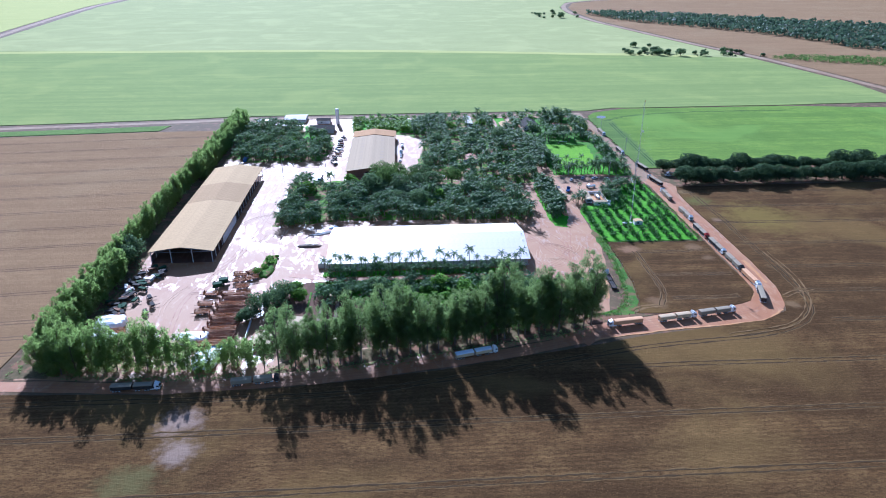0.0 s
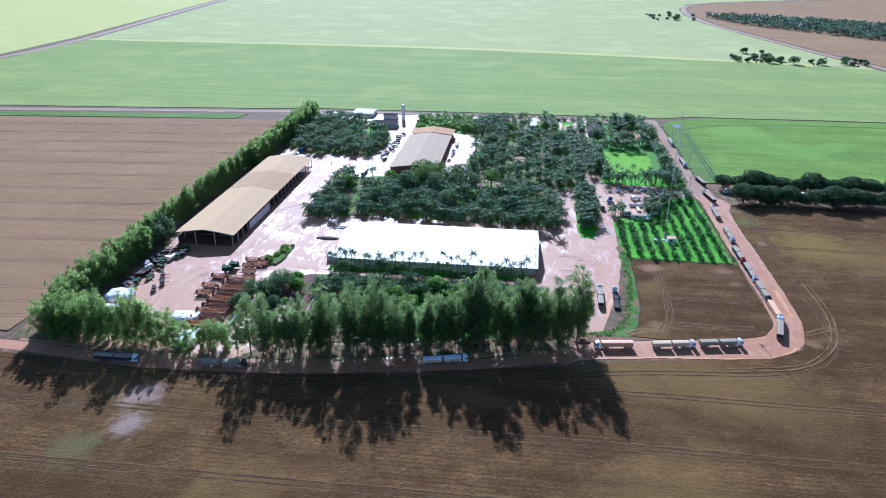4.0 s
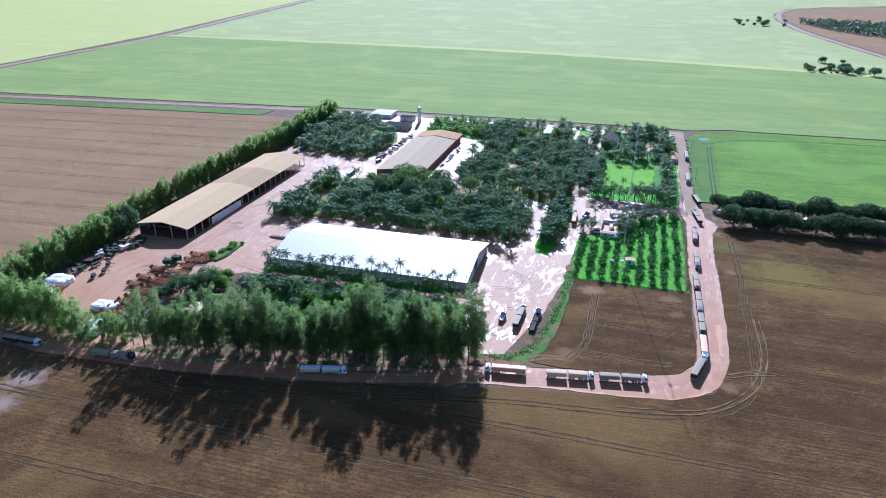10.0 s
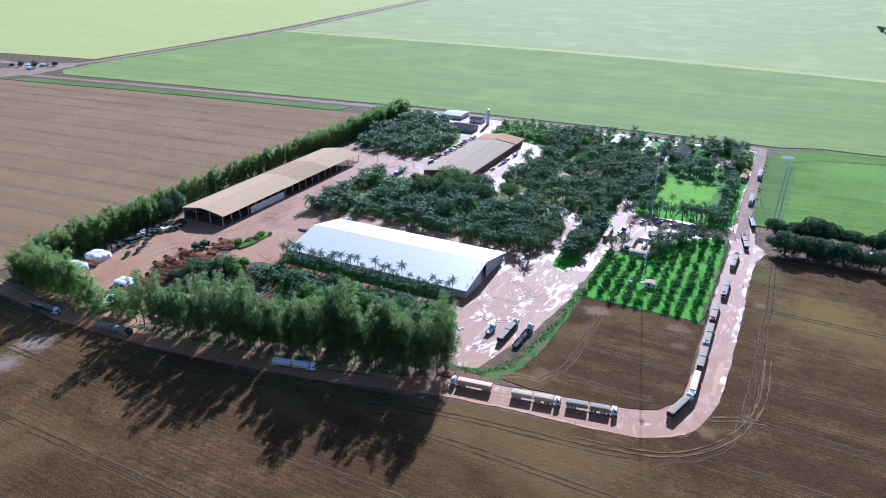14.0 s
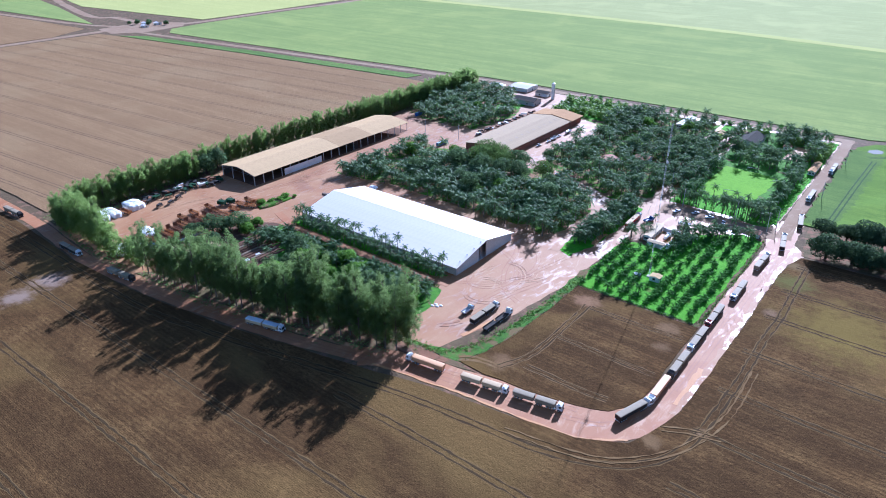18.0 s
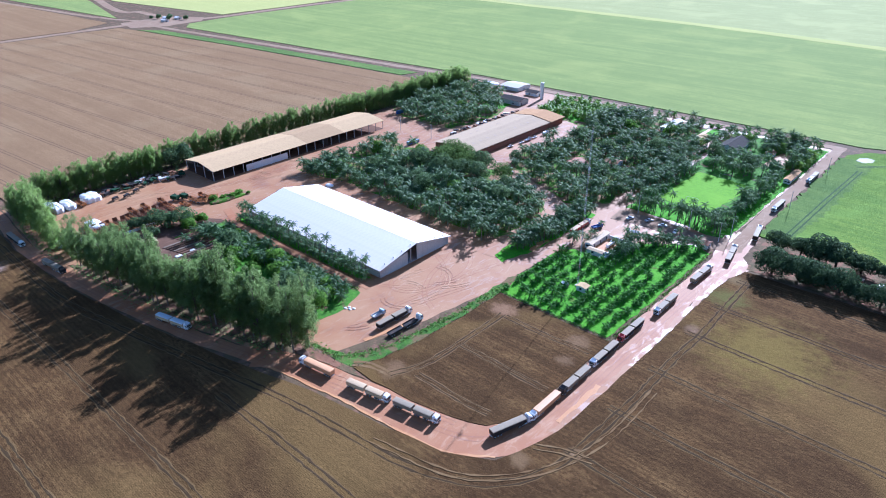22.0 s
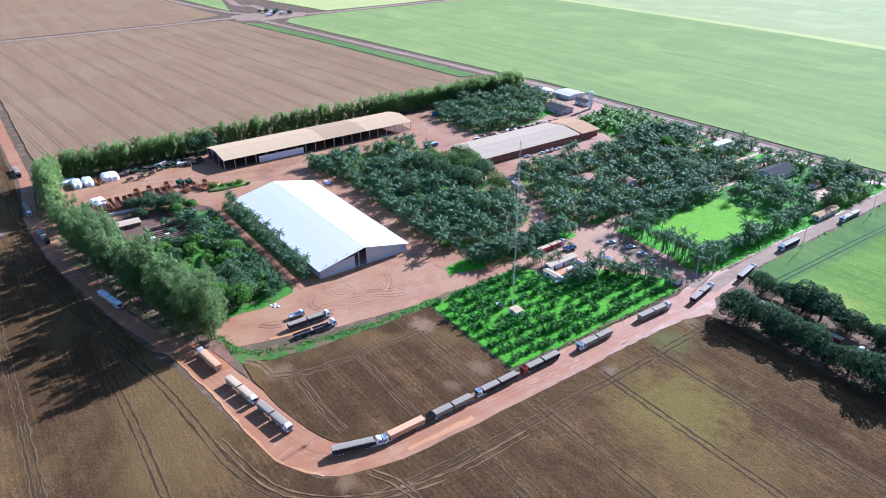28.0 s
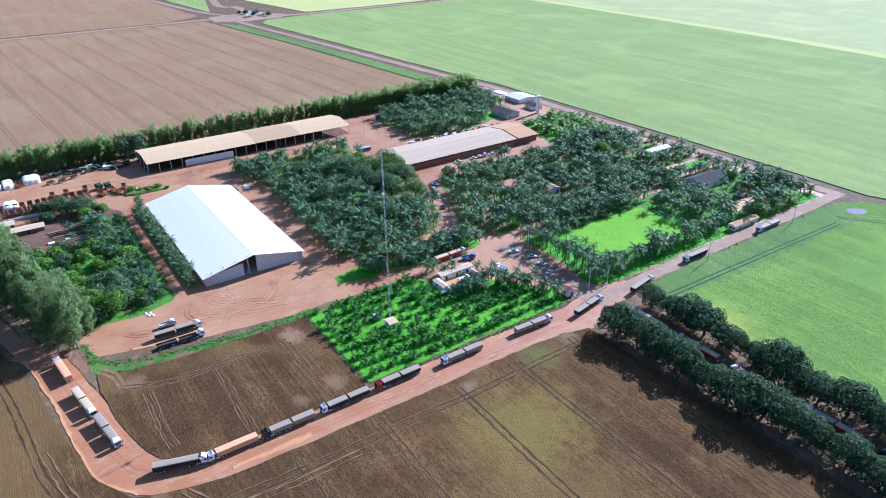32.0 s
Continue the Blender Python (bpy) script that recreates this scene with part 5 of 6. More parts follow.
# trees and shrubs of the fruit garden and nursery
_e2 = [tree_thing("fruit_tree", "bushy green fruit tree in the garden", round_tree(190 + i, h, w, 0.7, 1100, m), "tree", "garden trees")
       for i, (h, w, m) in enumerate(((8, 5, BUSH), (9.5, 6, DARKLEAF), (6, 4, BUSH), (11, 6.5, DARKLEAF)))]
_r = random.Random(45)
_g = []
_low = [tree_thing("garden_shrub", "low green shrub beside the garden lane", round_tree(196 + i, h, w, 0.5, 420, BUSH, BARK_DARK, 0.15), "shrub", "garden shrubs") for i, (h, w) in enumerate(((2.4, 2.0), (3.2, 2.4)))]
plant_row(_low, [(-82, 340), (-79, 345), (-77, 351), (-78, 356), (-75, 361), (-80, 348)] + along([(-44, 323), (10, 322), (66, 322)], 3.4, 2.2, 78) + along([(-40, 314), (60, 316)], 4.0, 2.5, 79), 80, (0.6, 1.2))
while len(_g) < 46:
    _q = (_r.uniform(-20, 77), _r.uniform(274, 322))
    if inside(*_q, [(-14, 276), (20, 272), (60, 282), (74, 291), (76, 306), (66, 318), (20, 318), (-16, 312)]) and all((a - _q[0]) ** 2 + (b - _q[1]) ** 2 > 22 for a, b in _g):
        _g.append(_q)
plant_row(_e2, _g + [(-70, 306), (-63, 312), (-58, 318), (-73, 298), (-66, 300), (-55, 308), (-76, 292)], 46, (0.7, 1.15))
plant_row(_e[2:], [(70, 300), (62, 292)], 47, (0.7, 0.8))

_e = [tree_thing("broadleaf_tree", "broad dark broadleaf tree beside the nursery beds", round_tree(320 + i, h, w, 0.6, 1800, DARKLEAF, BARK_DARK, 0.25, 0.3), "tree", "nursery trees") for i, (h, w) in enumerate(((11, 8), (8, 5)))]
plant_row(_e[:1], [(-64, 309)], 87, (0.95, 1.0))
plant_row(_e[1:], [(-61, 289), (-55, 264), (-78, 288)], 88, (0.75, 1.0))

# palms
_kinds = [palm_arrays(200 + i, h, f, n, 6, u + 0.18) for i, (h, f, n, u) in enumerate(((5.4, 4.1, 22, 0.6), (6.8, 4.2, 22, 0.55), (4.2, 3.9, 22, 0.7), (8.5, 3.8, 20, 0.6), (6.0, 4.3, 22, 0.5)))]
_tall = [palm_arrays(220 + i, h, 3.5, 18, 6, 0.75) for i, h in enumerate((13.5, 15.5, 11.5))]
_young = [palm_arrays(240 + i, h, 2.4, 16, 5, 0.85, 0.30) for i, h in enumerate((1.6, 2.5, 3.2, 1.3))]


def palm_thing(arr, name, label, group, mat=PALM):
    t = thing(name, label, "palm", group)
    part("trunk", flat_mesh("trunk", arr[0], arr[1], BARK), None, t)
    part("crown", flat_mesh("crown", arr[2], arr[3], mat), None, t)
    return t


def palms_in(ring, step, seed, holes=(), wob=0.22, turn=0.0, keep=1.0, rows=False, gap=(1.14, 0.87)):
    r = random.Random(seed)
    xs, ys = [p[0] for p in ring], [p[1] for p in ring]
    out = []
    y, k = min(ys), 0
    while y < max(ys):
        x = min(xs) + (step / 2 if k % 2 and not rows else 0)
        while x < max(xs):
            q = (x + r.uniform(-wob, wob) * step, y + r.uniform(-wob, wob) * step)
            if inside(*q, ring) and r.random() < keep and not any(inside(*q, h) for h in holes):
                out.append(q)
            x += step * (gap[0] if rows else 1)
        y += step * (gap[1] if rows else 0.87)
        k += 1
    return out


def box_ring(x0, y0, x1, y1):
    return [(x0, y0), (x1, y0), (x1, y1), (x0, y1)]


_lanes = [box_ring(104, 500, 109, 696), [(96, 396), (89, 398), (87.5, 440), (85.5, 460), (77, 474), (64, 483), (42, 492), (20, 498), (22, 507), (48, 500), (70, 491), (84, 481), (93, 464), (95, 440)], box_ring(57, 665, 75, 687), box_ring(94, 640, 105, 662),
          box_ring(48, 534, 64, 550), box_ring(68, 554, 82, 568), box_ring(62, 640, 74, 690), box_ring(91, 640, 104.5, 694)]
_mid = palms_in([(-84, 406), (-44, 412), (-24, 412), (66, 408), (84, 404), (88, 440), (85, 462), (74, 477), (60, 486), (28, 498), (2, 496), (-22, 498), (-52, 496), (-66, 490), (-82, 498)], 5.4, 51,
                _lanes + [[(-10, 462), (44, 466), (48, 494), (-4, 494)], box_ring(-52, 470, -30, 500), box_ring(-72, 440, -56, 470), [(-56, 404), (-52, 404), (-56, 500), (-60, 500)], box_ring(-38, 408, -26, 417), box_ring(14, 428, 30, 437), box_ring(40, 444, 50, 452), box_ring(-74, 418, -66, 426)], 0.25, 0, 0.84)
_east_holes = _lanes + [box_ring(86, 540, 92, 560), box_ring(40, 600, 48, 610), box_ring(24, 514, 36, 526), box_ring(44.5, 520, 47, 690)]
_east = palms_in([(14, 530), (26, 510), (45, 503), (45, 688), (20, 688), (4, 640), (22, 612), (18, 570)], 6.0, 52, _east_holes, 0.10, 0, 0.92, True, (1.18, 0.74))
_east += palms_in([(47, 502), (70, 493), (86, 482), (97, 484), (106, 498), (106, 690), (47, 690)], 6.0, 102, _east_holes, 0.14, 0, 0.84, True, (1.26, 0.80))
_east += along([(103.2, 505), (102.8, 600), (103.4, 640)], 3.8, 0.6, 103)
_north = palms_in([(-149, 564), (-118, 550), (-86, 550), (-68, 554), (-64, 600), (-74, 630), (-94, 634), (-100, 666), (-130, 674), (-150, 674)], 5.6, 53, [[(-90, 596), (-82, 596), (-92, 640), (-100, 640)], [(-146, 600), (-70, 596), (-70, 601), (-146, 605)]], 0.2, 0, 0.86, True)
_yard = palms_in([(119, 592), (178, 598), (175, 688), (118, 688)], 6.0, 54, [box_ring(114, 636, 136, 672), box_ring(152, 626, 173, 669), box_ring(118, 676, 150, 680), box_ring(138, 640, 150, 650), box_ring(118, 612, 134, 620)], 0.3, 0, 0.66)
_yard += palms_in([(169.5, 530), (175, 530), (175, 598), (169.5, 596)], 4.4, 55, (), 0.25)
_yard += palms_in([(118, 500), (140, 504), (178, 498), (174, 530), (120, 528)], 5.2, 56, [box_ring(124, 510, 164, 528)], 0.3, 0, 0.9)
_yard += palms_in([(111, 530), (124, 530), (124, 592), (111, 592)], 4.6, 57, (), 0.25)
_yard += along([(168.5, 627), (169, 648), (168.5, 668)], 3.2, 0.5, 76) + along([(110.5, 508), (110.5, 690)], 4.4, 0.7, 89)
_avenue = palms_in([(96, 412), (104, 408), (109, 430), (109.5, 477), (99, 480), (95.5, 440)], 4.0, 58, (), 0.25)
_garden = palms_in([(-48, 306), (70, 308), (73, 322), (-40, 323)], 5.6, 59, (), 0.3, 0, 0.85) + palms_in(box_ring(-46, 296, -18, 326), 7, 60, (), 0.3, 0, 0.5)
_south = along([(-48, 336.5), (0, 336), (40, 336.5), (64, 337)], 2.5, 0.6, 61)
_store = along([(143, 438), (144, 456), (152, 463), (162, 468), (172, 473)], 2.8, 1.6, 62) + along([(126, 432), (126, 458)], 5, 0.6, 63) + [(-80, 414), (-78, 420)]
_rows = []
_r = random.Random(64)
for _i in range(9):
    for _j in range(27):
        _q = (122.5 + _i * 6.7 + _r.uniform(-0.7, 0.7), 374.5 + _j * 3.8 + _r.uniform(-0.9, 0.9))
        if inside(*_q, [(120, 373), (179, 372), (180, 472), (170, 476), (143, 456), (141, 431), (124, 431), (120, 424)]) and abs(_q[0] - 150.5) + abs(_q[1] - 396) > 6 and _r.random() < 0.93:
            _rows.append(_q)
_road = along([(-48, 693), (60, 694), (176, 694)], 7.5, 1.0, 65)
_shrub = palms_in([(-46, 644), (16, 638), (36, 688), (-48, 688)], 5.4, 66, (), 0.35, 0, 0.8)

_fit = sorted(_mid, key=lambda q: q[1])
_near_mid, _far_mid = _fit[:120], _fit[120:]
_label = "dark green palm with a slim trunk and arching fronds"
_pk = [palm_thing(a, "palm_tree", _label, "orchard palms") for a in _kinds]
plant_row(_pk, _near_mid + _avenue, 67, (0.65, 1.28))
_pk = [palm_thing(a, "garden_palm", "low green palm in the fruit garden", "garden palms") for a in _kinds[:3]]
plant_row(_pk, _garden + along([(-46, 334.5), (64, 335)], 3.1, 0.9, 75), 73, (0.6, 1.05))
_pk = [palm_thing(a, "coconut_palm", "slim tall coconut palm beside the white warehouse", "warehouse palms") for a in _tall]
plant_row(_pk, _south, 68, (0.45, 0.92))
_pk = [palm_thing(a, "coconut_palm", "tall coconut palm casting shade over the parking ground", "parking palms") for a in _tall[:2]]
plant_row(_pk, _store[::3] + along([(116, 500), (140, 502), (176, 498)], 3.6, 1.4, 99) + along([(122, 514), (166, 511)], 6.5, 1.0, 104), 69, (0.58, 0.82))
_pk = [palm_thing(a, "store_palm", "lush dark palm beside the fuel store", "palms by the store") for a in _kinds[:3]]
plant_row(_pk, [q for i, q in enumerate(_store) if i % 3] + [(146, 452), (149, 458), (155, 462), (160, 467), (147, 446), (148, 441), (151, 447), (146, 434), (119, 441), (121, 436), (166, 474), (158, 470)], 74, (0.75, 1.1))
_pk = [palm_thing(a, "young_palm", "young palm growing in rows on bright grass", "young palm rows", PALM_YOUNG) for a in _young]
plant_row(_pk, _rows, 70, (0.6, 1.1))


def palm_stuff(name, places, kinds, label, seed, scale, mat=PALM):
    """Palms past counting, joined: trunks and crowns apart."""
    r = random.Random(seed)
    acc = [[], [], [], []]
    nt = nf = 0
    for x, y in places:
        tv, tf, fv, ff = kinds[r.randrange(len(kinds))]
        a, s = r.uniform(0, 6.28), r.uniform(*scale)
        rot = np.array([[math.cos(a), -math.sin(a), 0], [math.sin(a), math.cos(a), 0], [0, 0, 1]]).T * s
        acc[0].append(tv @ rot + (x, y, 0)), acc[1].append(tf + nt), acc[2].append(fv @ rot + (x, y, 0)), acc[3].append(ff + nf)
        nt, nf = nt + len(tv), nf + len(fv)
    t = tagged(new(name), label, "palms", kind="stuff")
    tagged(part("trunks", flat_mesh("trunks", np.concatenate(acc[0]), np.concatenate(acc[1]), BARK), None, t), kind="stuff")
    tagged(part("crowns", flat_mesh("crowns", np.concatenate(acc[2]), np.concatenate(acc[3]), mat), None, t), kind="stuff")


palm_stuff("palm_orchard", _far_mid + _east + _north + _yard, _kinds, "dense orchard of dark green palms", 71, (0.62, 1.34))
palm_stuff("banana_plants", _shrub + palms_in([(118, 655), (128, 668), (134, 676), (120, 686)], 3.6, 90, (), 0.4, 0, 0.7) + palms_in([(99, 612), (104, 612), (104, 648), (98, 640)], 3.4, 91, (), 0.4, 0, 0.8) + palms_in([(148, 660), (158, 664), (160, 676), (146, 676)], 3.4, 92, (), 0.4, 0, 0.8)
           + along([(173, 630), (174, 668)], 2.2, 0.6, 93) + along([(176.5, 632), (177, 668)], 2.4, 0.6, 94) + palms_in([(50, 570), (70, 574), (66, 590), (48, 586)], 5, 95, (), 0.4, 0, 0.5) + palms_in([(8, 432), (30, 430), (34, 440), (10, 442)], 5, 96, (), 0.4, 0, 0.5),
           _young, "bright yellow-green banana plants and young palms", 98, (1.1, 1.9), BANANA)
palm_stuff("roadside_palms", _road, _young, "small young palms along the northern road", 72, (0.9, 1.6), PALM_YOUNG)


WEEDY = foliage("weed_leaves", (0.075, 0.150, 0.030), (0.180, 0.300, 0.055), (0.21, 0.34, 0.06), 0.4)


# weeds too many to count along verges, road edges and fences
def tufts(name, lines, label, seed, mat, size=0.5, each=5):
    """Low clumps of blades scattered about the lines (points, number, spread)."""
    rng, r = np.random.default_rng(seed), random.Random(seed)
    c, d = [], []
    for line, count, spread in lines:
        pts = smooth_line(line, 1.5)
        for _ in range(count):
            q = pts[r.randrange(len(pts))]
            x, y, s = q.x + r.gauss(0, spread), q.y + r.gauss(0, spread), r.uniform(0.5, 1.6)
            for _ in range(each):
                a = r.uniform(0, 6.28)
                c.append((x + math.cos(a) * 0.35 * s, y + math.sin(a) * 0.35 * s, 0.1 + r.uniform(0.03, 0.38) * s))
                d.append((math.cos(a) * 0.6, math.sin(a) * 0.6, 0.7))
    v, f = leaf_cards(np.array(c), np.array(d), size, rng, 0.0, 1.5)
    return tagged(new(name, flat_mesh(name, v, f, mat)), label, "weeds", kind="stuff")


tufts("verge_weeds", [([(88, 284), (104, 286), (112, 300), (117, 325), (119.5, 352), (120, 378)], 420, 1.3), ([(181.5, 372), (182, 430), (181, 476)], 260, 0.5), ([(176, 504), (177, 600), (177, 690)], 500, 2.2),
                      ([(120, 371), (150, 370.5), (181, 370)], 200, 0.5), ([(-44, 326.5), (10, 326), (68, 327)], 300, 0.6), ([(-46, 334), (62, 334.5)], 300, 0.9)], "green weeds along verges and fences", 401, WEEDY, 0.36, 6)
tufts("dry_weeds", [([(-60, 246), (-20, 248), (30, 258), (84, 271)], 420, 2.0), ([(-150, 262), (-150, 340), (-149.5, 352)], 260, 1.6), ([(-168, 250), (-169, 400), (-169, 680)], 420, 1.4), ([(-150, 247), (-110, 243), (-70, 243)], 200, 1.2)], "dry tangled weeds under the trees and beside the road", 402, EUCA, 0.45)


# far woods and bushes
def woods(name, ring, step, seed, label, h, mat=FOREST, cards=26, leaf=3.4):
    rng, r = np.random.default_rng(seed), random.Random(seed)
    pts = palms_in(ring, step, seed, (), 0.45)
    vs, fs, k = [], [], 0
    for x, y in pts:
        s = r.uniform(0.6, 1.2)
        p, d = lobed([(x, y, h * 0.55 * s, step * 0.62 * s, h * 0.42 * s)], cards, rng, 0.3, 0.5)
        v, f = leaf_cards(p, d, leaf * s, rng)
        vs.append(v), fs.append(f + k)
        k += len(v)
    single_mesh = flat_mesh(name, np.concatenate(vs), np.concatenate(fs), mat)
    return tagged(new(name, single_mesh), label, "forest", kind="stuff")


woods("far_forest", [(465, 1749), (508, 1609), (550, 1541), (636, 1448), (701, 1339), (753, 1238), (768, 1150), (860, 1040), (1500, 700), (1900, 1000), (1250, 1300), (985, 1450), (910, 1505), (825, 1580), (726, 1655), (614, 1720), (529, 1760)],
      13, 81, "dark distant strip of forest", 11, FOREST, 16, 4.0)
woods("bush_strip", [(577, 1040), (629, 1008), (671, 985), (900, 860), (940, 930), (711, 1052), (658, 1064), (590, 1064)], 8, 82, "low green scrub beside the far road", 4, SHADE, 16, 1.9)

_r = random.Random(83)
_e = [tree_thing("lone_tree", "distant dark round tree on the open field", round_tree(260 + i, h, w, 1.4, 420, DARKLEAF), "tree", "far lone trees") for i, (h, w) in enumerate(((12, 8), (9, 6), (6, 4)))]
_q = [(371, 1141), (401, 1185), (429, 1185), (393, 1123), (420, 1123), (439, 1122), (451, 1105), (472, 1082), (484, 1080), (510, 1140), (515, 1083), (524, 1078), (530, 1072), (574, 1070), (568, 1066)]
plant_row(_e, _q + [(_r.uniform(365, 560), _r.uniform(1076, 1130)) for _ in range(34)] + [(_r.uniform(330, 440), _r.uniform(1660, 1800)) for _ in range(16)], 84, (0.35, 1.05))
_e = [tree_thing("lone_tree", "distant dark tree at the far crossing", round_tree(270, 8, 5, 1.3, 300, DARKLEAF), "tree", "far crossing trees")]
plant_row(_e, [(-812, 684), (-822, 676), (-790, 690), (-770, 708), (-806, 700)], 85, (0.6, 1.1))

# ---- vehicles ----
WHEEL = MB().tube((0, -0.15, 0.5), (0, 0.15, 0.5), 0.5, 0.5, 14).mesh("tyre", BLACK)
RIM = MB().tube((0, -0.17, 0.5), (0, 0.17, 0.5), 0.28, 0.28, 10).mesh("rim", GALVA)


def wheel(parent, x, y, size=1.0):
    w = part("wheel", WHEEL, None, parent)
    w.location, w.scale = (x, y, 0), (size, 1, size)
    part("rim", RIM, None, w)
    return w


def cab(parent, x, paint, long=2.2, h=3.1):
    """A lorry's cab that ends at x in front."""
    b = MB()
    ring = [(x - long, 0.75), (x - 0.02, 0.75), (x, 1.55), (x - 0.22, h - 0.35), (x - 0.55, h), (x - long + 0.1, h), (x - long, h - 0.2)]
    c = part("cab", b.slab_y(ring, -1.22, 1.22), paint, parent)
    part("windscreen", MB().slab_y([(x + 0.012, 1.7), (x - 0.2, h - 0.5), (x - 0.24, h - 0.5), (x - 0.03, 1.7)], -1.08, 1.08), GLASS, c)
    for s in (-1, 1):
        part("side_window", MB().box(x - 1.35, s * 1.225 - 0.012, 1.75, x - 0.45, s * 1.225 + 0.012, h - 0.6), GLASS, c)
        part("headlight", MB().box(x - 0.02, s * 0.95 - 0.2, 0.85, x + 0.03, s * 0.95 + 0.2, 1.1), WHITE_PAINT, c)
        part("mirror", MB().box(x - 0.3, s * 1.45 - 0.12, 1.7, x - 0.18, s * 1.45 + 0.12, 2.4), DARK, c)
    part("bumper", MB().box(x - 0.1, -1.22, 0.42, x + 0.12, 1.22, 0.74, 0.05), DARK, c)
    part("grille", MB().box(x - 0.01, -0.7, 0.95, x + 0.025, 0.7, 1.5), DARK, c)
    part("sun_visor", MB().box(x - 0.3, -1.1, h - 0.42, x + 0.02, 1.1, h - 0.32), DARK, c)
    part("wind_deflector", MB().slab_y([(x - 0.7, h), (x - 1.9, h), (x - 1.9, h + 0.6)], -0.95, 0.95), paint, c)
    return c


def trailer(parent, x0, x1, paint, tarp, axles=2, tall=1.7, arch=0.14):
    """A grain body with ribs from x0 to x1 under a tarpaulin."""
    part("chassis", MB().box(x0, -0.45, 0.85, x1, 0.45, 1.12), DARK, parent)
    body = part("trailer_body", MB().box(x0, -1.28, 1.12, x1, 1.28, 1.12 + tall), paint, parent)
    n = max(4, int((x1 - x0) / 1.7))
    for i in range(n):
        x = x0 + (i + 0.5) * (x1 - x0) / n
        for s in (-1, 1):
            part("rib", MB().box(x - 0.06, s * 1.31 - 0.035, 1.12, x + 0.06, s * 1.31 + 0.035, 1.12 + tall), paint, body)
    z = 1.12 + tall
    part("tarpaulin", MB().slab_x([(-1.36, z - 0.22), (1.36, z - 0.22), (1.36, z + 0.04), (0.95, z + arch), (0, z + arch * 1.2), (-0.95, z + arch), (-1.36, z + 0.04)], x0 - 0.05, x1 + 0.05), tarp, parent)
    for k in range(axles):
        for s in (-1, 1):
            wheel(parent, x0 + 0.9 + k * 1.25, s * 1.08)
    part("rear_guard", MB().box(x0 - 0.05, -1.2, 0.55, x0 + 0.05, 1.2, 0.72), WHITE_PAINT, parent)
    for s in (-1, 1):
        part("tail_light", MB().box(x0 - 0.09, s * 1.0 - 0.15, 0.78, x0 - 0.05, s * 1.0 + 0.15, 0.92), RED_PAINT, parent)


def lorry(label, paint, body, tarp, kind="double", name="grain_truck", group="queue of grain trucks", tall=1.7):
    t = thing(name, label, "truck", group)
    cab(t, 9.9, paint)
    part("chassis", MB().box(2.2, -0.42, 0.7, 9.6, 0.42, 0.98), DARK, t)
    for s in (-1, 1):
        wheel(t, 8.7, s * 1.08)
        wheel(t, 5.2, s * 1.08)
        wheel(t, 4.0, s * 1.08)
        part("fuel_tank", MB().tube((6.0, s * 0.95, 0.75), (7.3, s * 0.95, 0.75), 0.32, None, 10), GALVA, t)
    if kind == "double":
        trailer(t, -0.6, 6.9, body, tarp, 2, tall)
        trailer(t, -9.7, -1.5, body, tarp, 3, tall)
        part("drawbar", MB().box(-1.6, -0.2, 0.8, -0.5, 0.2, 0.95), DARK, t)
    elif kind == "single":
        trailer(t, -7.4, 6.9, body, tarp, 3, tall)
    elif kind == "flat":
        for a, c in ((-0.6, 6.9), (-9.7, -1.5)):
            part("flatbed", MB().box(a, -1.28, 1.0, c, 1.28, 1.25), body, t)
            for s in (-1, 1):
                part("side_board", MB().box(a, s * 1.25 - 0.04, 1.25, c, s * 1.25 + 0.04, 1.8), body, t)
                for k in range(2):
                    wheel(t, a + 0.9 + k * 1.25, s * 1.08)
        part("drawbar", MB().box(-1.6, -0.2, 0.8, -0.5, 0.2, 0.95), DARK, t)
    return t


W_GREY = lorry("white road train with two grain trailers under grey tarpaulins", WHITE_PAINT, TARP_GREY, TARP_GREY)
W_CREAM = lorry("white road train with two cream grain trailers under tan tarpaulins", WHITE_PAINT, CREAM, TARP_TAN)
W_DARK = lorry("white road train with two dark grain trailers", WHITE_PAINT, DARK, TARP_GREY)
R_GREY = lorry("red road train with two grain trailers under grey tarpaulins", RED_PAINT, DARK, TARP_GREY)
D_SALMON = lorry("white truck with one long salmon grain trailer", WHITE_PAINT, SALMON, SALMON, "single", tall=1.9)
D_DARK = lorry("white truck with one long dark grain trailer under a grey tarpaulin", WHITE_PAINT, DARK, TARP_GREY, "single", tall=1.9)
K_GREY = lorry("dark-cabbed road train with two grey grain trailers", DARK, TARP_GREY, TARP_GREY)
R_RED = lorry("white-cabbed road train with two red grain trailers under tan covers", WHITE_PAINT, RED_PAINT, TARP_TAN)
B_PALE = lorry("white road train with two pale trailers standing under the trees", WHITE_PAINT, CREAM, TARP_WHITE)
F_DARK = lorry("white road train with empty dark flatbed trailers parked in the yard", WHITE_PAINT, DARK, TARP_GREY, "flat", group="trucks parked in the yard")

_seen = set()


def park(model, x, y, heading):
    m = pose(x, y, 0.11, 0, 0, heading)
    if model in _seen:
        return copy_thing(model, m)
    _seen.add(model)
    model.matrix_world = m
    return model


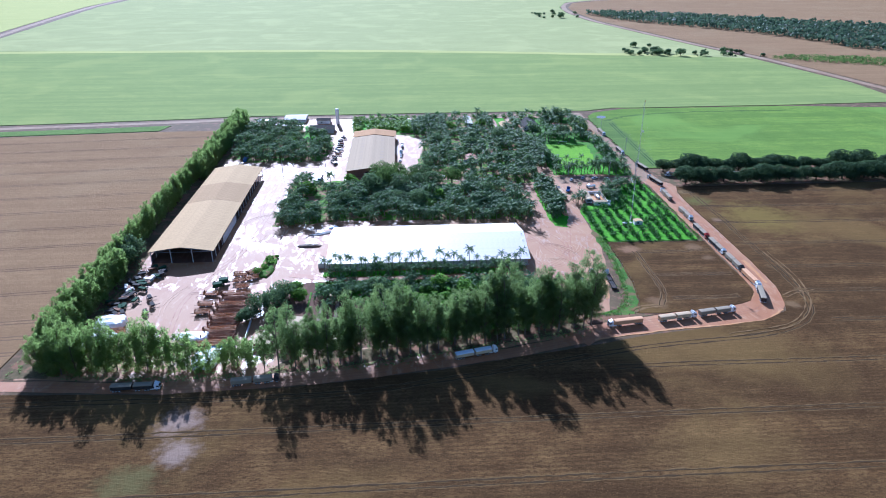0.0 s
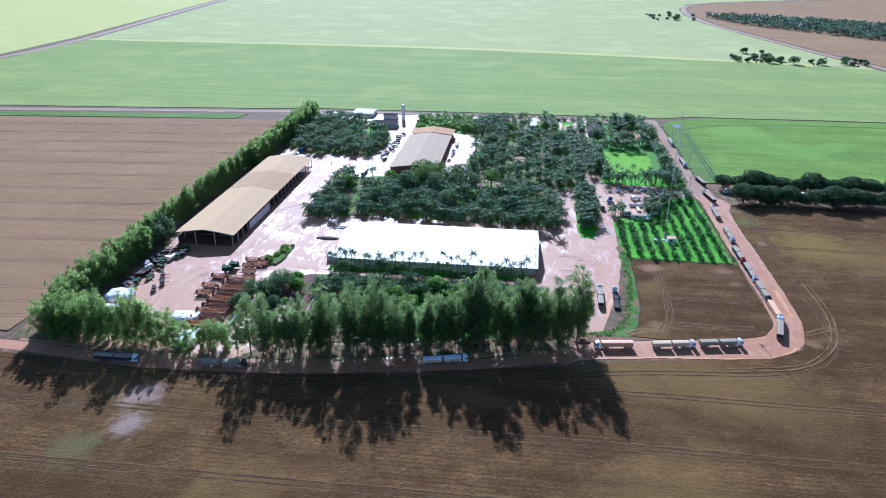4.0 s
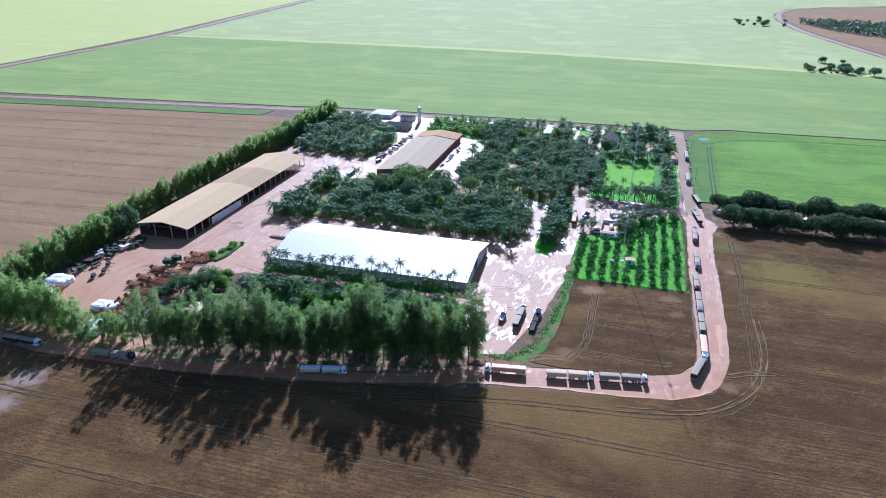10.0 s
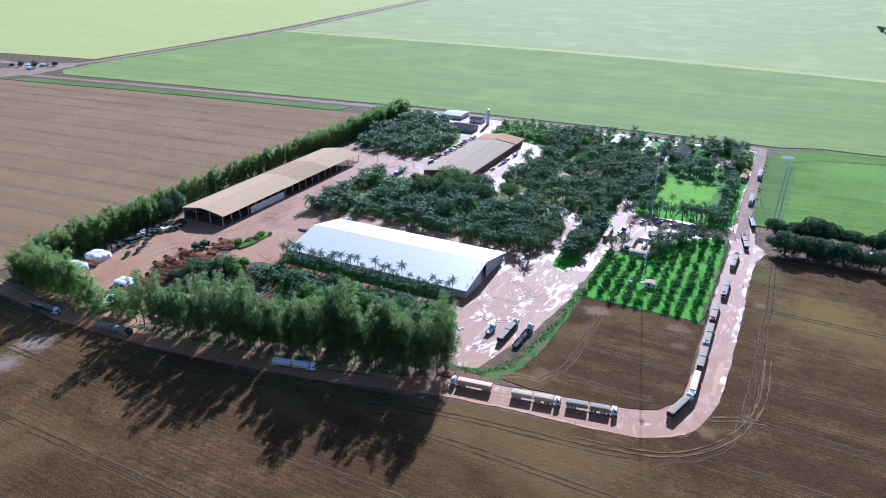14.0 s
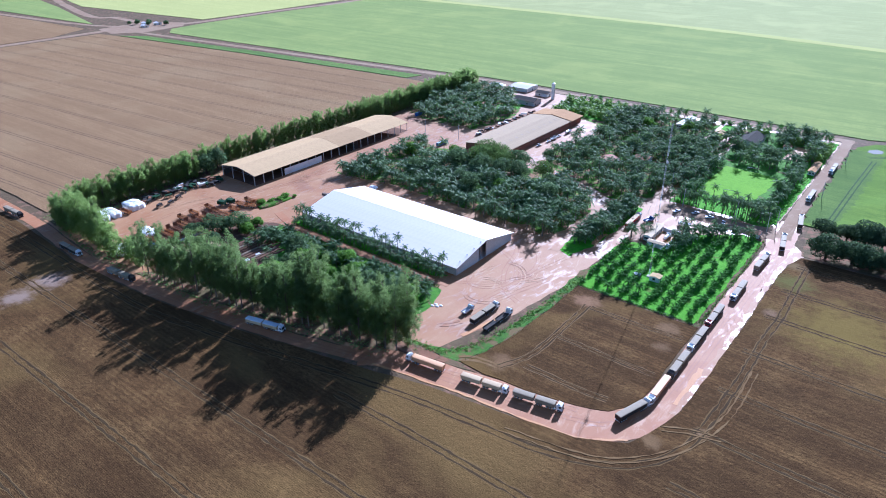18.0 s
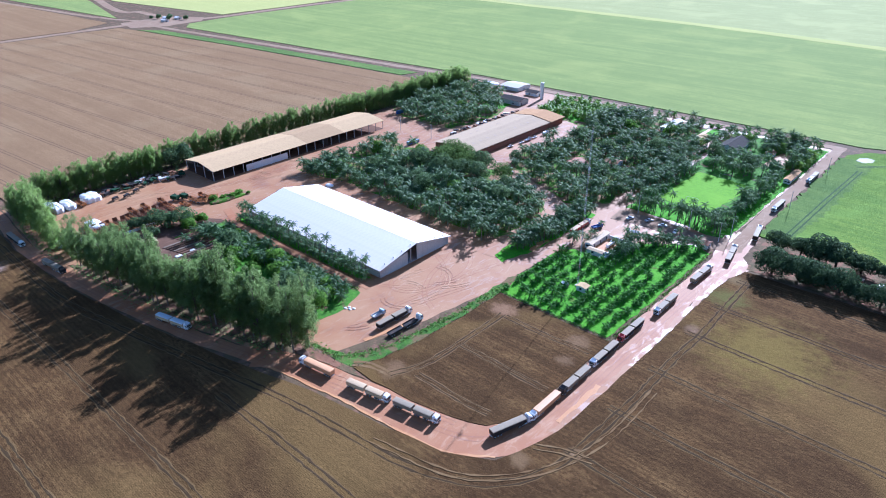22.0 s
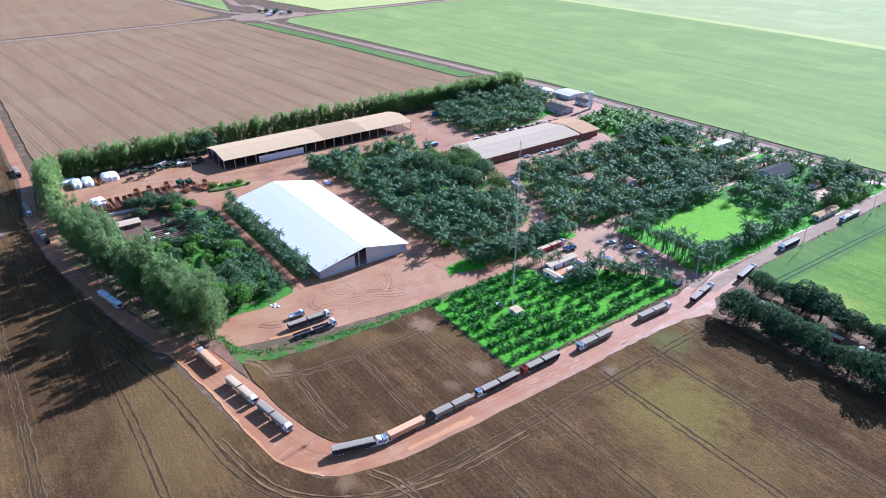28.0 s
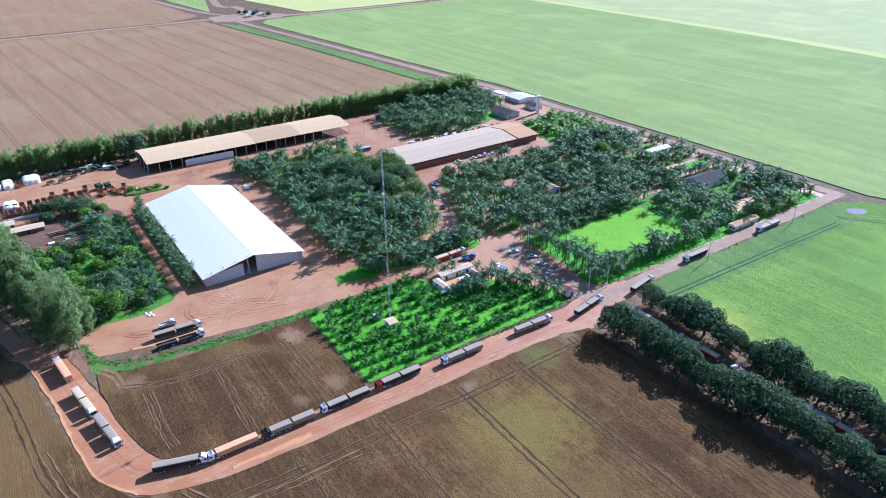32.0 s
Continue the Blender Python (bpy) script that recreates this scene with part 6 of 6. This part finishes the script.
park(D_SALMON, 105, 274.0, 188)
park(W_CREAM, 130.5, 277.4, 10)
park(W_GREY, 152.0, 281.4, 10)
park(D_DARK, 182.4, 297.0, 72)
park(copy_thing(D_SALMON, pose(0, 0, 0)), 185.6, 316.0, 270)
park(K_GREY, 185.8, 335.0, 270)
park(W_DARK, 185.6, 357.5, 270)
park(R_GREY, 185.4, 380.5, 270)
park(W_GREY, 187.2, 410.0, 270)
park(W_GREY, 187.8, 448.0, 88)
park(W_DARK, 190.6, 479.0, 100)
park(D_DARK, 192.0, 512.5, 100)
park(D_DARK, 187.8, 560.5, 270)
park(W_GREY, 189.0, 622.5, 270)
park(F_DARK, 109.4, 318.5, 88)
park(W_DARK, 101.6, 319.5, 88)
park(K_GREY, -190, 239.0, 2)
park(W_DARK, -112, 235.6, 1)
park(K_GREY, -64, 237.4, 6)
park(B_PALE, 30, 252.2, 14)
park(R_RED, 113.4, 456.0, 92)
for _x, _m in ((214, W_GREY), (240, R_RED), (266, W_CREAM), (296, R_RED), (322, K_GREY), (350, W_GREY)):
    park(_m, _x, 491.0 + (_x % 7) * 0.25, 180)


def small_truck(label, paint, bed, name="small_truck", group="parked farm vehicles", tank=False):
    t = thing(name, label, "truck", group)
    cab(t, 3.6, paint, 1.8, 2.5)
    part("chassis", MB().box(-3.4, -0.42, 0.6, 3.4, 0.42, 0.85), DARK, t)
    if tank:
        part("tank", MB().tube((-3.2, 0, 1.75), (1.5, 0, 1.75), 0.95, 0.95, 14), bed, t)
    else:
        part("bed", MB().box(-3.4, -1.15, 0.9, 1.6, 1.15, 1.1), bed, t)
        for a in ((-3.4, -1.15, 1.6, -1.09), (-3.4, 1.09, 1.6, 1.15), (-3.4, -1.09, -3.34, 1.09), (1.54, -1.09, 1.6, 1.09)):
            part("side_board", MB().box(a[0], a[1], 1.1, a[2], a[3], 1.7), bed, t)
    for x in (2.6, -2.2):
        for s in (-1, 1):
            wheel(t, x, s * 1.0, 0.9)
    return t


def car(label, paint, name="pickup", category="car"):
    t = thing(name, label, category, "parked cars")
    body = part("body", MB().slab_y([(-2.5, 0.45), (2.4, 0.45), (2.5, 0.85), (1.2, 1.05), (-2.5, 1.05)], -0.88, 0.88), paint, t)
    part("cabin", MB().slab_y([(-1.0, 1.05), (1.2, 1.05), (0.5, 1.62), (-0.7, 1.62)], -0.78, 0.78), GLASS, t)
    part("roof", MB().box(-0.72, -0.76, 1.62, 0.52, 0.76, 1.68), paint, t)
    part("bumper", MB().box(2.4, -0.86, 0.4, 2.56, 0.86, 0.62), DARK, body)
    for x in (1.6, -1.6):
        for s in (-1, 1):
            wheel(t, x, s * 0.8, 0.7)
    return t


S_WHITE = small_truck("small white farm truck with a low bed", WHITE_PAINT, WHITE_PAINT)
S_BLUE = small_truck("small blue farm truck parked in the yard", BLUE_PAINT, BLUE_PAINT)
S_TANK = small_truck("white tank truck parked by the store", WHITE_PAINT, WHITE_PAINT, "tank_truck", tank=True)
S_PALE = small_truck("small pale grey truck with a covered bed", PALE_BLUE, GALVA)
C_WHITE = car("white pickup parked on the clay", WHITE_PAINT)
C_DARK = car("dark car parked on the clay", DARK, "car")
C_SILVER = car("silver car parked on the clay", GALVA, "car")
park(S_PALE, 93.6, 317, 88)
for _x, _y, _h in ((139, 470, 200), (142, 433, 80), (-2, 566, 88)):
    park(S_WHITE, _x, _y, _h)
for _x, _y, _h in ((120, 463, 70), (-82, 265, 10)):
    park(S_BLUE, _x, _y, _h)
park(S_TANK, 137.5, 447, 90)
park(S_TANK, -1, 588, 90)
for _x, _y, _h in ((30, 502, 160), (40, 498, 160), (128, 487, 70), (147, 490, 30), (-2, 558, 88), (-2, 575, 88), (24, 507, 30), (-58, 560, 60), (-58, 600, 70)):
    park(C_WHITE, _x, _y, _h)
for _x, _y, _h in ((58, 490, 150), (-47, 352, 40), (-56, 540, 60), (-57, 575, 75), (228, 489, 10), (256, 492, 0), (310, 488, 0)):
    park(C_DARK, _x, _y, _h)
for _x, _y, _h in ((138, 491, 60), (156, 487, 100), (-3, 545, 80), (-59, 585, 80), (206, 493, 5), (281, 494, 0)):
    park(C_SILVER, _x, _y, _h)

# blue container and bus
t = thing("shipping_container", "long blue steel container standing on the clay", "container")
body = part("body", MB().box(-6.1, -1.22, 0.15, 6.1, 1.22, 2.75, 0.03), BLUE_PAINT, t)
for _k in range(18):
    for _s in (-1, 1):
        part("side_rib", MB().box(-5.9 + _k * 0.69, _s * 1.25 - 0.04, 0.3, -5.65 + _k * 0.69, _s * 1.25 + 0.04, 2.6), BLUE_PAINT, body)
for _s in (-1, 1):
    part("door", MB().box(6.1, _s * 0.61 - 0.57, 0.25, 6.16, _s * 0.61 + 0.57, 2.65), BLUE_PAINT, t)
t.matrix_world = pose(-132.5, 557.5, 0.03, 0, 0, 92)
t = thing("bus", "blue farm bus with a pale roof parked by the orchard", "bus")
body = part("body", MB().slab_y([(-5.6, 0.5), (5.5, 0.5), (5.7, 1.2), (5.5, 2.7), (-5.6, 2.75)], -1.22, 1.22), BLUE_PAINT, t)
part("roof", MB().box(-5.5, -1.15, 2.75, 5.3, 1.15, 2.92, 0.06), PALE_BLUE, t)
part("windscreen", MB().box(5.55, -1.05, 1.4, 5.68, 1.05, 2.5), GLASS, body)
for _s in (-1, 1):
    for _k in range(7):
        part("side_window", MB().box(-5.2 + _k * 1.45, _s * 1.23 - 0.015, 1.5, -3.95 + _k * 1.45, _s * 1.23 + 0.015, 2.4), GLASS, body)
    for _x in (-3.4, 3.6):
        wheel(t, _x, _s * 1.02)
t.matrix_world = pose(-64.5, 502, 0.03, 0, 0, 86)

# ---- the machine yard ----
def wagon(label, paint, long=15.0, head=3.2):
    """A long slatted field wagon with a tall headboard."""
    t = thing("field_wagon", label, "wagon", "row of field wagons")
    h = long / 2
    part("chassis", MB().box(-h, -0.4, 0.65, h, 0.4, 0.9), DARK, t)
    part("bed", MB().box(-h, -1.3, 0.9, h, 1.3, 1.05), RUST, t)
    for s in (-1, 1):
        for z in (1.25, 1.75, 2.25):
            part("side_slat", MB().box(-h, s * 1.3 - 0.04, z - 0.13, h, s * 1.3 + 0.04, z + 0.13), paint, t)
        b = MB()
        for x in spread(-h + 0.1, h - 0.1, 9):
            b.box(x - 0.06, s * 1.36 - 0.04, 0.9, x + 0.06, s * 1.36 + 0.04, 2.45)
        part("stakes", b, paint, t)
        for x in (-h + 1.2, -h + 2.5, h - 2.6, h - 1.4):
            wheel(t, x, s * 1.0)
    b = MB().box(-h - 0.1, -1.3, 0.9, -h, 1.3, head)
    part("headboard", b, RUST, t, "rusty headboard")
    part("tailboard", MB().box(h, -1.3, 0.9, h + 0.08, 1.3, 2.2), paint, t)
    part("drawbar", MB().box(-h - 2.2, -0.1, 0.65, -h, 0.1, 0.8), DARK, t)
    return t


W1 = wagon("long slatted field wagon with worn orange paint", ORANGE_PAINT)
W2 = wagon("long rusty field wagon with a tall headboard", RUST, 14.0, 3.6)
W3 = wagon("short orange dump wagon", ORANGE_PAINT, 7.0, 2.8)
for _i in range(13):
    park(W2 if _i % 3 else W1, -88.5 + (_i % 3) * 0.6, 267.5 + _i * 4.0, 3 - (_i % 3) * 2)
for _x, _y, _h in ((-101, 297, 4), (-101.5, 305, 0), (-101.5, 316, -4), (-90, 331, 10), (-84, 333, 30), (-87, 323.5, 10), (-85, 341, 55), (-91, 338, 0),
                   (-136, 281, 8)):
    park(W3, _x, _y, _h)


def hopper(label, paint):
    """A round-backed chaser bin."""
    t = thing("grain_bin", label, "machine", "chaser bins")
    part("bin", MB().slab_x([(-1.5, 1.3), (1.5, 1.3), (1.7, 2.2), (1.5, 3.4), (-1.5, 3.4), (-1.7, 2.2)], -2.4, 2.4), paint, t)
    part("frame", MB().box(-2.8, -0.5, 0.8, 3.2, 0.5, 1.3), DARK, t)
    part("auger", MB().tube((2.2, 1.6, 1.2), (-1.8, 1.9, 4.0), 0.22, None, 8), paint, t)
    for s in (-1, 1):
        wheel(t, -0.6, s * 1.5, 1.7)
    return t


H1 = hopper("dark green chaser bin standing in the yard", GREEN_PAINT)
for _x, _y, _h in ((-100, 324, 20), (-98, 329, 10)):
    park(H1, _x, _y, _h)


def implement(seed, label, paint):
    """A tillage or seeding implement: frame, tools, hopper, wheels."""
    r = random.Random(seed)
    t = thing("farm_implement", label, "machine", "implements along the windbreak")
    w = r.uniform(3.5, 6)
    part("frame", MB().box(-1.2, -w / 2, 0.8, -1.0, w / 2, 1.0).box(0.9, -w / 2, 0.8, 1.1, w / 2, 1.0).box(-1.2, -0.2, 0.8, 3.4, 0.0, 1.0).box(-1.2, w / 2 - 0.2, 0.8, 1.1, w / 2, 1.0), paint, t)
    part("hopper", MB().slab_y([(-0.7, 1.1), (0.5, 1.1), (0.9, 2.1), (-1.0, 2.1)], -w / 2 + 0.3, w / 2 - 0.3), paint, t)
    for i in range(7):
        y = -w / 2 + (i + 0.5) * w / 7
        part("tine", MB().tube((-1.1, y, 0.85), (-1.6, y, 0.05), 0.07, 0.05, 5), RUST, t)
    for s in (-1, 1):
        wheel(t, 0.2, s * (w / 2 + 0.25), 1.1)
    return t


IM = [implement(5, "old green seed drill standing among weeds", GREEN_PAINT), implement(6, "grey implement with a pale hopper", GALVA),
      implement(7, "rusty cultivator abandoned in the yard", RUST), implement(8, "faded white sprayer frame", WHITE_PAINT), implement(9, "dark harrow abandoned in the yard", DARK)]
_r = random.Random(90)
for _i in range(40):
    _y = 296 + _i * 1.38
    park(IM[_r.choice((0, 2, 0, 2, 4, 4, 4, 1, 4, 4))], -147 + _r.uniform(-3, 9) + (4 if _y > 335 else 0), _y, _r.uniform(0, 360))
for _x, _y in ((-132, 314), (-129, 299), (-128, 306)):
    park(IM[4], _x, _y, 30)
_r = random.Random(91)
for _i in range(14):
    park(IM[_r.choice((1, 2, 4))], -57 + _r.uniform(-3, 3), 540 + _i * 6.5, _r.uniform(0, 360))


def heap(name, label, x, y, rx, ry, h, mat, seed, category="heap", group="covered heaps", sharp=2.6, flat=2.2):
    """A sagging covered heap with folds."""
    rng = random.Random(seed)
    v, f, n, m = [], [], 20, 7
    for i in range(m):
        t = i / (m - 1)
        for k in range(n):
            a = 6.28318 * k / n
            q = (abs(math.cos(a)) ** sharp + abs(math.sin(a)) ** sharp) ** (-1 / sharp)
            fold = 1 + 0.05 * math.sin(7 * a + seed) + rng.uniform(-0.03, 0.03)
            s = (1 - t ** flat) * fold + 0.02
            v.append((x + math.cos(a) * q * rx * s, y + math.sin(a) * q * ry * s, h * (1 - (1 - t) ** 1.8) + rng.uniform(-0.06, 0.06) * h * t - 0.05 * (i == 0)))
    for i in range(m - 1):
        f += [(i * n + k, i * n + (k + 1) % n, (i + 1) * n + (k + 1) % n, (i + 1) * n + k) for k in range(n)]
    f.append(tuple(range((m - 1) * n, m * n)))
    return single(name, MB().add(v, f), mat, label, category, group)


for _i, (_x, _y, _a, _c, _h) in enumerate(((-141, 268, 7, 3.0, 4.2), (-141, 275, 7, 3.0, 4.0), (-142, 289, 6.5, 5.0, 4.4), (-99, 273, 6.5, 4.0, 3.6), (-89, 254, 5, 5.5, 4.4), (-150, 264, 4, 5, 3), (-86, 260, 3, 3, 2.6))):
    heap("tarpaulin_mound", "mound covered with white plastic sheet", _x, _y, _a, _c, _h * 0.85, TARP_WHITE, 100 + _i, sharp=6.0, flat=5.0)
for _i, (_x, _y) in enumerate(((78, 313.5), (79.6, 312.4), (80.6, 314), (77.4, 311.6))):
    heap("white_sack", "white sack lying beside the bushes", _x, _y, 0.9, 0.6, 0.45, TARP_WHITE, 130 + _i, "sack", "white sacks")
heap("brush_mound", "long mound of dark brush and weeds in the yard", -78, 349, 4, 14, 1.8, UNDER, 111)
heap("brush_mound", "long low mound of dark brush and timber", -58, 376, 7, 2, 1.2, WOOD, 112)
heap("sack_mound", "white sacks heaped on the orchard edge", -46, 404, 3, 2, 1.2, TARP_WHITE, 113)
heap("spoil_mound", "low heap of red earth at the road", 90, 277, 4, 2, 1.0, SOIL, 114)
heap("lime_mound", "pale heap of lime near the implement hall", -140, 694, 9, 5, 1.2, TARP_WHITE, 115)
for _i in range(6):
    single("water_pipe", MB().tube((-60 + _i * 1.2, 392, 0.3), (-48 + _i * 1.2, 398, 0.3), 0.28, None, 8), STEEL, "grey pipe lying on the clay", "pipe", "stacked pipes")

single("yard_wall", MB().box(-0.2, 0, 0, 0.2, 44, 1.6), WHITE_WALL, "low white wall along the machine yard", "wall").matrix_world = pose(-75, 268, 0, 0, 0, 2)

# nursery beds and fences
for _i in range(9):
    single("nursery_bed", MB().box(-44 + _i * 2.6, 286 + _i * 0.6, 0, -42.4 + _i * 2.6, 304 + _i * 0.4, 0.5, 0.08), SOIL if _i % 3 else WOOD, "raised dark nursery bed", "bed", "nursery beds")


for _i in range(11):
    _x = -53 + _i * 2.4
    single("planted_row", MB().box(_x, 296 + _i * 0.2, 0, _x + 1.0, 317 - _i * 0.7, 0.32, 0.1), WEEDS if _i % 4 == 1 else CHAFF if _i % 4 == 3 else SOIL, "long low planted row in the nursery soil", "bed", "planted rows")
for _x, _y, _w, _l, _mt, _t in ((-28, 286.5, 2.2, 3.4, TARP_WHITE, "white"), (-29, 295, 1.6, 2.6, TARP_WHITE, "white"), (-86, 285, 2.4, 6, GALVA, "pale grey"), (-34, 268, 2.4, 4, TARP_TAN, "tan"), (-88, 266, 2.6, 3.2, BLUE_PAINT, "blue"), (-40, 312, 2, 3, TARP_TAN, "tan")):
    single("ground_sheet", MB().box(_x - _w / 2, _y - _l / 2, 0.05, _x + _w / 2, _y + _l / 2, 0.75, 0.12), _mt, _t + " sheet spread over low stacked goods", "tarpaulin", "covered goods")


def fence(name, line, step, label, h=1.3):
    t = thing(name, label, "fence")
    me = MB().tube((0, 0, -0.1), (0, 0, h), 0.09, 0.08, 5).mesh("post", WOOD)
    pts = along(line, step, 0.05, 5)
    for x, y in pts:
        part("post", me, None, t).location = (x, y, 0.1)
    for z in (0.5, 0.9, 1.25):
        v = [(x, y + dy, z + dz) for x, y in pts for dy, dz in ((-0.012, 0), (0.012, 0), (0, 0.02))]
        f = [(3 * i + k, 3 * i + (k + 1) % 3, 3 * i + 3 + (k + 1) % 3, 3 * i + 3 + k) for i in range(len(pts) - 1) for k in range(3)]
        part("wire", MB().add(v, f), STEEL, t)


fence("wire_fence", [(82, 280), (98, 282), (113, 284.3), (118, 297), (121.2, 316), (122.3, 345), (122.6, 370)], 3.0, "wire fence with wooden posts along the plot")
fence("wire_fence", [(121, 370.5), (150, 370), (181, 369)], 4.0, "wire fence between plot and palms")
fence("roadside_fence", [(182, 372), (182.4, 430), (182, 474)], 4.0, "wire fence along the clay road")
fence("roadside_fence", [(181.5, 505), (181.3, 600), (181, 694)], 4.0, "pale post fence along the clay road")
for _y in (536, 588):
    g = thing("football_goal", "white football goal on the lawn", "goal", "goals")
    for _x in (140.5, 147.8):
        part("post", MB().tube((_x, _y, 0.1), (_x, _y, 2.5), 0.08, None, 6), WHITE_PAINT, g)
    part("crossbar", MB().tube((140.5, _y, 2.5), (147.8, _y, 2.5), 0.08, None, 6), WHITE_PAINT, g)
